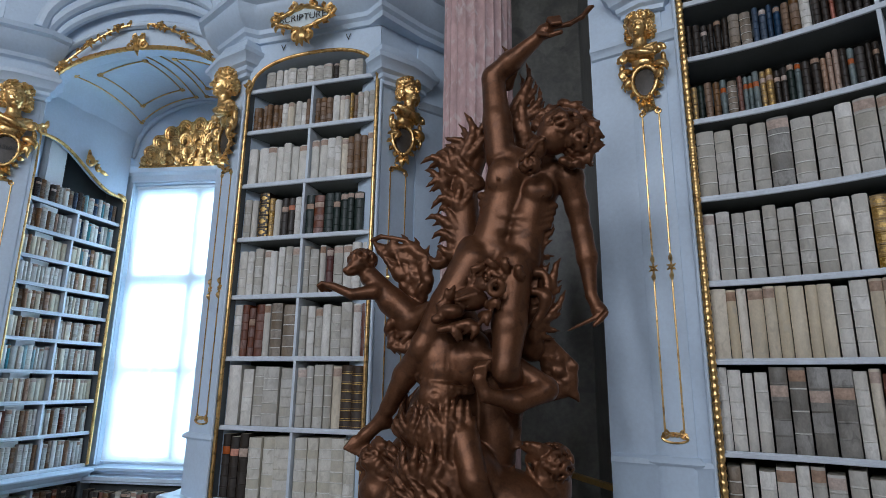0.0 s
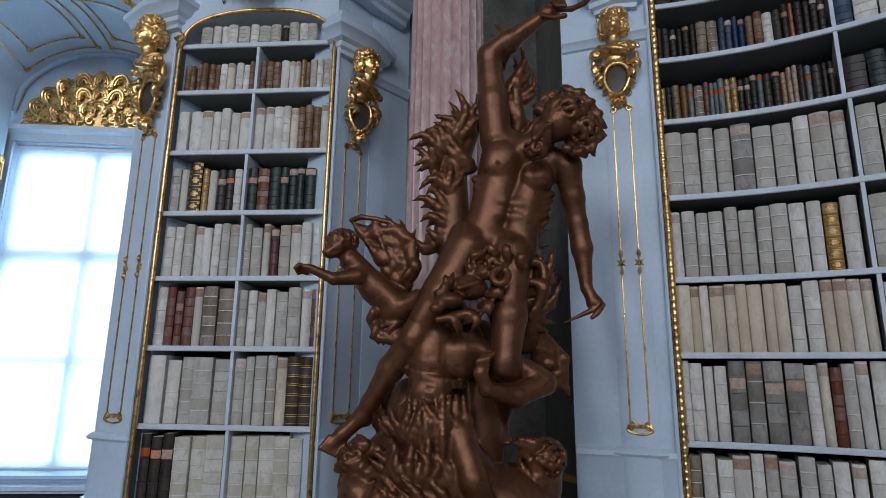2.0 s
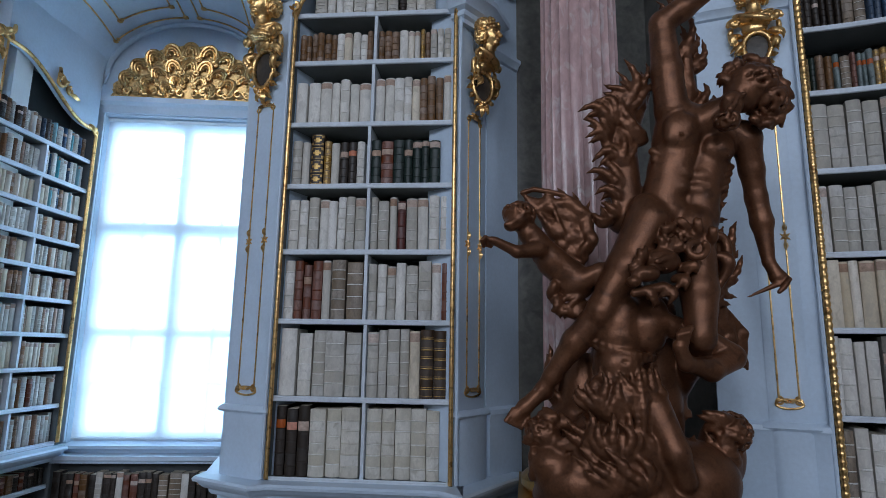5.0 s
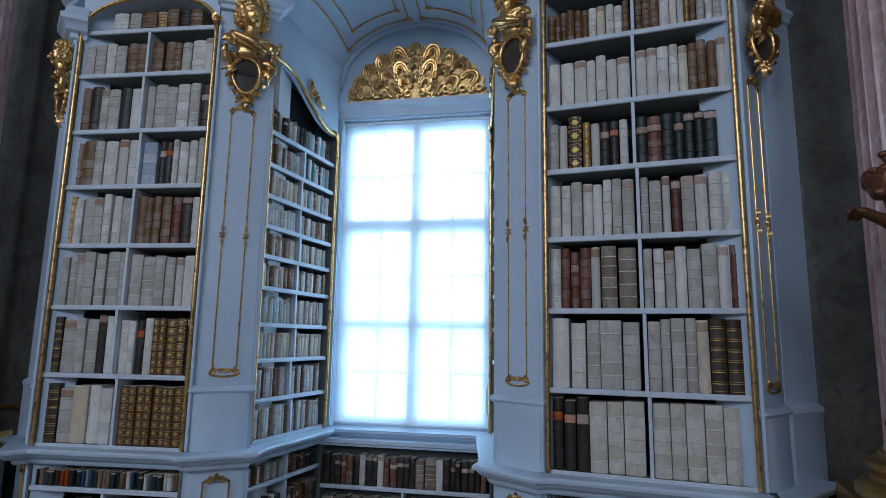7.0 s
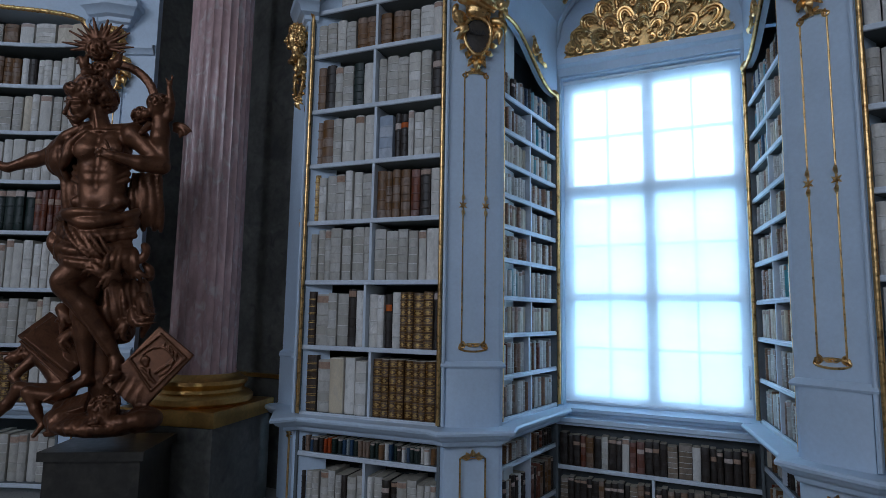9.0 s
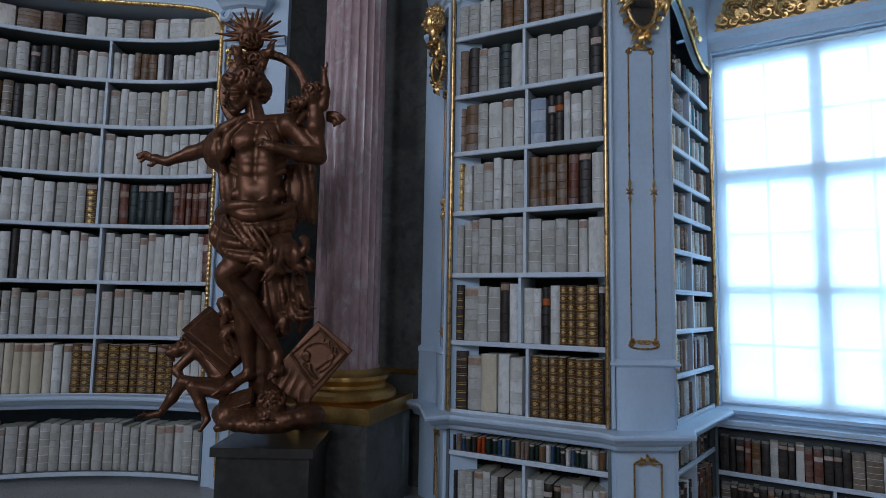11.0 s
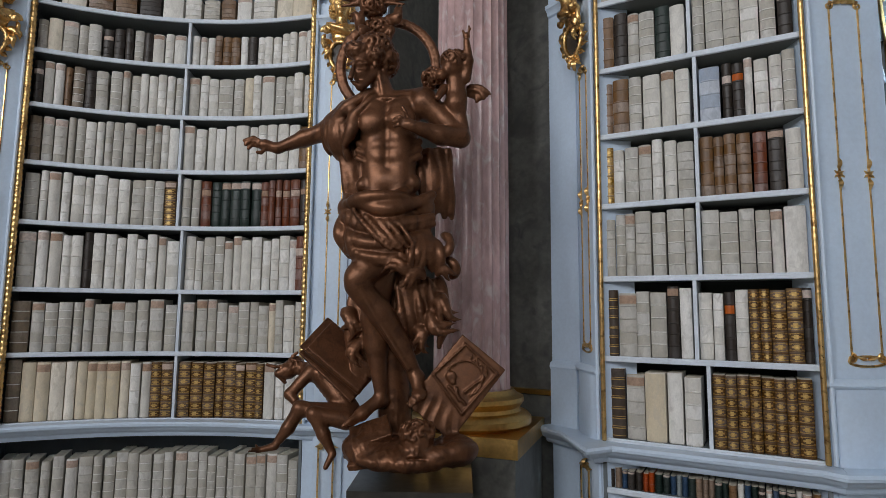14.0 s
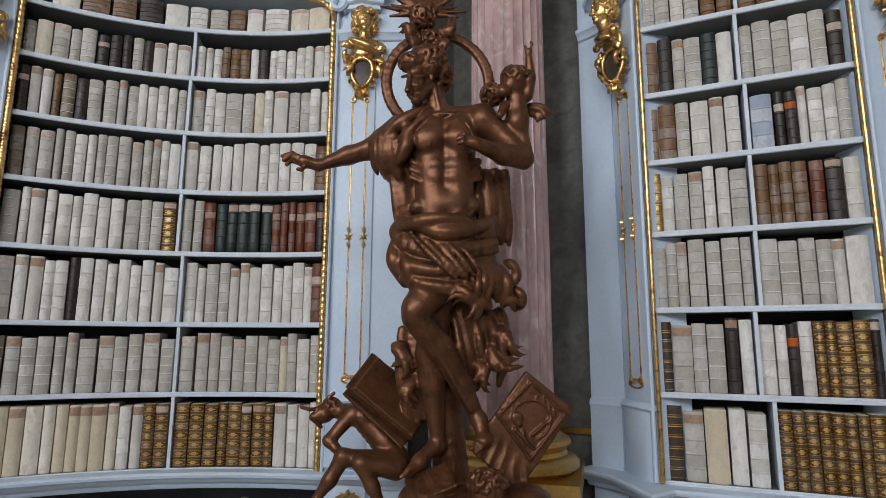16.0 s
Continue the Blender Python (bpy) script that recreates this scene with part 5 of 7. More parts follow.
    for k in range(4):
        limb(Vector((-0.038, -0.006, 2.716)) + Vector((0.006 * k, 0, -0.045 * k)), 0.024, Vector((0.018, -0.042, 2.667)) + Vector((0.004 * k, 0, -0.042 * k)), 0.016)
        limb(Vector((0.359, 0.004, 2.640)) + Vector((-0.012 * k, 0, -0.036 * k)), 0.020, Vector((0.300, -0.028, 2.608)) + Vector((-0.012 * k, 0, -0.036 * k)), 0.014)
    for k in range(2):
        lump(Vector((0.098, -0.050, 2.580)) + Vector((-0.018 * k, 0, -0.066 * k)), (0.036, 0.026, 0.030))
        lump(Vector((0.174, -0.048, 2.570)) + Vector((-0.016 * k, 0, -0.066 * k)), (0.034, 0.026, 0.030))
    cut((0.138, -0.112, 2.609), 0.0085, (0.045, -0.110, 2.346), 0.0076)
    cut((0.041, -0.100, 2.511), 0.0059, (0.230, -0.094, 2.509), 0.0059)
    cut((0.013, -0.098, 2.447), 0.0068, (0.223, -0.092, 2.439), 0.0068)
    lump((0.035, -0.028, 2.388), (0.082, 0.052, 0.070))
    cut((0.033, -0.112, 2.334), 0.0093, (0.034, -0.110, 2.323), 0.0093)
    lump((-0.097, -0.010, 2.403), (0.075, 0.085, 0.085))
    lump((0.217, 0.000, 2.379), (0.055, 0.070, 0.075))
    cut((-0.060, -0.075, 2.434), 0.0076, (-0.033, -0.100, 2.296), 0.0085)
    # hanging arm with a dagger
    lump((0.439, -0.010, 2.789), (0.078, 0.078, 0.082))
    limb((0.444, -0.010, 2.777), 0.072, (0.475, 0.020, 2.631), 0.060)
    limb((0.475, 0.020, 2.631), 0.060, (0.498, 0.040, 2.489), 0.050)
    limb((0.498, 0.040, 2.489), 0.054, (0.517, 0.040, 2.361), 0.054)
    limb((0.517, 0.040, 2.361), 0.052, (0.529, 0.030, 2.152), 0.030)
    limb((0.529, 0.030, 2.152), 0.030, (0.558, 0.020, 2.087), 0.034)
    lump((0.569, 0.020, 2.065), (0.042, 0.036, 0.036))
    for k in range(4):
        tube([Vector((0.590, 0.010, 2.087)) + Vector((-0.008 * k, -0.004 * k, -0.012 * k)), Vector((0.597, -0.020, 2.060)) + Vector((-0.010 * k, 0, -0.014 * k)), Vector((0.565, -0.030, 2.025)) + Vector((-0.010 * k, 0, -0.010 * k))], 0.011)
    limb((0.551, 0.000, 2.039), 0.016, (0.405, 0.020, 1.972), 0.005)
    # thighs and legs
    limb((-0.086, -0.020, 2.341), 0.110, (-0.215, -0.050, 2.104), 0.094)
    limb((-0.215, -0.050, 2.104), 0.094, (-0.329, -0.040, 1.914), 0.072)
    lump((-0.342, -0.050, 1.886), (0.070, 0.070, 0.074))
    lump((-0.354, -0.085, 1.873), (0.036, 0.026, 0.042))
    limb((-0.351, -0.030, 1.865), 0.070, (-0.457, 0.020, 1.739), 0.066)
    limb((-0.457, 0.020, 1.739), 0.064, (-0.561, 0.080, 1.573), 0.044)
    limb((-0.561, 0.080, 1.573), 0.044, (-0.604, 0.100, 1.509), 0.038)
    lump((-0.583, 0.120, 1.489), (0.036, 0.040, 0.036))
    limb((-0.603, 0.100, 1.501), 0.040, (-0.695, 0.100, 1.419), 0.036)
    limb((-0.695, 0.100, 1.419), 0.036, (-0.747, 0.090, 1.372), 0.030)
    for k in range(5):
        limb(Vector((-0.724, 0.080, 1.405)) + Vector((0.018 * k - 0.03, 0.004 * k, -0.008 * k)), 0.014, Vector((-0.773, 0.060, 1.354)) + Vector((0.019 * k - 0.022, 0.004 * k, -0.009 * k)), 0.011)
    limb((0.133, -0.020, 2.314), 0.105, (0.114, -0.100, 1.990), 0.088)
    limb((0.114, -0.100, 1.990), 0.088, (0.098, -0.130, 1.801), 0.070)
    lump((0.094, -0.130, 1.762), (0.068, 0.068, 0.068))
    lump((0.085, -0.165, 1.754), (0.036, 0.026, 0.040))
    limb((0.106, -0.100, 1.750), 0.066, (0.118, 0.080, 1.614), 0.056)
    limb((0.118, 0.080, 1.614), 0.056, (0.106, 0.200, 1.469), 0.036)
    limb((0.106, 0.200, 1.463), 0.036, (0.113, 0.170, 1.394), 0.028)
    for k in range(4):
        limb(Vector((0.090, 0.160, 1.401)) + Vector((0.016 * k, 0, 0)), 0.013, Vector((0.082, 0.140, 1.370)) + Vector((0.018 * k, 0, 0.004 * k)), 0.010)
    # girdle of hair and a horned beast's head
    locks((0.031, -0.070, 2.245), (0.120, 0.075, 0.055), 60, 0.022)
    for x, y, u, v in ((0.03, 2.28, 0.04, 2.33), (0.09, 2.28, 0.13, 2.31), (-0.02, 2.27, -0.07, 2.30), (0.16, 2.24, 0.20, 2.27), (-0.05, 2.20, -0.10, 2.23)):
        flame((x, -0.13, y), (u, -0.15, v), 0.032)
    lump((-0.074, -0.145, 2.119), (0.086, 0.075, 0.060))
    lump((-0.171, -0.195, 2.052), (0.066, 0.055, 0.038))
    lump((-0.234, -0.215, 2.012), (0.034, 0.034, 0.026))
    limb((-0.039, -0.200, 2.138), 0.016, (-0.130, -0.235, 2.105), 0.014)
    cut((-0.088, -0.232, 2.069), 0.0110, (-0.072, -0.228, 2.072), 0.0102)
    lump((-0.080, -0.214, 2.072), (0.010, 0.009, 0.008))
    cut((-0.239, -0.245, 1.977), 0.0085, (-0.119, -0.235, 2.005), 0.0085)
    limb((-0.223, -0.190, 1.962), 0.020, (-0.085, -0.170, 1.992), 0.028)
    tube([Vector((0.017, -0.170, 2.165)) + Vector((0.046 * math.cos(a) * (1 - 0.05 * a), -0.012 * a, 0.046 * math.sin(a) * (1 - 0.05 * a))) + Vector((0.05, 0, 0)) for a in [0.5 * i + 1.2 for i in range(13)]], 0.016)
    for x, y, u, v in ((-0.13, 1.98, -0.16, 1.91), (-0.06, 2.00, -0.07, 1.91), (-0.01, 2.04, 0.02, 1.98), (-0.03, 2.17, 0.00, 2.22), (0.03, 2.10, 0.07, 2.06), (-0.19, 2.09, -0.24, 2.11), (-0.16, 2.13, -0.20, 2.17)):
        flame((x, -0.16, y), (u, -0.18, v), 0.034)
    # man beneath, bent backwards
    limb((-0.241, 0.000, 1.884), 0.105, (-0.256, 0.000, 1.774), 0.115)
    limb((-0.094, 0.020, 1.887), 0.095, (-0.122, 0.000, 1.776), 0.100)
    lump((-0.277, -0.060, 1.826), (0.070, 0.040, 0.055))
    lump((-0.124, -0.060, 1.828), (0.072, 0.040, 0.055))
    cut((-0.202, -0.115, 1.904), 0.0102, (-0.205, -0.115, 1.746), 0.0102)
    limb((-0.255, 0.000, 1.747), 0.105, (-0.259, 0.000, 1.612), 0.120)
    fold((-0.400, 0.000, 1.751), (-0.250, -0.200, 1.669), (-0.084, -0.020, 1.679), 0.016)
    fold((-0.394, 0.000, 1.729), (-0.250, -0.200, 1.644), (-0.089, -0.020, 1.657), 0.012)
    lump((-0.263, -0.075, 1.635), (0.095, 0.060, 0.075))
    cut((-0.267, -0.138, 1.647), 0.0076, (-0.256, -0.138, 1.647), 0.0076)
    limb((-0.046, -0.020, 1.836), 0.060, (0.136, 0.000, 1.779), 0.052)
    limb((0.289, -0.020, 1.683), 0.058, (0.136, 0.000, 1.779), 0.058)
    limb((0.287, -0.030, 1.672), 0.056, (0.149, -0.100, 1.615), 0.050)
    limb((0.149, -0.100, 1.615), 0.050, (0.003, -0.170, 1.646), 0.036)
    limb((0.003, -0.170, 1.646), 0.034, (-0.029, -0.190, 1.721), 0.034)
    for k in range(4):
        tube([Vector((-0.035, -0.200, 1.731)) + Vector((0.012 * k, 0, 0)), Vector((-0.041, -0.215, 1.772)) + Vector((0.016 * k, 0, 0.004 * k)), Vector((-0.019, -0.200, 1.798)) + Vector((0.016 * k, 0, 0.004 * k))], 0.011)
    limb((-0.123, -0.080, 1.438), 0.082, (-0.058, -0.150, 1.252), 0.064)
    limb((-0.058, -0.150, 1.252), 0.064, (-0.011, -0.120, 1.129), 0.058)
    # hair and flames below the belly
    for k in range(9):
        fold(Vector((-0.359, -0.070, 1.613)) + Vector((0.032 * k, -0.045 * math.sin(0.39 * k), 0)), Vector((-0.383, -0.130, 1.464)) + Vector((0.036 * k, -0.05 * math.sin(0.39 * k), 0)), Vector((-0.339, -0.100, 1.289)) + Vector((0.030 * k, -0.05 * math.sin(0.39 * k), 0)), 0.016)
        flame(Vector((-0.364, -0.060, 1.574)) + Vector((0.032 * k, -0.045 * math.sin(0.39 * k), -0.02 * (k % 3))), Vector((-0.375, -0.090, 1.436)) + Vector((0.034 * k, -0.05 * math.sin(0.39 * k), -0.03 * (k % 2))), 0.042)
    for k in range(9):
        flame(Vector((-0.419, -0.050, 1.406)) + Vector((0.036 * k, -0.06 * math.sin(0.39 * k), -0.02 * (k % 2))), Vector((-0.447, -0.080, 1.541)) + Vector((0.040 * k, -0.06 * math.sin(0.39 * k), 0.03 * (k % 3))), 0.050)
    for k in range(8):
        flame(Vector((-0.439, -0.050, 1.206)) + Vector((0.045 * k, -0.09 * math.sin(0.43 * k), 0)), Vector((-0.479, -0.080, 1.384)) + Vector((0.046 * k, -0.10 * math.sin(0.43 * k), 0.04 * (k % 2))), 0.058)
    for k in range(8):
        flame(Vector((-0.471, -0.050, 1.060)) + Vector((0.055 * k, -0.10 * math.sin(0.43 * k), 0)), Vector((-0.505, -0.080, 1.221)) + Vector((0.056 * k, -0.12 * math.sin(0.43 * k), 0.05 * (k % 2))), 0.065)
    # winged creature stretching out a hand
    lump((-0.741, 0.000, 2.344), (0.062, 0.070, 0.055))
    lump((-0.777, -0.040, 2.306), (0.036, 0.038, 0.030))
    limb((-0.758, -0.060, 2.325), 0.012, (-0.802, -0.060, 2.307), 0.012)
    cut((-0.759, -0.078, 2.303), 0.0093, (-0.744, -0.070, 2.308), 0.0085)
    locks((-0.728, 0.020, 2.379), (0.068, 0.068, 0.048), 30, 0.022)
    limb((-0.677, 0.020, 2.278), 0.058, (-0.555, 0.060, 2.144), 0.075)
    limb((-0.555, 0.060, 2.144), 0.078, (-0.436, 0.080, 2.043), 0.092)
    limb((-0.640, -0.010, 2.191), 0.044, (-0.749, -0.060, 2.170), 0.032)
    limb((-0.749, -0.060, 2.170), 0.030, (-0.852, -0.090, 2.214), 0.022)
    lump((-0.872, -0.090, 2.220), (0.030, 0.026, 0.020))
    for k in range(4):
        tube([Vector((-0.878, -0.100, 2.223)) + Vector((0, 0.010 * k, -0.010 * k)), Vector((-0.910, -0.110, 2.232)) + Vector((0, 0.012 * k, -0.010 * k)), Vector((-0.928, -0.120, 2.214)) + Vector((0.004 * k, 0.010 * k, -0.008 * k))], 0.010)
    lump((-0.435, 0.100, 2.039), (0.10, 0.10, 0.085))
    limb((-0.475, 0.060, 2.014), 0.055, (-0.329, 0.000, 2.086), 0.048)
    for x, y, u, v in ((-0.54, 2.00, -0.57, 2.03), (-0.52, 1.94, -0.58, 1.91), (-0.47, 1.91, -0.53, 1.86), (-0.45, 2.00, -0.47, 1.88), (-0.41, 1.93, -0.44, 1.81), (-0.60, 2.20, -0.62, 2.11)):
        flame((x, 0.06, y), (u, 0.04, v), 0.046)
    # ribbed wing
    R = Vector((-0.418, 0.120, 2.125))
    tips = [Vector((-0.694, 0.100, 2.510)), Vector((-0.576, 0.080, 2.506)), Vector((-0.461, 0.080, 2.482)), Vector((-0.363, 0.080, 2.409)), Vector((-0.341, 0.060, 2.266))]
    for q in tips:
        fold(R, R.lerp(q, 0.55) + Vector((-0.02, -0.05, 0.03)), q, 0.013)
    for a, b in zip(tips, tips[1:]):
        for s in [0.12 + 0.07 * i for i in range(13)]:
            fold(R.lerp(a, s), R.lerp(a.lerp(b, 0.5), s * 0.92) + Vector((0, 0.015, 0)), R.lerp(b, s), 0.022)
    tube([Vector((-0.700, 0.100, 2.516)), Vector((-0.643, 0.080, 2.530)), Vector((-0.569, 0.070, 2.516)), Vector((-0.491, 0.070, 2.498)), Vector((-0.411, 0.070, 2.455))], 0.014)
    for x, y, u, v in ((-0.49, 2.51, -0.52, 2.54), (-0.42, 2.48, -0.44, 2.52), (-0.37, 2.42, -0.35, 2.47), (-0.35, 2.35, -0.30, 2.39)):
        limb((x, 0.08, y), 0.014, (u, 0.08, v), 0.004)
    # flames at the back
    limb((-0.159, 0.120, 2.402), 0.10, (-0.162, 0.120, 2.818), 0.08)
    limb((-0.162, 0.120, 2.818), 0.08, (-0.044, 0.120, 3.087), 0.05)
    for x, y, u, v, w in ((-0.13, 2.93, -0.11, 3.26, 0.075), (-0.15, 3.00, -0.22, 3.13, 0.055), (-0.06, 3.00, -0.03, 3.24, 0.045), (-0.16, 2.93, -0.28, 3.04, 0.060), (-0.20, 2.93, -0.40, 2.98, 0.060), (-0.22, 2.85, -0.38, 2.91, 0.050), (-0.24, 2.80, -0.36, 2.84, 0.045), (-0.16, 2.71, -0.34, 2.71, 0.060), (-0.15, 2.58, -0.37, 2.62, 0.066), (-0.16, 2.51, -0.33, 2.51, 0.060), (-0.14, 2.64, -0.19, 2.83, 0.060), (-0.10, 2.80, -0.17, 3.07, 0.060), (-0.18, 2.42, -0.30, 2.45, 0.055), (-0.25, 2.36, -0.35, 2.40, 0.050)):
        flame((x, 0.08, y), (u, 0.05, v), w)
    for x, y, u, v, w in ((0.17, 3.05, 0.27, 3.45, 0.075), (0.20, 3.18, 0.32, 3.38, 0.050), (0.17, 3.22, 0.24, 3.56, 0.060), (0.12, 3.43, 0.11, 3.69, 0.050), (0.27, 2.95, 0.29, 3.14, 0.050)):
        flame((x, 0.10, y), (u, 0.08, v), w)
    for x, y, u, v, w in ((0.24, 2.42, 0.34, 2.63, 0.050), (0.22, 2.30, 0.35, 2.45, 0.050), (0.22, 2.12, 0.42, 2.32, 0.066), (0.21, 2.09, 0.38, 2.21, 0.060), (0.22, 2.04, 0.42, 2.15, 0.055), (0.22, 1.95, 0.37, 2.06, 0.055), (0.22, 1.92, 0.31, 2.01, 0.055)):
        flame((x, 0.06, y), (u, 0.03, v), w)
    limb((0.230, 0.100, 2.310), 0.075, (0.210, 0.120, 1.897), 0.08)
    fold((0.215, 0.000, 2.260), (0.343, -0.020, 2.317), (0.282, 0.000, 2.059), 0.022)
    fold((0.225, -0.020, 2.170), (0.378, -0.040, 2.197), (0.238, 0.000, 2.002), 0.020)
    # folded wing behind the knee
    W = Vector((0.238, 0.100, 1.968))
    ends = [Vector((0.306, 0.160, 1.625)), Vector((0.385, 0.160, 1.642)), Vector((0.445, 0.160, 1.615)), Vector((0.441, 0.140, 1.785))]
    for q in ends:
        fold(W, W.lerp(q, 0.5) + Vector((0.03, -0.03, 0.02)), q, 0.013)
    for a, b in zip(ends, ends[1:]):
        for s in [0.15 + 0.07 * i for i in range(12)]:
            fold(W.lerp(a, s), W.lerp(a.lerp(b, 0.5), s * 0.95) + Vector((0, 0.012, 0)), W.lerp(b, s), 0.022)
    # burning mass at the foot
    limb((-0.185, 0.160, 2.013), 0.12, (-0.208, 0.160, 1.441), 0.16)
    limb((-0.006, 0.160, 1.897), 0.10, (-0.006, 0.180, 1.332), 0.12)
    lump((-0.231, 0.040, 1.193), (0.30, 0.22, 0.26))
    lump((-0.419, 0.060, 1.086), (0.24, 0.22, 0.16))
    lump((0.068, 0.080, 1.087), (0.26, 0.20, 0.20))
    lump((-0.202, 0.100, 1.004), (0.46, 0.30, 0.16))
    lump((0.287, 0.160, 1.204), (0.11, 0.12, 0.18))
    locks((0.308, 0.100, 1.314), (0.085, 0.090, 0.080), 30, 0.026)
    for x, y, u, v in ((0.20, 1.14, 0.25, 1.35), (0.26, 1.17, 0.32, 1.39), (0.12, 1.14, 0.14, 1.30), (0.23, 1.35, 0.21, 1.43)):
        flame((x, 0.06, y), (u, 0.06, v), 0.060)
    lump((-0.602, 0.040, 1.291), (0.068, 0.075, 0.068))
    lump((-0.545, -0.020, 1.260), (0.040, 0.040, 0.034))
    locks((-0.621, 0.050, 1.310), (0.072, 0.075, 0.060), 40, 0.018)
    for k in range(5):
        fold(Vector((-0.548, -0.040, 1.278)) + Vector((0, 0, -0.012 * k)), Vector((-0.466, -0.080, 1.322)) + Vector((0, 0, -0.014 * k)), Vector((-0.372, -0.060, 1.263)) + Vector((0, 0, -0.016 * k)), 0.010)
    lump((-0.581, 0.040, 1.164), (0.11, 0.12, 0.10))
    for x, y, u, v in ((-0.64, 1.21, -0.68, 1.24), (-0.65, 1.14, -0.69, 1.14), (-0.59, 1.37, -0.57, 1.41), (-0.53, 1.34, -0.51, 1.39), (-0.64, 1.26, -0.69, 1.31)):
        flame((x, 0.04, y), (u, 0.04, v), 0.045)
    lump((-0.463, 0.220, 1.185), (0.16, 0.18, 0.26))
    lump((-0.383, 0.220, 1.434), (0.12, 0.14, 0.26))
    for k in range(6):
        flame(Vector((-0.429, 0.160, 1.169)) + Vector((-0.012 * k, 0.03 * k, 0.07 * k)), Vector((-0.509, 0.140, 1.278)) + Vector((-0.006 * k, 0.03 * k, 0.09 * k)), 0.055)


sculpture("statue", carve_saved, (-7.05, 3.15), 30.6, "bronzed carved group of a draped standing youth with tablet and imp", 0.70, ((-1.25, -0.45, 0.60), (0.85, 0.60, 3.80)))
sculpture("statue", carve_damned, (-0.15, 3.05), -4.5, "bronzed carved group of a writhing nude figure among flames", 0.86, ((-1.25, -0.48, 0.75), (0.95, 0.62, 3.75)))

# ---- ornament ----


def scroll(g, F, u, z, size, sign, v=-0.02, r=0.008, turns=1.4):
    """A small spiral scroll on a wall."""
    pts, rad = [], []
    for i in range(22):
        s = i / 21
        a = sign * (s * turns * 2 * math.pi) + math.pi / 2
        rr = size * (1 - 0.8 * s)
        pts.append(F(u + rr * math.cos(a), v, z + rr * math.sin(a)))
        rad.append(r * (1.1 - 0.6 * s))
    g.tube(pts, rad, 6)


def leaf(g, F, u, z, du, dz, width, v=-0.02, lift=0.02):
    """A curled pointed leaf from (u, z) along (du, dz)."""
    n, vs, fs = 5, [], []
    L = math.hypot(du, dz)
    sx, sz = -dz / L, du / L
    for i in range(n + 1):
        s = i / n
        wd = width * math.sin(math.pi * min(0.97, 0.12 + 0.85 * s))
        cu, cz = u + du * s, z + dz * s
        out = v - lift * math.sin(math.pi * s)
        vs += [F(cu - sx * wd, out + 0.012, cz - sz * wd), F(cu, out - 0.008, cz), F(cu + sx * wd, out + 0.012, cz + sz * wd), F(cu, out + 0.02, cz)]
    for i in range(n):
        for k in range(4):
            q = (k + 1) % 4
            fs.append((4 * i + k, 4 * i + q, 4 * i + 4 + q, 4 * i + 4 + k))
    fs += [(3, 2, 1, 0), (4 * n, 4 * n + 1, 4 * n + 2, 4 * n + 3)]
    g.add(vs, fs)


def knot(g, F, u, z, size, v=-0.02):
    """A rosette with side leaves."""
    g.ball(F(u, v - 0.004, z), size * 0.42, 8)
    for k in range(6):
        a = math.pi / 6 + k * math.pi / 3
        leaf(g, F, u, z, size * math.cos(a), size * 1.2 * math.sin(a), size * 0.32, v + 0.006, 0.008)


def lettering(text, size, F, u, v, z, name="lettering"):
    cu = bpy.data.curves.new(name, "FONT")
    cu.body, cu.size, cu.align_x, cu.align_y, cu.extrude = text, size, "CENTER", "CENTER", 0.001
    tmp = bpy.data.objects.new(name, cu)
    me = bpy.data.meshes.new_from_object(tmp)
    o, d = F(u, v, z), (F(u + 0.01, v, z) - F(u, v, z)).normalized()
    n = Vector((d.y, -d.x, 0))
    m = Matrix((( d.x, 0, n.x), (d.y, 0, n.y), (0, 1, 0)))
    g = Geo().add([o + m @ p.co for p in me.vertices], [tuple(p.vertices) for p in me.polygons])
    bpy.data.objects.remove(tmp)
    return g


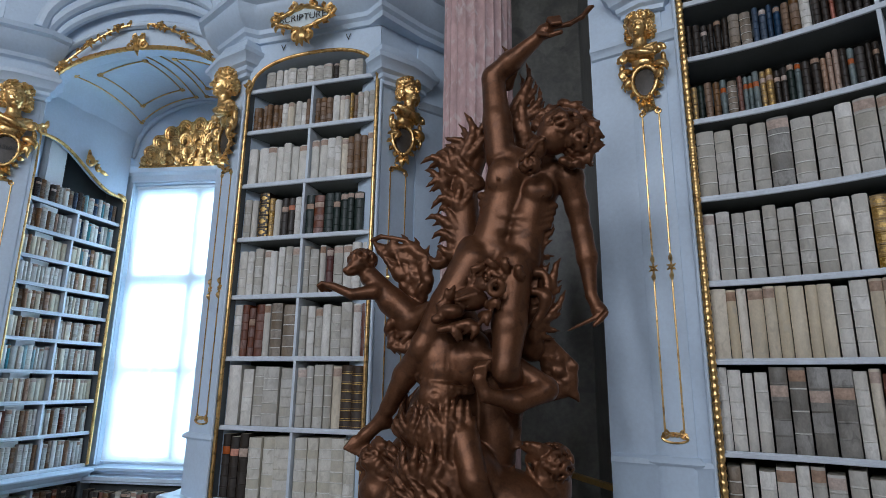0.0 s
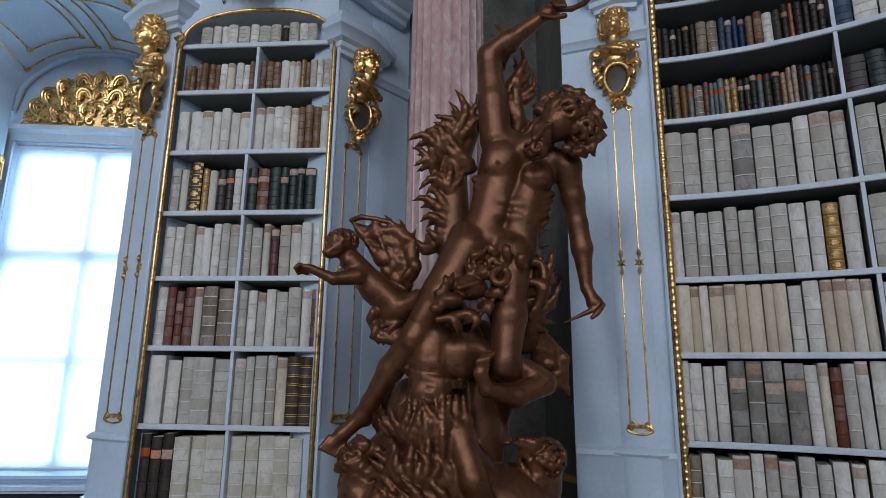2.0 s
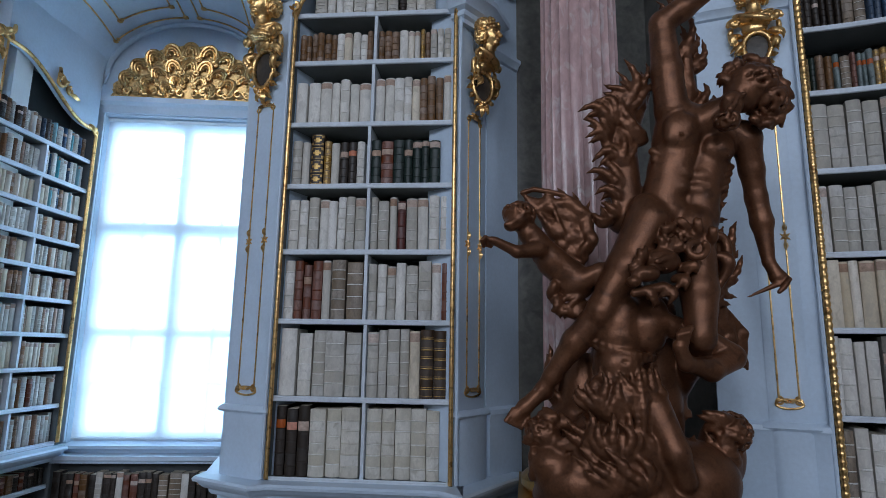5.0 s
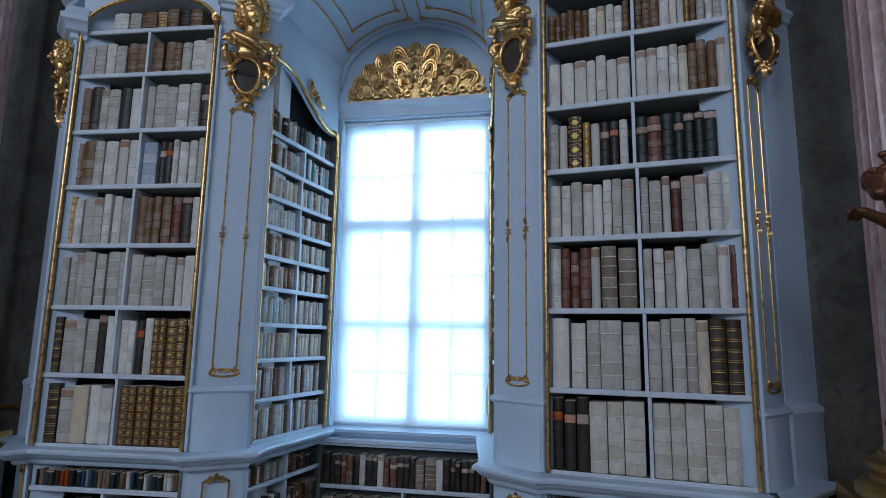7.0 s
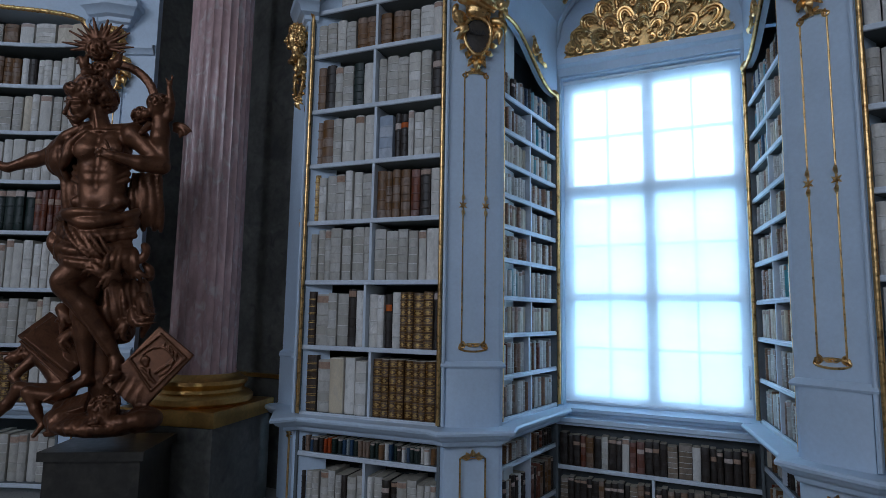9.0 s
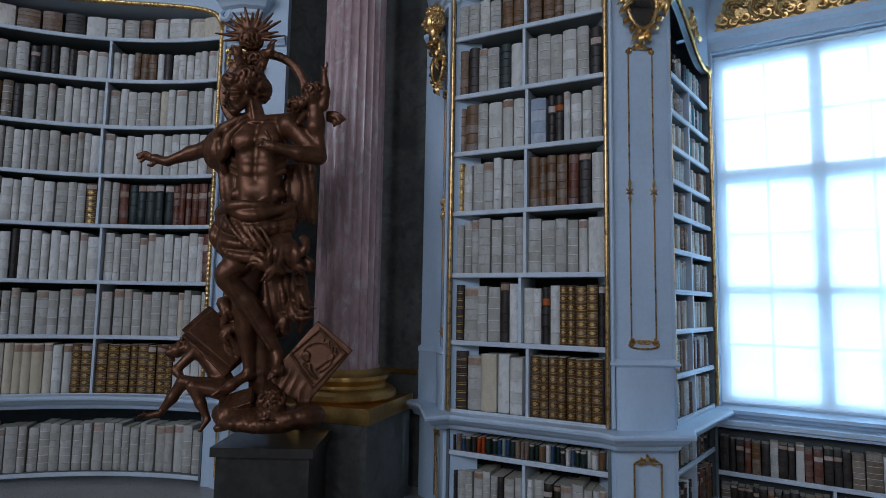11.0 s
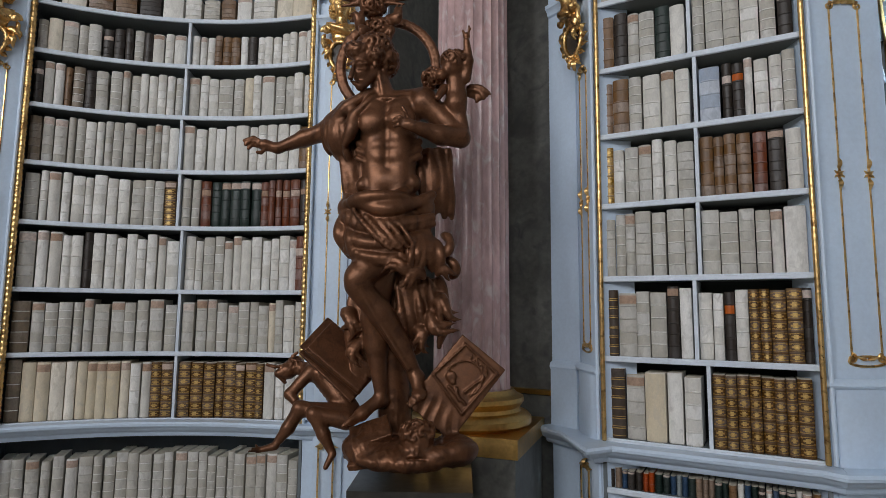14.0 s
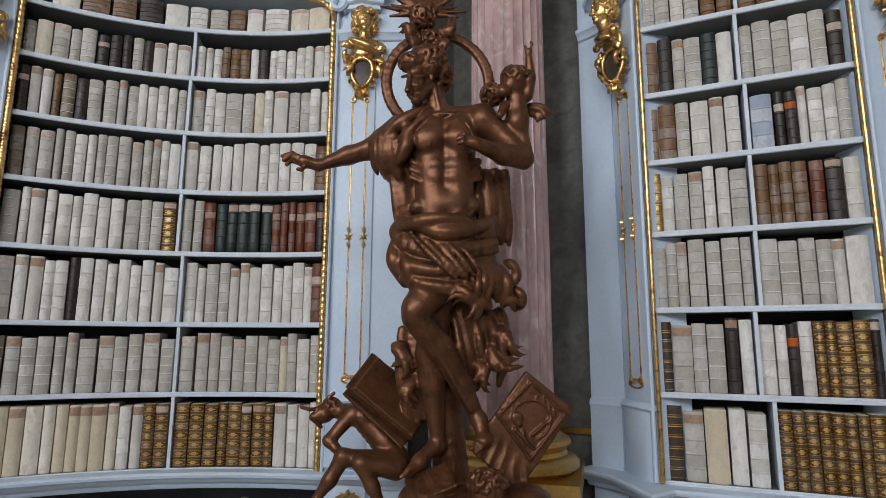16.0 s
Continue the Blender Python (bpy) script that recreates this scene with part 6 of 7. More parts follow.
def strap_panel(F, w, z0, z1, zm, inset, label="thin gilded rods framing a painted pilaster"):
    """Two upright gilded rods with knots at the middle and ornaments at both ends."""
    t = thing("gilded_trim", F(w / 2, -0.02, z0), label, "gilded moulding", "gilded pilaster trims")
    ua, ub = inset, w - inset
    for u in (ua, ub):
        pts = [F(u, -0.018, z0 + 0.03 + (z1 - z0 - 0.05) * i / 40) for i in range(41)]
        part("rod", Geo().tube(pts, [0.0065 if i % 2 else 0.005 for i in range(41)], 6), GOLD, t)
        g = Geo()
        if zm:
            knot(g, F, u, zm, 0.034)
            leaf(g, F, u, zm + 0.03, 0.0, 0.06, 0.014)
            leaf(g, F, u, zm - 0.03, 0.0, -0.06, 0.014)
            part("rosette", g, GOLD, t)
    c, h = (ua + ub) / 2, (ub - ua) / 2
    g = Geo()
    g.tube([F(c + (h + 0.02) * math.cos(a), -0.02, z0 + 0.012 + 0.028 * math.sin(a)) for a in [math.pi * 2 * i / 24 for i in range(25)]], 0.0075, 6)
    for s in (-1, 1):
        scroll(g, F, c + s * h, z0 + 0.03, 0.026, s)
        leaf(g, F, c, z0 + 0.02, s * h * 0.7, 0.018, 0.012)
    part("bottom_ornament", g, GOLD, t)
    g = Geo()
    for s in (-1, 1):
        scroll(g, F, c + s * h, z1 - 0.01, 0.024, s)
        leaf(g, F, c, z1 + 0.02, s * h, -0.015, 0.016)
        leaf(g, F, c, z1 + 0.02, s * h * 0.5, 0.03, 0.014)
    g.ball(F(c, -0.03, z1 + 0.02), 0.022, 8)
    part("top_ornament", g, GOLD, t)


def bust(F0, u0, z0, turn=0.0, size=1.0, text=""):
    """A gilded bust over an oval shield, on the wall at u; z is the foot of the shield."""
    rnd = random.Random(int(abs(u0 * 100 + z0 * 10 + turn * 7)))
    F = lambda u, v, z: F0(u0 + (u - u0) * size, v * size, z0 + (z - z0) * size)
    u, z = u0, z0
    P = lambda du, v, dz: F(u + du, v, z + dz)
    d = (F0(u0 + 0.01, 0, z0) - F0(u0, 0, z0)).normalized()
    n = Vector((-d.y, d.x, 0))
    m = Matrix(((d.x, n.x, 0, 0), (d.y, n.y, 0, 0), (0, 0, 1, 0), (0, 0, 0, 1))) @ Matrix.Rotation(0.45 * turn, 4, "Z") @ Matrix.Diagonal((size, size, size, 1))
    m.translation = F0(u0, 0.015, z0)
    ob = new("gilded_bust", BUST_MESH)
    ob.matrix_basis = m
    tagged(ob, "gilded carved bust on the pilaster above an oval shield", "bust", "gilded busts")
    t = thing("oval_cartouche", P(0, -0.03, 0.02), "dark oval shield in a gilded carved frame", "cartouche", "oval cartouches")
    g = Geo()
    ring = [P((0.082 + 0.014 * math.sin(a)) * math.cos(a), -0.055, 0.185 + 0.118 * math.sin(a)) for a in [i * math.pi / 20 for i in range(41)]]
    g.tube(ring, [0.021 if i % 2 else 0.014 for i in range(41)], 7)
    for k in range(14):
        a = 2 * math.pi * k / 14
        leaf(g, F, u + 0.085 * math.cos(a), z + 0.185 + 0.12 * math.sin(a), 0.045 * math.cos(a + 0.5), 0.045 * math.sin(a + 0.5), 0.02, -0.05, 0.015)
    leaf(g, F, u, z + 0.06, 0, -0.09, 0.026, -0.045, 0.02)
    leaf(g, F, u - 0.02, z + 0.05, -0.035, -0.05, 0.018, -0.045, 0.02)
    leaf(g, F, u + 0.02, z + 0.05, 0.035, -0.05, 0.018, -0.045, 0.02)
    part("carved_frame", g, GOLD, t, smooth=50)
    g = Geo()
    vs = [P(0, -0.058, 0.185)] + [P(0.08 * math.cos(a), -0.045, 0.185 + 0.115 * math.sin(a)) for a in [i * math.pi / 12 for i in range(24)]] + [P(0, -0.02, 0.185)]
    g.add(vs, [(0, 1 + i, 1 + (i + 1) % 24) for i in range(24)] + [(25, 1 + (i + 1) % 24, 1 + i) for i in range(24)])
    part("shield", g, SHIELD, t, "dark painted oval field")
    if text:
        part("inscription", lettering(text, 0.062, F0, u0, -0.066 * size, z0 + 0.20 * size), INK, t, "small black capitals")


def pier(p0, p1, straps, z_strap, z_bust, inset=0.09, cap=4.10, step=1.25, u_shift=0.5, turn=0.0, low=True, size=1.0, text="", bust_on=None):
    """The mouldings and gilding of one pier."""
    F, w = line_map(p0, p1)
    t = thing("pilaster", F(w / 2, -0.02, LEDGE), "pale blue painted pilaster with stepped base and cap", "pilaster", "pilasters")
    m = 0.03

    def bow(out):
        k = 10
        return [(F(m + (w - 2 * m) * i / k, -out * (0.55 + 0.45 * hump(i / k)), 0)) for i in range(k + 1)]

    flatten = lambda seq: [(q.x, q.y) for q in seq]
    back = [(F(w - m, 0.02, 0)), (F(m, 0.02, 0))]

    def prism(out, z0, z1):
        ring = flatten(bow(out) + back)
        k = len(ring)
        return Geo().add([(x, y, z0) for x, y in ring] + [(x, y, z1) for x, y in ring], [tuple(range(k)), tuple(k + i for i in range(k))] + [(i, (i + 1) % k, k + (i + 1) % k, k + i) for i in range(k)])

    part("shaft", prism(0.016, step, cap + 0.02), PAINT, t)
    part("base", prism(0.05, LEDGE - 0.005, step), PAINT, t)
    line = flatten([F(m, 0.02, 0)] + bow(0.02) + [F(w - m, 0.02, 0)])
    part("base_moulding", Geo().sweep(line, [(0.0, step - 0.01), (0.034, step - 0.01), (0.044, step + 0.005), (0.038, step + 0.02), (0.015, step + 0.04), (0, step + 0.04)]), PAINT, t)
    capl = flatten([F(m, 0.05, 0), F(m, -0.02, 0), F(w / 2, -0.05, 0), F(w - m, -0.02, 0), F(w - m, 0.05, 0)])
    part("cap", Geo().sweep(capl, [(-0.05, cap), (0.03, cap), (0.035, cap + 0.03), (0.06, cap + 0.045), (0.065, cap + 0.08), (0.10, cap + 0.10), (0.12, cap + 0.15), (0.15, cap + 0.17), (0.155, cap + 0.21), (0.13, cap + 0.23), (0.10, cap + 0.31), (-0.05, cap + 0.32)]), PAINT, t)
    if low:
        part("plinth", prism(0.03, 0.0, 0.70), PAINT, t)
        L = lambda u, v, z: F(u, v - 0.03, z)
        tr = thing("gilded_trim", F(w / 2, -0.05, 0.2), "small gilded panel moulding with a carved crest", "gilded moulding", "gilded plinth trims")
        a = min(inset, w * 0.3)
        part("panel_rod", Geo().tube([L(a, -0.022, 0.10), L(a, -0.022, 0.60), L(w - a, -0.022, 0.60), L(w - a, -0.022, 0.10)], 0.0075, 6), GOLD, tr)
        g = Geo()
        for s in (-1, 1):
            scroll(g, L, w / 2 + s * 0.05, 0.61, 0.026, s)
            leaf(g, L, w / 2, 0.625, s * 0.09, -0.02, 0.016)
        leaf(g, L, w / 2, 0.61, 0, 0.05, 0.02)
        part("crest", g, GOLD, tr)
    if straps:
        strap_panel(F, w, z_strap[0], z_strap[1], z_strap[2], inset)
    if z_bust:
        FB, wb = line_map(*bust_on) if bust_on else (F, w)
        bust(FB, wb * u_shift, z_bust, turn, size, text)


pier(*PIER_A2, True, (1.375, 3.50, 2.46), 3.55, inset=0.145, cap=4.36, turn=0.3, size=1.3, text="ASIA")
pier(*PIER_B2, True, (1.375, 3.50, 2.46), 3.55, inset=0.145, cap=4.36, turn=-0.3, size=1.3)
pier(*PIER_B, True, (1.39, 3.40, 2.44), 3.43, inset=0.125, u_shift=0.5, turn=1.0, bust_on=((-1.06, 4.27), (-0.80, 4.40)), size=1.05)
pier(*PIER_A, True, (1.39, 3.40, 2.44), 3.43, inset=0.125, u_shift=0.5, turn=-1.0, bust_on=((-6.51, 4.49), (-6.25, 4.36)), size=1.05)
PD2 = ((0.80, 3.845), (1.06, 3.715))
PC2 = tuple(mirrored(p) for p in PD2)[::-1]
pier(*PD2, True, (1.385, 3.53, 2.44), 3.55, inset=0.09, cap=4.27, turn=-0.2, u_shift=0.45)
pier(*PC2, True, (1.385, 3.53, 2.44), 3.55, inset=0.09, cap=4.27, turn=0.4, u_shift=0.55)
pier(*PIER_CW, True, (1.385, 3.53, 2.44), 3.52, inset=0.12, cap=4.27)
pier(*PIER_DE, True, (1.385, 3.53, 2.44), 3.52, inset=0.12, cap=4.27)

# base board and rail on the plain strips beside the columns
for p0, p1 in (RETURN_B, RETURN_A, PIER_D, PIER_C):
    F, w = line_map(p0, p1)
    g = Geo().extrude(F, 0.01, w - 0.01, [(0.0, 0.78), (-0.03, 0.80), (-0.03, 1.22), (-0.042, 1.24), (-0.036, 1.27), (0.0, 1.29)])
    solid("wall_base", g, PAINT, "pale blue stepped base on the wall", "moulding", kind="structure")
    g = Geo().extrude(F, 0.01, w - 0.01, [(0.0, 4.02), (-0.02, 4.03), (-0.03, 4.06), (-0.05, 4.08), (-0.05, 4.11), (0.0, 4.13)])
    solid("wall_band", g, PAINT, "pale blue band moulding on the wall", "moulding", kind="structure")
solid("gilded_band", Geo().extrude(line_map((0.30, 4.68), (0.62, 3.93))[0], 0.0, 0.82, [(0.0, 1.05), (-0.025, 1.05), (-0.025, 1.085), (0.0, 1.09)]), BRASS, "gilded band along the marble panel foot", "moulding", kind="structure")
solid("gilded_band", Geo().extrude(identity, -7.4, -6.74, [(4.86, 1.0), (4.83, 1.0), (4.83, 1.035), (4.86, 1.04)]), BRASS, "gilded band along the marble panel foot", "moulding", kind="structure")

# gilded carving in the lunette over the window
LF = lambda u, v, z: Vector((-3.665 + u, 5.885 + v, 4.13 + z))
lunette = thing("lunette_carving", LF(0, -0.03, 0), "gilded shell carving with tiers of nested arches over the window", "carving")
rim = lambda a, k=1.0: (0.76 * k * math.cos(a), 0.60 * k * math.sin(a) * (0.88 + 0.12 * math.sin(a)))
vs, k = [], 40
for v in (-0.012, 0.012):
    vs += [LF(0, v, 0.0)] + [LF(rim(math.pi * i / k, 0.97 + 0.025 * math.sin(i * 1.9))[0], v, rim(math.pi * i / k, 0.97 + 0.025 * math.sin(i * 1.9))[1]) for i in range(k + 1)]
n = k + 2
fs = [(0, i + 2, i + 1) for i in range(k)] + [(n, n + i + 1, n + i + 2) for i in range(k)] + [(i + 1, i + 2, n + i + 2, n + i + 1) for i in range(k)]
part("ground", Geo().add(vs, fs), GOLD, lunette)
for tier, (mid, count, wd, ht) in enumerate(((0.80, 9, 0.085, 0.105), (0.54, 7, 0.075, 0.095), (0.29, 5, 0.060, 0.075))):
    for q in range(count):
        a = math.pi * (0.07 + 0.86 * (q + 0.5) / count)
        cu, cz = rim(a, mid)
        lean = (a - math.pi / 2) * 0.75
        ca, sa = math.cos(lean), math.sin(lean)
        g = Geo()
        for shrink, r in ((1.0, 0.018), (0.62, 0.013), (0.28, 0.012)):
            pts = []
            for i in range(15):
                s = math.pi * i / 14
                x, z = wd * shrink * math.cos(s), ht * shrink * (1.45 * math.sin(s) ** 0.8 - 0.62) + 0.012
                pts.append(LF(cu + x * ca - z * sa, -0.034 - 0.014 * math.sin(s), cz + x * sa + z * ca))
            g.tube(pts, r, 7)
        for sg in (-1, 1):
            scroll(g, LF, cu + sg * wd * 0.9 * ca + ht * 0.62 * sa, cz + sg * wd * 0.9 * sa - ht * 0.62 * ca, 0.026, sg, -0.034, 0.011)
        part("shell_arch", g, GOLD, lunette, smooth=50)
for sg in (-1, 1):
    for q in range(8):
        g = Geo()
        scroll(g, LF, sg * (0.07 + 0.085 * q), 0.045 + 0.014 * (q % 2), 0.038, sg * (1 if q % 2 else -1), -0.034, 0.014)
        leaf(g, LF, sg * (0.06 + 0.085 * q), 0.015, sg * 0.085, 0.02 + 0.03 * (q % 2), 0.020, -0.02, 0.02)
        part("scroll", g, GOLD, lunette, smooth=50)
g = Geo()
g.tube([back_arch(i / 30) + Vector((0, -0.03, -0.0)) for i in range(31)], 0.03, 8)
solid("arch_moulding", g, PAINT, "pale blue round moulding about the lunette", "moulding", kind="structure")

# gilded arch at the front of the vault
bay_arch = thing("gilded_arch", front_arch(0.5), "gilded arch moulding with carved scrolls over the window bay", "gilded moulding")
pts = [front_arch(0.02 + 0.96 * i / 60) + Vector((0, -0.02, 0.01)) for i in range(61)]
part("arch_rod", Geo().tube(pts, [0.026 if i % 2 else 0.02 for i in range(61)], 8), GOLD, bay_arch)
AF = lambda u, v, z: Vector((-3.66 + u, 4.65 + v, z))
g = Geo()
for s in (-1, 1):
    scroll(g, AF, s * 0.075, 4.90, 0.05, s, -0.03, 0.016)
    scroll(g, AF, s * 0.03, 4.99, 0.035, -s, -0.03, 0.012)
    leaf(g, AF, 0, 4.88, s * 0.05, 0.16, 0.03, -0.02, 0.03)
leaf(g, AF, 0, 4.92, 0, -0.12, 0.03, -0.02, 0.03)
part("keystone_ornament", g, GOLD, bay_arch)
for s in (-1, 1):
    g = Geo()
    scroll(g, AF, s * 0.90, 4.50, 0.06, s, -0.03, 0.02)
    part("end_scroll", g, PAINT, bay_arch)
g = Geo()
rnd = random.Random(4)
for s in (-1, 1):
    P = [AF(s * (0.10 + 0.80 * i / 24), -0.04, 5.12 - 0.52 * (i / 24) ** 1.6) for i in range(25)]
    g.tube(P, 0.012, 6)
    for i in range(0, 25, 1):
        q = P[i]
        cu, cz = q.x + 3.66, q.z
        if i % 8 == 4:
            for k in range(5):
                a = k * 1.256
                leaf(g, AF, cu, cz, 0.05 * math.cos(a), 0.05 * math.sin(a), 0.02, -0.05, 0.02)
            g.ball(AF(cu, -0.07, cz), 0.022, 8)
        else:
            a = rnd.uniform(0, 6.28)
            leaf(g, AF, cu, cz, 0.055 * math.cos(a), 0.055 * math.sin(a), 0.015, -0.045, 0.015)
part("leaf_garland", g, GOLD, bay_arch, "gilded leafy garland")

# stepped mouldings carried over the arch
for dz, dy, r in ((0.16, -0.03, 0.035), (0.36, -0.08, 0.05), (0.46, -0.14, 0.06), (0.58, -0.2, 0.07)):
    pts = [front_arch(i / 40) + Vector((0, dy, dz + 0.10 * hump(i / 40))) for i in range(41)]
    solid("arch_moulding", Geo().tube(pts, r, 10), PAINT, "pale blue moulding carried over the bay arch", "moulding", kind="structure")

# gilded lines on the vault
def vault_point(s, t):
    return front_arch(s).lerp(back_arch(s), t) + Vector((0, 0, 0.10 * math.sin(math.pi * t) - 0.008))


vl = thing("vault_trim", vault_point(0.5, 0.5), "thin gilded panel lines on the painted vault", "gilded moulding")
for s0, s1, t0, t1 in ((0.08, 0.46, 0.10, 0.90), (0.14, 0.41, 0.24, 0.78), (0.54, 0.92, 0.10, 0.90), (0.59, 0.86, 0.24, 0.78)):
    loop = [(s0 + (s1 - s0) * i / 12, t0) for i in range(13)] + [(s1, t0 + (t1 - t0) * i / 10) for i in range(1, 11)] + [(s1 - (s1 - s0) * i / 12, t1) for i in range(1, 13)] + [(s0, t1 - (t1 - t0) * i / 10) for i in range(1, 11)]
    part("gilded_line", Geo().tube([vault_point(*q) for q in loop], 0.0075, 6), GOLD, vl)
    for q in ((s0, t0), (s1, t0), (s1, t1), (s0, t1)):
        g = Geo().ball(vault_point(*q), (0.026, 0.03, 0.014), 8)
        g.ball(vault_point(q[0] + 0.012, q[1]), (0.014, 0.03, 0.012), 8)
        part("corner_knot", g, GOLD, vl)

# crests on the reveal cases
for front, mir in ((SA_FRONT, False), (SB_FRONT, True)):
    F, w = front
    G = (lambda F, w: (lambda u, v, z: F(w - u, v, z)))(F, w) if mir else F
    crest = thing("gilded_crest", G(0.5, -0.02, 3.68), "gilded scroll crest on the reveal bookcase", "carving", "reveal crests")
    g = Geo()
    scroll(g, G, 0.0, 4.08, 0.05, 1, -0.02, 0.02)
    leaf(g, G, 0.02, 4.10, 0.02, 0.10, 0.025)
    part("upper_scroll", g, GOLD, crest)
    g = Geo()
    scroll(g, G, 0.56, 3.97, 0.055, -1, -0.03, 0.018)
    scroll(g, G, 0.68, 3.93, 0.04, 1, -0.03, 0.014)
    leaf(g, G, 0.55, 3.98, 0.0, 0.12, 0.03)
    leaf(g, G, 0.60, 3.96, 0.07, 0.06, 0.025)
    leaf(g, G, 0.70, 3.92, 0.12, -0.02, 0.025)
    part("middle_scroll", g, GOLD, crest)
    g = Geo()
    leaf(g, G, 1.0, 3.75, 0.09, -0.06, 0.03)
    scroll(g, G, w - 0.01, 3.70, 0.035, 1, -0.02, 0.014)
    part("lower_scroll", g, GOLD, crest)

# scroll heads and knots at the springing of the large cases
for front, z in ((A_FRONT, 4.22), (B_FRONT, 4.22), (C_FRONT, 4.26), (D_FRONT, 4.36)):
    F, w = front
    for u, s in ((-0.012, -1), (w + 0.012, 1)):
        g = Geo()
        scroll(g, F, u, z + 0.045, 0.035, s, -0.03, 0.014)
        leaf(g, F, u, z + 0.02, s * 0.05, 0.03, 0.016, -0.03)
        leaf(g, F, u, z + 0.03, 0, -0.09, 0.022, -0.03, 0.015)
        solid("gilded_knot", g, GOLD, "gilded scroll knot at the arch springing", "carving", "springing knots")

for front, z, u in ((C_FRONT, 4.33, C_FRONT[1] + 0.06), (C_FRONT, 4.33, -0.06), (D_FRONT, 4.44, -0.06), (D_FRONT, 4.44, D_FRONT[1] + 0.06)):
    F, w = front
    g = Geo()
    scroll(g, F, u, z, 0.075, 1 if u < 0 else -1, -0.05, 0.028, 1.5)
    solid("painted_volute", g, PAINT, "pale blue carved volute beside the arch springing", "volute", "painted volutes")

# inscribed cartouches over the two arched cases


for front, text in ((B_FRONT, "SCRIPTURE"), (A_FRONT, "")):
    F, w = front
    F2 = (lambda F: (lambda u, v, z: F(u, v - 0.20, z)))(F)
    c, z = w / 2, 4.70
    t = thing("inscription_cartouche", F2(c, 0, z), "gilded scrolled cartouche with a painted inscription", "cartouche", "inscription cartouches")
    vs = [F2(c, -0.012, z)] + [F2(c + 0.25 * math.cos(a), -0.004, z + (0.085 + 0.02 * math.cos(4 * a)) * math.sin(a)) for a in [i * math.pi / 18 for i in range(36)]] + [F2(c, 0.12, z)]
    g = Geo().add(vs, [(0, 1 + i, 1 + (i + 1) % 36) for i in range(36)] + [(37, 1 + (i + 1) % 36, 1 + i) for i in range(36)])
    part("field", g, SCROLL, t, "pale blue painted field")
    g = Geo()
    g.tube([F2(c + 0.255 * math.cos(a), -0.015, z + (0.09 + 0.02 * math.cos(4 * a)) * math.sin(a)) for a in [i * math.pi / 24 for i in range(49)]], [0.022 if i % 3 else 0.013 for i in range(49)], 7)
    for k in range(16):
        a = 2 * math.pi * k / 16
        leaf(g, F2, c + 0.26 * math.cos(a), z + 0.10 * math.sin(a), 0.06 * math.cos(a + 0.7), 0.055 * math.sin(a + 0.7), 0.022, -0.01, 0.02)
    for s in (-1, 1):
        scroll(g, F2, c + s * 0.27, z + 0.03, 0.05, s, -0.02, 0.018)
        scroll(g, F2, c + s * 0.10, z + 0.115, 0.04, s, -0.02, 0.016)
        scroll(g, F2, c + s * 0.05, z - 0.17, 0.045, -s, -0.01, 0.018)
        leaf(g, F2, c, z - 0.12, s * 0.06, -0.12, 0.035, 0.0, 0.03)
    leaf(g, F2, c, z - 0.08, 0, -0.18, 0.04, -0.01, 0.04)
    part("carved_frame", g, GOLD, t, smooth=50)
    if text:
        part("inscription", lettering(text, 0.088, F2, c, -0.022, z), INK, t, "black painted capitals")
        for du in (-0.30, 0.33):
            solid("numeral", lettering("V", 0.085, F, c + du, -0.014, 4.585), INK, "black painted numeral on the wall", "numeral", "painted numerals")

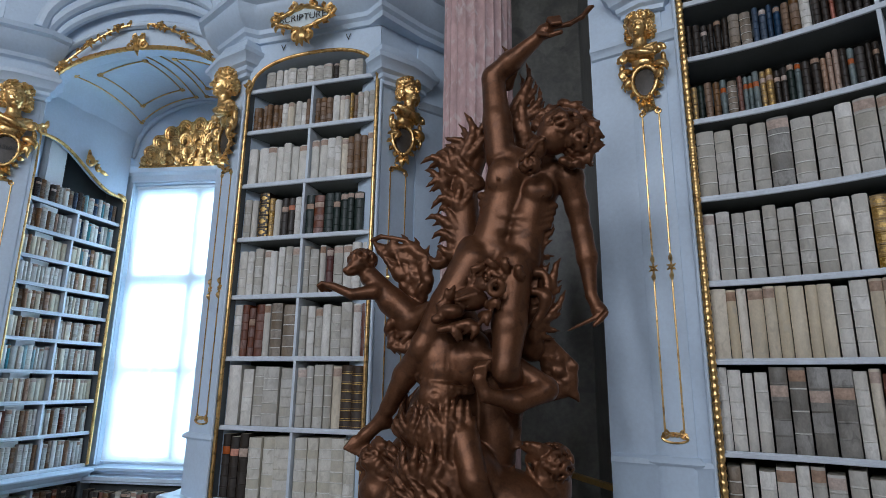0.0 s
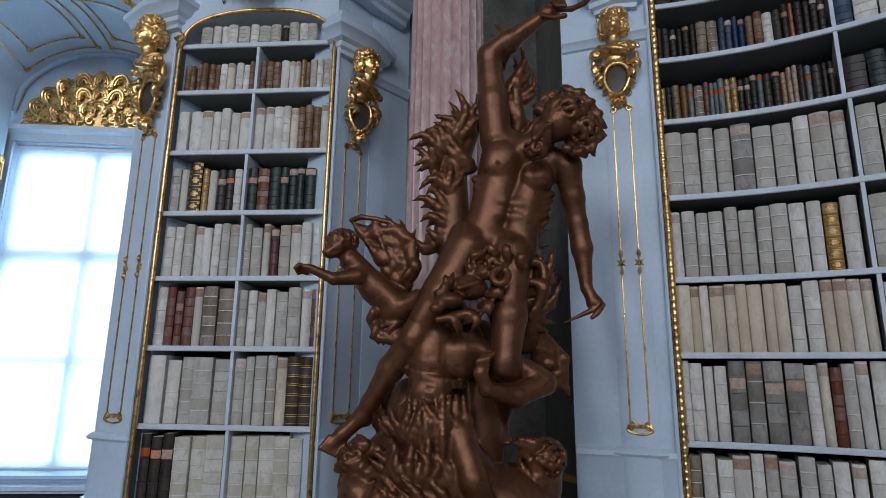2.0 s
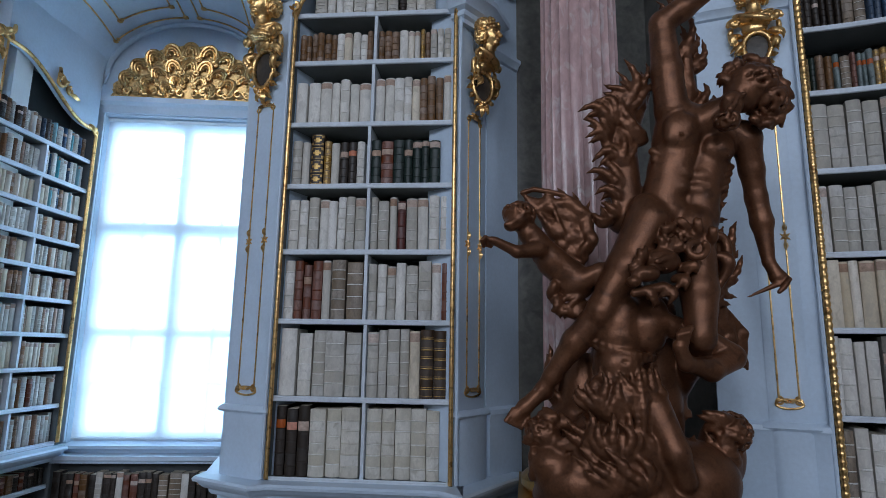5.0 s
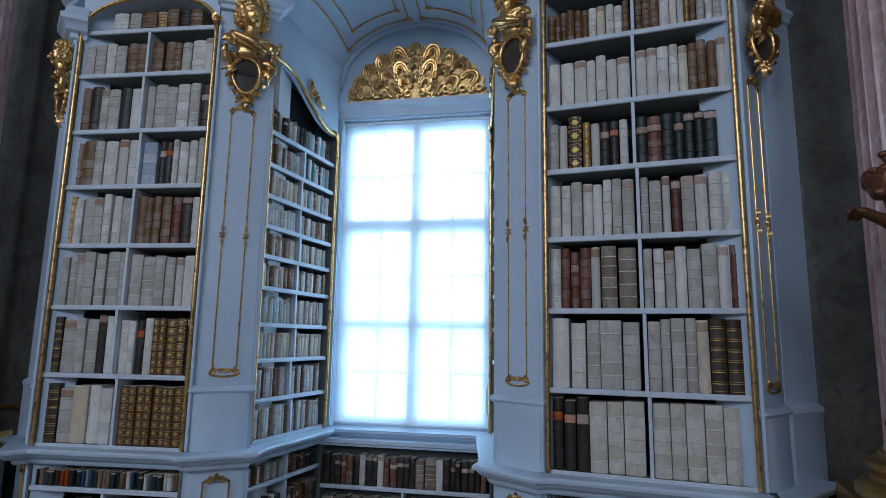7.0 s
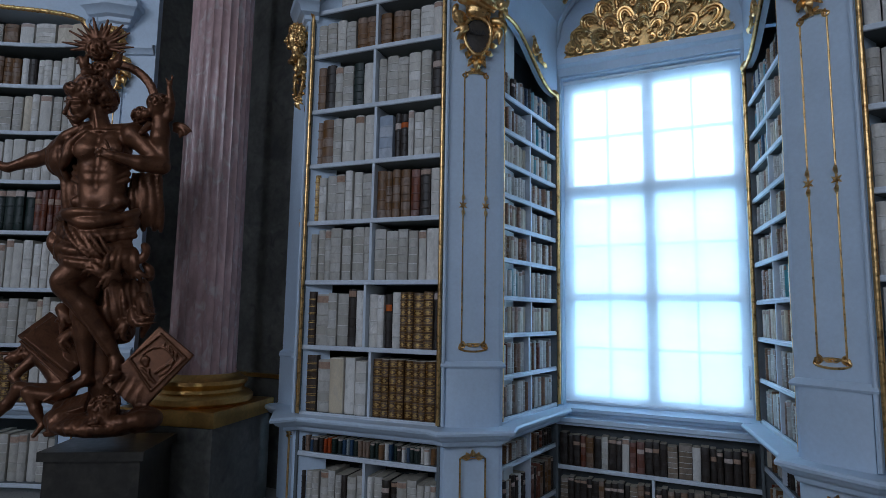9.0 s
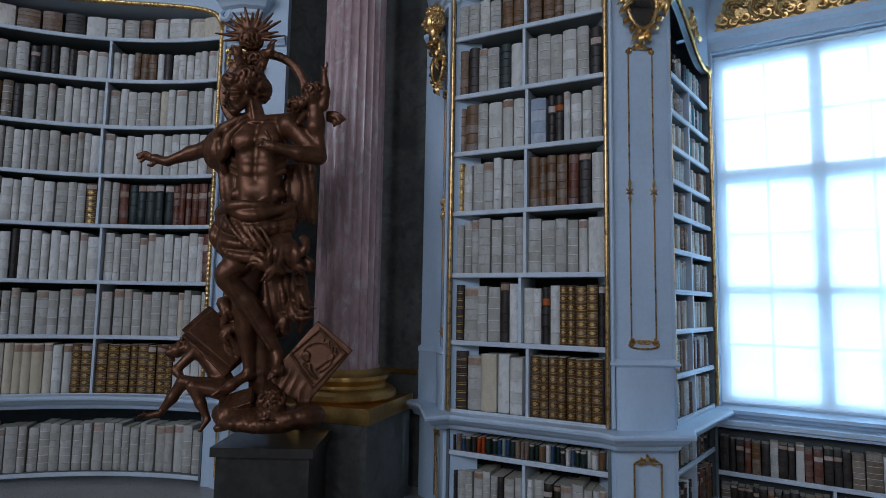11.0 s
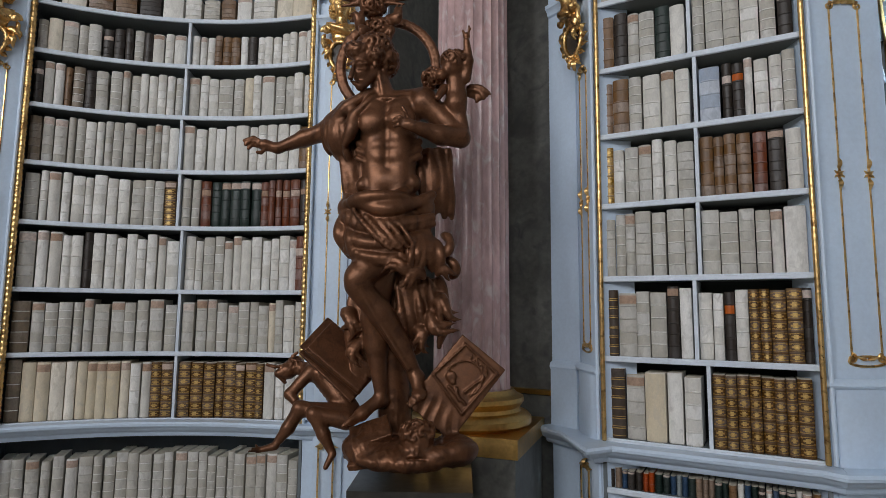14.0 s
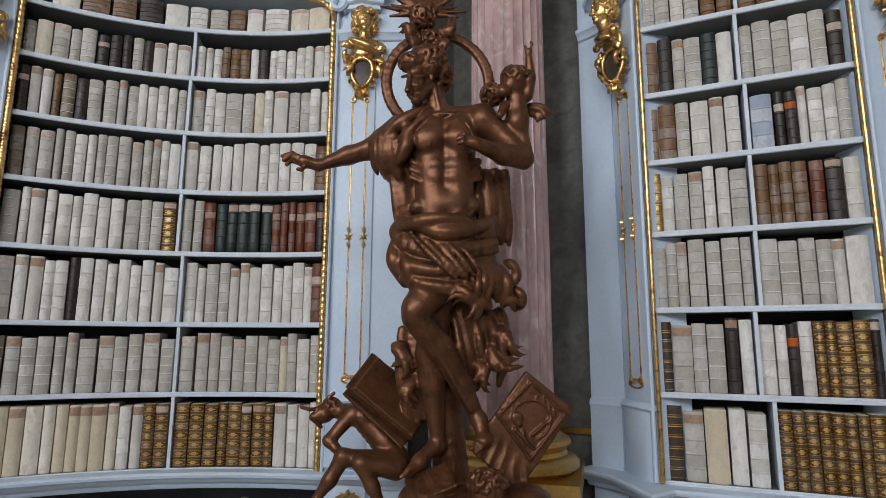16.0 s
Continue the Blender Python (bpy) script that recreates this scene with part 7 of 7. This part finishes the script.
# ---- books ----
# code: colour, raised bands, title label, gold tooling, usual width, words
BOOK = {
    "w": ((0.68, 0.655, 0.605), 4, 0.35, 0, 0.062, "white vellum-bound folio"),
    "k": ((0.485, 0.46, 0.41), 5, 0.22, 0, 0.068, "grey vellum-bound folio with raised bands"),
    "v": ((0.575, 0.54, 0.46), 5, 0.3, 0, 0.100, "thick beige vellum folio with raised bands"),
    "c": ((0.68, 0.60, 0.47), 0, 0.7, 0, 0.062, "cream parchment-bound folio"),
    "b": ((0.20, 0.115, 0.06), 5, 0.4, 0, 0.055, "brown calf-bound volume"),
    "r": ((0.17, 0.06, 0.035), 5, 0.6, 0, 0.055, "red-brown leather-bound volume"),
    "o": ((0.24, 0.19, 0.14), 5, 0.0, 0, 0.080, "worn mottled brown leather folio"),
    "O": ((0.24, 0.225, 0.20), 4, 0.8, 0, 0.085, "dark grey parchment folio"),
    "d": ((0.035, 0.026, 0.02), 5, 0.6, 0, 0.055, "nearly black leather-bound volume"),
    "n": ((0.012, 0.025, 0.02), 5, 0.5, 0, 0.055, "black-green leather volume with raised bands"),
    "X": ((0.05, 0.03, 0.017), 6, 0.0, 1, 0.068, "dark brown gold-tooled leather folio"),
    "G": ((0.13, 0.07, 0.03), 6, 0.3, 2, 0.066, "gold-tooled brown calf folio of a set"),
    "y": ((0.34, 0.21, 0.07), 5, 0.3, 2, 0.055, "golden-brown tooled leather volume"),
    "L": ((0.42, 0.47, 0.55), 4, 0.0, 0, 0.120, "large blue-grey paper-bound folio"),
    "R": ((0.10, 0.022, 0.016), 4, 0.8, 0, 0.075, "dark red leather-bound folio"),
    "N": ((0.03, 0.02, 0.015), 3, 0.0, 2, 0.090, "thick black folio with a large gold stamp"),
    "e": ((0.18, 0.22, 0.22), 4, 0.9, 0, 0.045, "grey-green volume with an orange label"),
    "u": ((0.025, 0.06, 0.12), 4, 0.3, 0, 0.050, "dark blue cloth-bound volume"),
    "p": ((0.38, 0.24, 0.16), 5, 0.0, 0, 0.045, "tan paper-bound volume"),
    "q": ((0.42, 0.085, 0.03), 4, 0.0, 0, 0.042, "orange-red bound volume"),
    "t": ((0.20, 0.45, 0.52), 0, 0.5, 0, 0.034, "turquoise paper-bound booklet"),
}
ORANGE = mat("orange_label", (0.50, 0.13, 0.04), 0.6, var=0.15, scale=30, spread=0.25)
book_mats = {}
for code, spec in BOOK.items():
    pale = sum(spec[0]) > 0.9
    book_mats[code] = mat("binding_" + {"w": "white", "k": "grey"}.get(code, "cover_" + str(ord(code))), spec[0], 0.62 if pale else 0.45, var=0.13 if pale else 0.25, scale=11, bump=0.16, bscale=120,
                          spread=0.13 if pale else 0.3, stretch=(1, 1, 0.55), stain=tuple(c * (0.80 if pale else 0.6) for c in spec[0]))


def book_geo(bands, label, tool, seed, rub=False):
    """A unit book: x across, spine at y = 0, upright in z. Slots: 0 cover, 1 pages, 2 label, 3 gold."""
    rnd = random.Random(seed)
    g, k = Geo(), 6
    xs = [-0.5 + i / k for i in range(k + 1)]
    zs = [(0.0, 0.012, 0), (0.012, 0.0, 0)]
    cuts = [(i + 1) / (bands + 1) + rnd.uniform(-0.012, 0.012) for i in range(bands)]
    edges = [0.012] + sorted(cuts) + [0.988]
    pick = len(edges) - 3 if bands > 2 and rnd.random() < 0.5 else len(edges) - 2
    for i, (a, b) in enumerate(zip(edges, edges[1:])):
        if i:
            zs += [(a - 0.014, 0.0, 0), (a - 0.007, -0.017, 3 if rub or tool == 1 else 0), (a + 0.007, -0.017, 0), (a + 0.014, 0.0, 0)]
        if label and i == pick:
            z1 = b - 0.022
            z0 = max(a + 0.022, z1 - 0.13)
            zs += [(z0 - 0.004, 0.0, 0), (z0, -0.003, 2), (z1, -0.003, 0), (z1 + 0.004, 0.0, 0)]
        elif tool == 2 and b - a > 0.08:
            h = b - a
            zs += [(a + 0.022, 0.0, 3), (a + 0.030, 0.0, 5), (a + 0.30 * h, 0.0, 4), (a + 0.42 * h, 0.0, 6), (a + 0.58 * h, 0.0, 4), (a + 0.70 * h, 0.0, 5), (b - 0.030, 0.0, 3), (b - 0.022, 0.0, 0)]
        elif tool == 1:
            zs += [(a + 0.024, 0.0, 3), (a + 0.031, 0.0, 0)]
    zs += [(0.988, 0.0, 0), (1.0, 0.012, 0)]
    vs, fs, ms = [], [], []
    n = k + 3
    for z, o, tag in zs:
        for x in xs:
            vs.append((x * (0.97 if o > 0 else 1.0), 0.055 * (2 * x) ** 2 + o + (0.01 if abs(x) == 0.5 else 0), z))
        vs += [(0.5, 1.0, z), (-0.5, 1.0, z)]
    gilt = {3: (0, 1, 2, 3, 4, 5), 4: (2, 3), 5: (0, 5), 6: (1, 2, 3, 4)}
    for i in range(len(zs) - 1):
        tag = zs[i][2]
        for j in range(n):
            q = (j + 1) % n
            fs.append((i * n + j, i * n + q, (i + 1) * n + q, (i + 1) * n + j))
            ms.append(2 if tag == 2 and j < k else 3 if tag > 2 and j in gilt[tag] else 0)
    fs += [tuple(reversed(range(n))), tuple((len(zs) - 1) * n + j for j in range(n))]
    ms += [1, 1]
    g.v, g.f, g.m = [Vector(p) for p in vs], fs, ms
    return g


book_meshes = {}


def book_mesh(code, variant):
    key = (code, variant)
    if key not in book_meshes:
        color, bands, share, tool, wd, words = BOOK[code]
        rnd = random.Random(ord(code) * 10 + variant)
        has = rnd.random() < share
        if bands and tool == 0 and variant % 3 == 1:
            bands = max(3, bands - 1)
        if code in "wc" and variant % 2:
            bands = 0
        g = book_geo(bands, has, tool, ord(code) * 7 + variant, code in "kvoO" and variant % 2 == 0)
        lab = ORANGE if code == "e" or (code == "d" and variant == 3) else LABEL
        book_meshes[key] = g.mesh("book", [book_mats[code], PAGES, lab, GILT_TOOL if tool else RUBBED], None, 40), g
    return book_meshes[key]


def lay_books(front, shelves, ceilings, rows, group, seed, splits, fill=None, heights=None, v0=0.035, depth=0.24, stuff=""):
    """Stand books along the shelves; each row is one text per half, a letter a book."""
    F, w = front
    rnd = random.Random(seed)
    joined = Geo()
    slots = []
    for i, row in enumerate(rows):
        z, room = shelves[i] + 0.0005, ceilings[i] - shelves[i] - 0.04
        halves = row.split("|")
        s = splits[i]
        spans = [(0.012, w * s - 0.014), (w * s + 0.014, w - 0.012)] if s and len(halves) == 2 else [(0.012, w - 0.012)]
        for text, (a, b) in zip(halves, spans):
            text = text.replace(" ", "")
            wid = [BOOK[c][4] * rnd.uniform(0.75, 1.3) if c != "." else 0.05 for c in text]
            full = (b - a) * (fill[i] if fill else 0.985)
            k = full / sum(wid)
            u = a
            hf = heights[i] if heights else 0.86
            tone = rnd.uniform(-0.02, 0.02)
            for c, wd in zip(text, wid):
                wd *= k
                if c != ".":
                    variant = rnd.randrange(5)
                    same = c in "Gnvc"
                    h = room * min(0.985, hf * (1 + tone + rnd.uniform(-0.015, 0.015) * (1 if same else 4)))
                    if c == "N":
                        h = min(room * 0.98, h * 1.12)
                    vf = v0 + rnd.uniform(-0.008, 0.018)
                    o = F(u + wd / 2, vf, z)
                    d = (F(u + wd / 2 + 0.01, vf, z) - o).normalized()
                    nn = Vector((-d.y, d.x, 0))
                    lean = rnd.gauss(0, 0.006)
                    thick = wd * (0.95 if same else rnd.uniform(0.84, 0.96))
                    m = Matrix(((d.x * thick, nn.x * depth, d.x * lean * h, o.x), (d.y * thick, nn.y * depth, d.y * lean * h, o.y), (0, 0, h, z), (0, 0, 0, 1)))
                    me, g = book_mesh(c, variant)
                    if stuff:
                        base = []
                        for mm in (book_mats[c], PAGES, ORANGE if c == "e" else LABEL, GILT_TOOL if BOOK[c][3] else RUBBED):
                            if mm not in slots:
                                slots.append(mm)
                            base.append(slots.index(mm))
                        off = len(joined.v)
                        joined.v += [m @ p for p in g.v]
                        joined.f += [tuple(i2 + off for i2 in f) for f in g.f]
                        joined.m += [base[x] for x in g.m]
                    else:
                        ob = new("book", me)
                        ob.matrix_basis = m
                        tagged(ob, BOOK[c][5] + " standing on a shelf", "book", group)
                u += wd
    if stuff:
        solid("books", joined, slots, stuff, "books", kind="stuff", smooth=40)


up = lambda shelves, top: shelves[1:] + [top]
ROWS_A = ["Xkcww|GGGGGGGG", "Xkkkdw|wwdwGGGGd", "kkkkkkk|kkkkww", "ywkkwwk|bbbbrdw", "bbkwww|Lddwwwk", "bdkknw|kkkwkd", "kkwkbb|bbbkww", "..wkbybdb."]
ROWS_B = ["dddvvv|vvvvv.", "wwkkk|kkkkcXX", "wrrrwoo|kwkwkkwr", "wwkwwwkk|kkwRkwww", "kwNywddw|nrnnnnn.", "wwwwwww|wwwwcbbbw", "bbbbbbwcwwb|bbbwcwybkwk", "..kwwwkwkkdkwk.."]
ROWS_C = ["occcccccccwwGG|GGGGGGGGwwww", "okkkkkkkkkkk|kkkkkkkkckwk", "kwwwwdwwwwwwww|wwkkwwwwwwwwr", "kwwwwwwwwkkkG|kkrnnnnnrrrrrd", "okkkkwwkkkkkkww|wwwwwwwwwwwb", "dwwbodkkkkwwwwk|kwwkkcwwkkww", "kckkkdddkdwww|wwwbbbwdwwwwwww", ".cbbdwwkbwwcc|kcwwrckkdd."]
ROWS_D = ["owwwwkkkkwwwk|wwkkwwkkwwk", "wwwwOOOOwcrkww|wkwkkwwkww", "cccccccccwwcccc|wwccwwwcccw", "wkkkkkkkwwyw|kkkkkwwkk", "kkkkOkkwkk|kkkkkkkk", "ynbbeoreeeyyddneddpppdeddd|dnbdqdddbbkk", "ddddddoouuuubbwddqdddd|uwwwbokkwww", "dddboordddbb|bbdduoobdd"]
lay_books(A_FRONT, SH_A, up(SH_A, 4.50), ROWS_A, "books in the arched case", 11, SP_A, fill=[0.95, 0.99, 0.985, 0.99, 0.97, 0.98, 0.985, 0.97], heights=[0.88, 0.90, 0.90, 0.88, 0.86, 0.84, 0.80, 0.74])
lay_books(B_FRONT, SH_A, up(SH_A, 4.50), ROWS_B, "books in the arched case", 12, SP_B, fill=[0.97, 0.97, 0.985, 0.985, 0.96, 0.99, 0.98, 0.97], heights=[0.93, 0.93, 0.88, 0.86, 0.78, 0.76, 0.68, 0.76])
H_C = [0.90, 0.88, 0.90, 0.90, 0.88, 0.86, 0.74, 0.8]
lay_books(C_FRONT, SH_C[:3], SH_C[1:4], ROWS_C[:3], "books in the curved case", 13, SP_C[:3], heights=H_C[:3])
lay_books(C_FRONT, SH_C[3:], up(SH_C, 4.46)[3:], ROWS_C[3:], "", 15, SP_C[3:], heights=H_C[3:], stuff="upper rows of old vellum folios in the curved case")
lay_books(D_FRONT, SH_D, up(SH_D, 4.70), ROWS_D, "", 14, SP_D, heights=[0.93, 0.95, 0.96, 0.87, 0.88, 0.62, 0.66, 0.7], stuff="rows of grey vellum and leather books in the curved case")
rb = random.Random(77)
mix = lambda pool, n: "".join(rb.choice(pool) for _ in range(n))
REVEAL = ["bkwpkwbkwkb|wkbwkwpkkwk", "kbwrkwkbpkw|kwbkrkwkbkw", "ccckcccpccc|cpccccpcccc", "twtwwtwtwww|kpckkpckpkp", "pccpbcpcpbp|kpcpkcpbckp", "pcbpcpcbpcc|pckckpcpkck", "wwwwwwwwwww|pckpcpkpkcb", "ccpcccpcccc|pcctcupctcc", "pkbpkbkpkkw|kuwtkwuwktw", "bdbkdbkwbudbtkuwtkub"]
for front, name, seed in ((SA_FRONT, "rows of small old books in the reveal case", 21), (SB_FRONT, "rows of small old books in the reveal case", 22)):
    lay_books(front, SH_S, up(SH_S, 3.70), REVEAL if seed == 21 else [r[::-1] for r in REVEAL], "", seed, SP_S, heights=[0.84] * 10, depth=0.17, stuff=name)
lay_books(A_FRONT, LOW_A, [0.50, 0.69], [mix("wkwkdkwk", 9) + "|" + mix("kwkwkd", 9), mix("dndbeqdnudkw", 30)], "", 31, [0.5, 0], heights=[0.78, 0.93], stuff="rows of mixed old books in the low case")
lay_books(B_FRONT, LOW_A, [0.50, 0.69], [mix("wkwkdkwk", 9) + "|" + mix("kwkwkd", 9), mix("dndbwddnudkw", 28)], "", 32, [0.5, 0], heights=[0.78, 0.90], stuff="rows of mixed old books in the low case")
lay_books(C_FRONT, [0.08], [0.62], [mix("kkwkk", 26)], "", 33, [0], heights=[0.80], v0=0.06, stuff="row of tall grey vellum folios in the low case")
lay_books(D_FRONT, [0.08], [0.62], [mix("kkwkk", 26)], "", 34, [0], heights=[0.80], v0=0.06, stuff="row of tall grey vellum folios in the low case")
lay_books(LOW_BAY, [0.02, 0.32], [0.29, 0.67], [mix("dbddod", 14) + "|" + mix("dboddb", 14), "dddrbdkddwrrdddoowddddddb"], "", 35, [0.5, 0], heights=[0.85, 0.86], v0=0.02, depth=0.11, stuff="rows of dark worn folios below the window")
for front, seed in ((SA_FRONT, 36), (SB_FRONT, 37)):
    lay_books(front, [0.10, 0.50], [0.47, 0.69], [mix("kwdkbr", 10) + "|" + mix("dkwdbr", 10), mix("kpkkcb", 11) + "|" + mix("drbwd", 9)], "", seed, [0.5, 0.5], heights=[0.8, 0.9], depth=0.2, stuff="rows of mixed old books in the low reveal case")
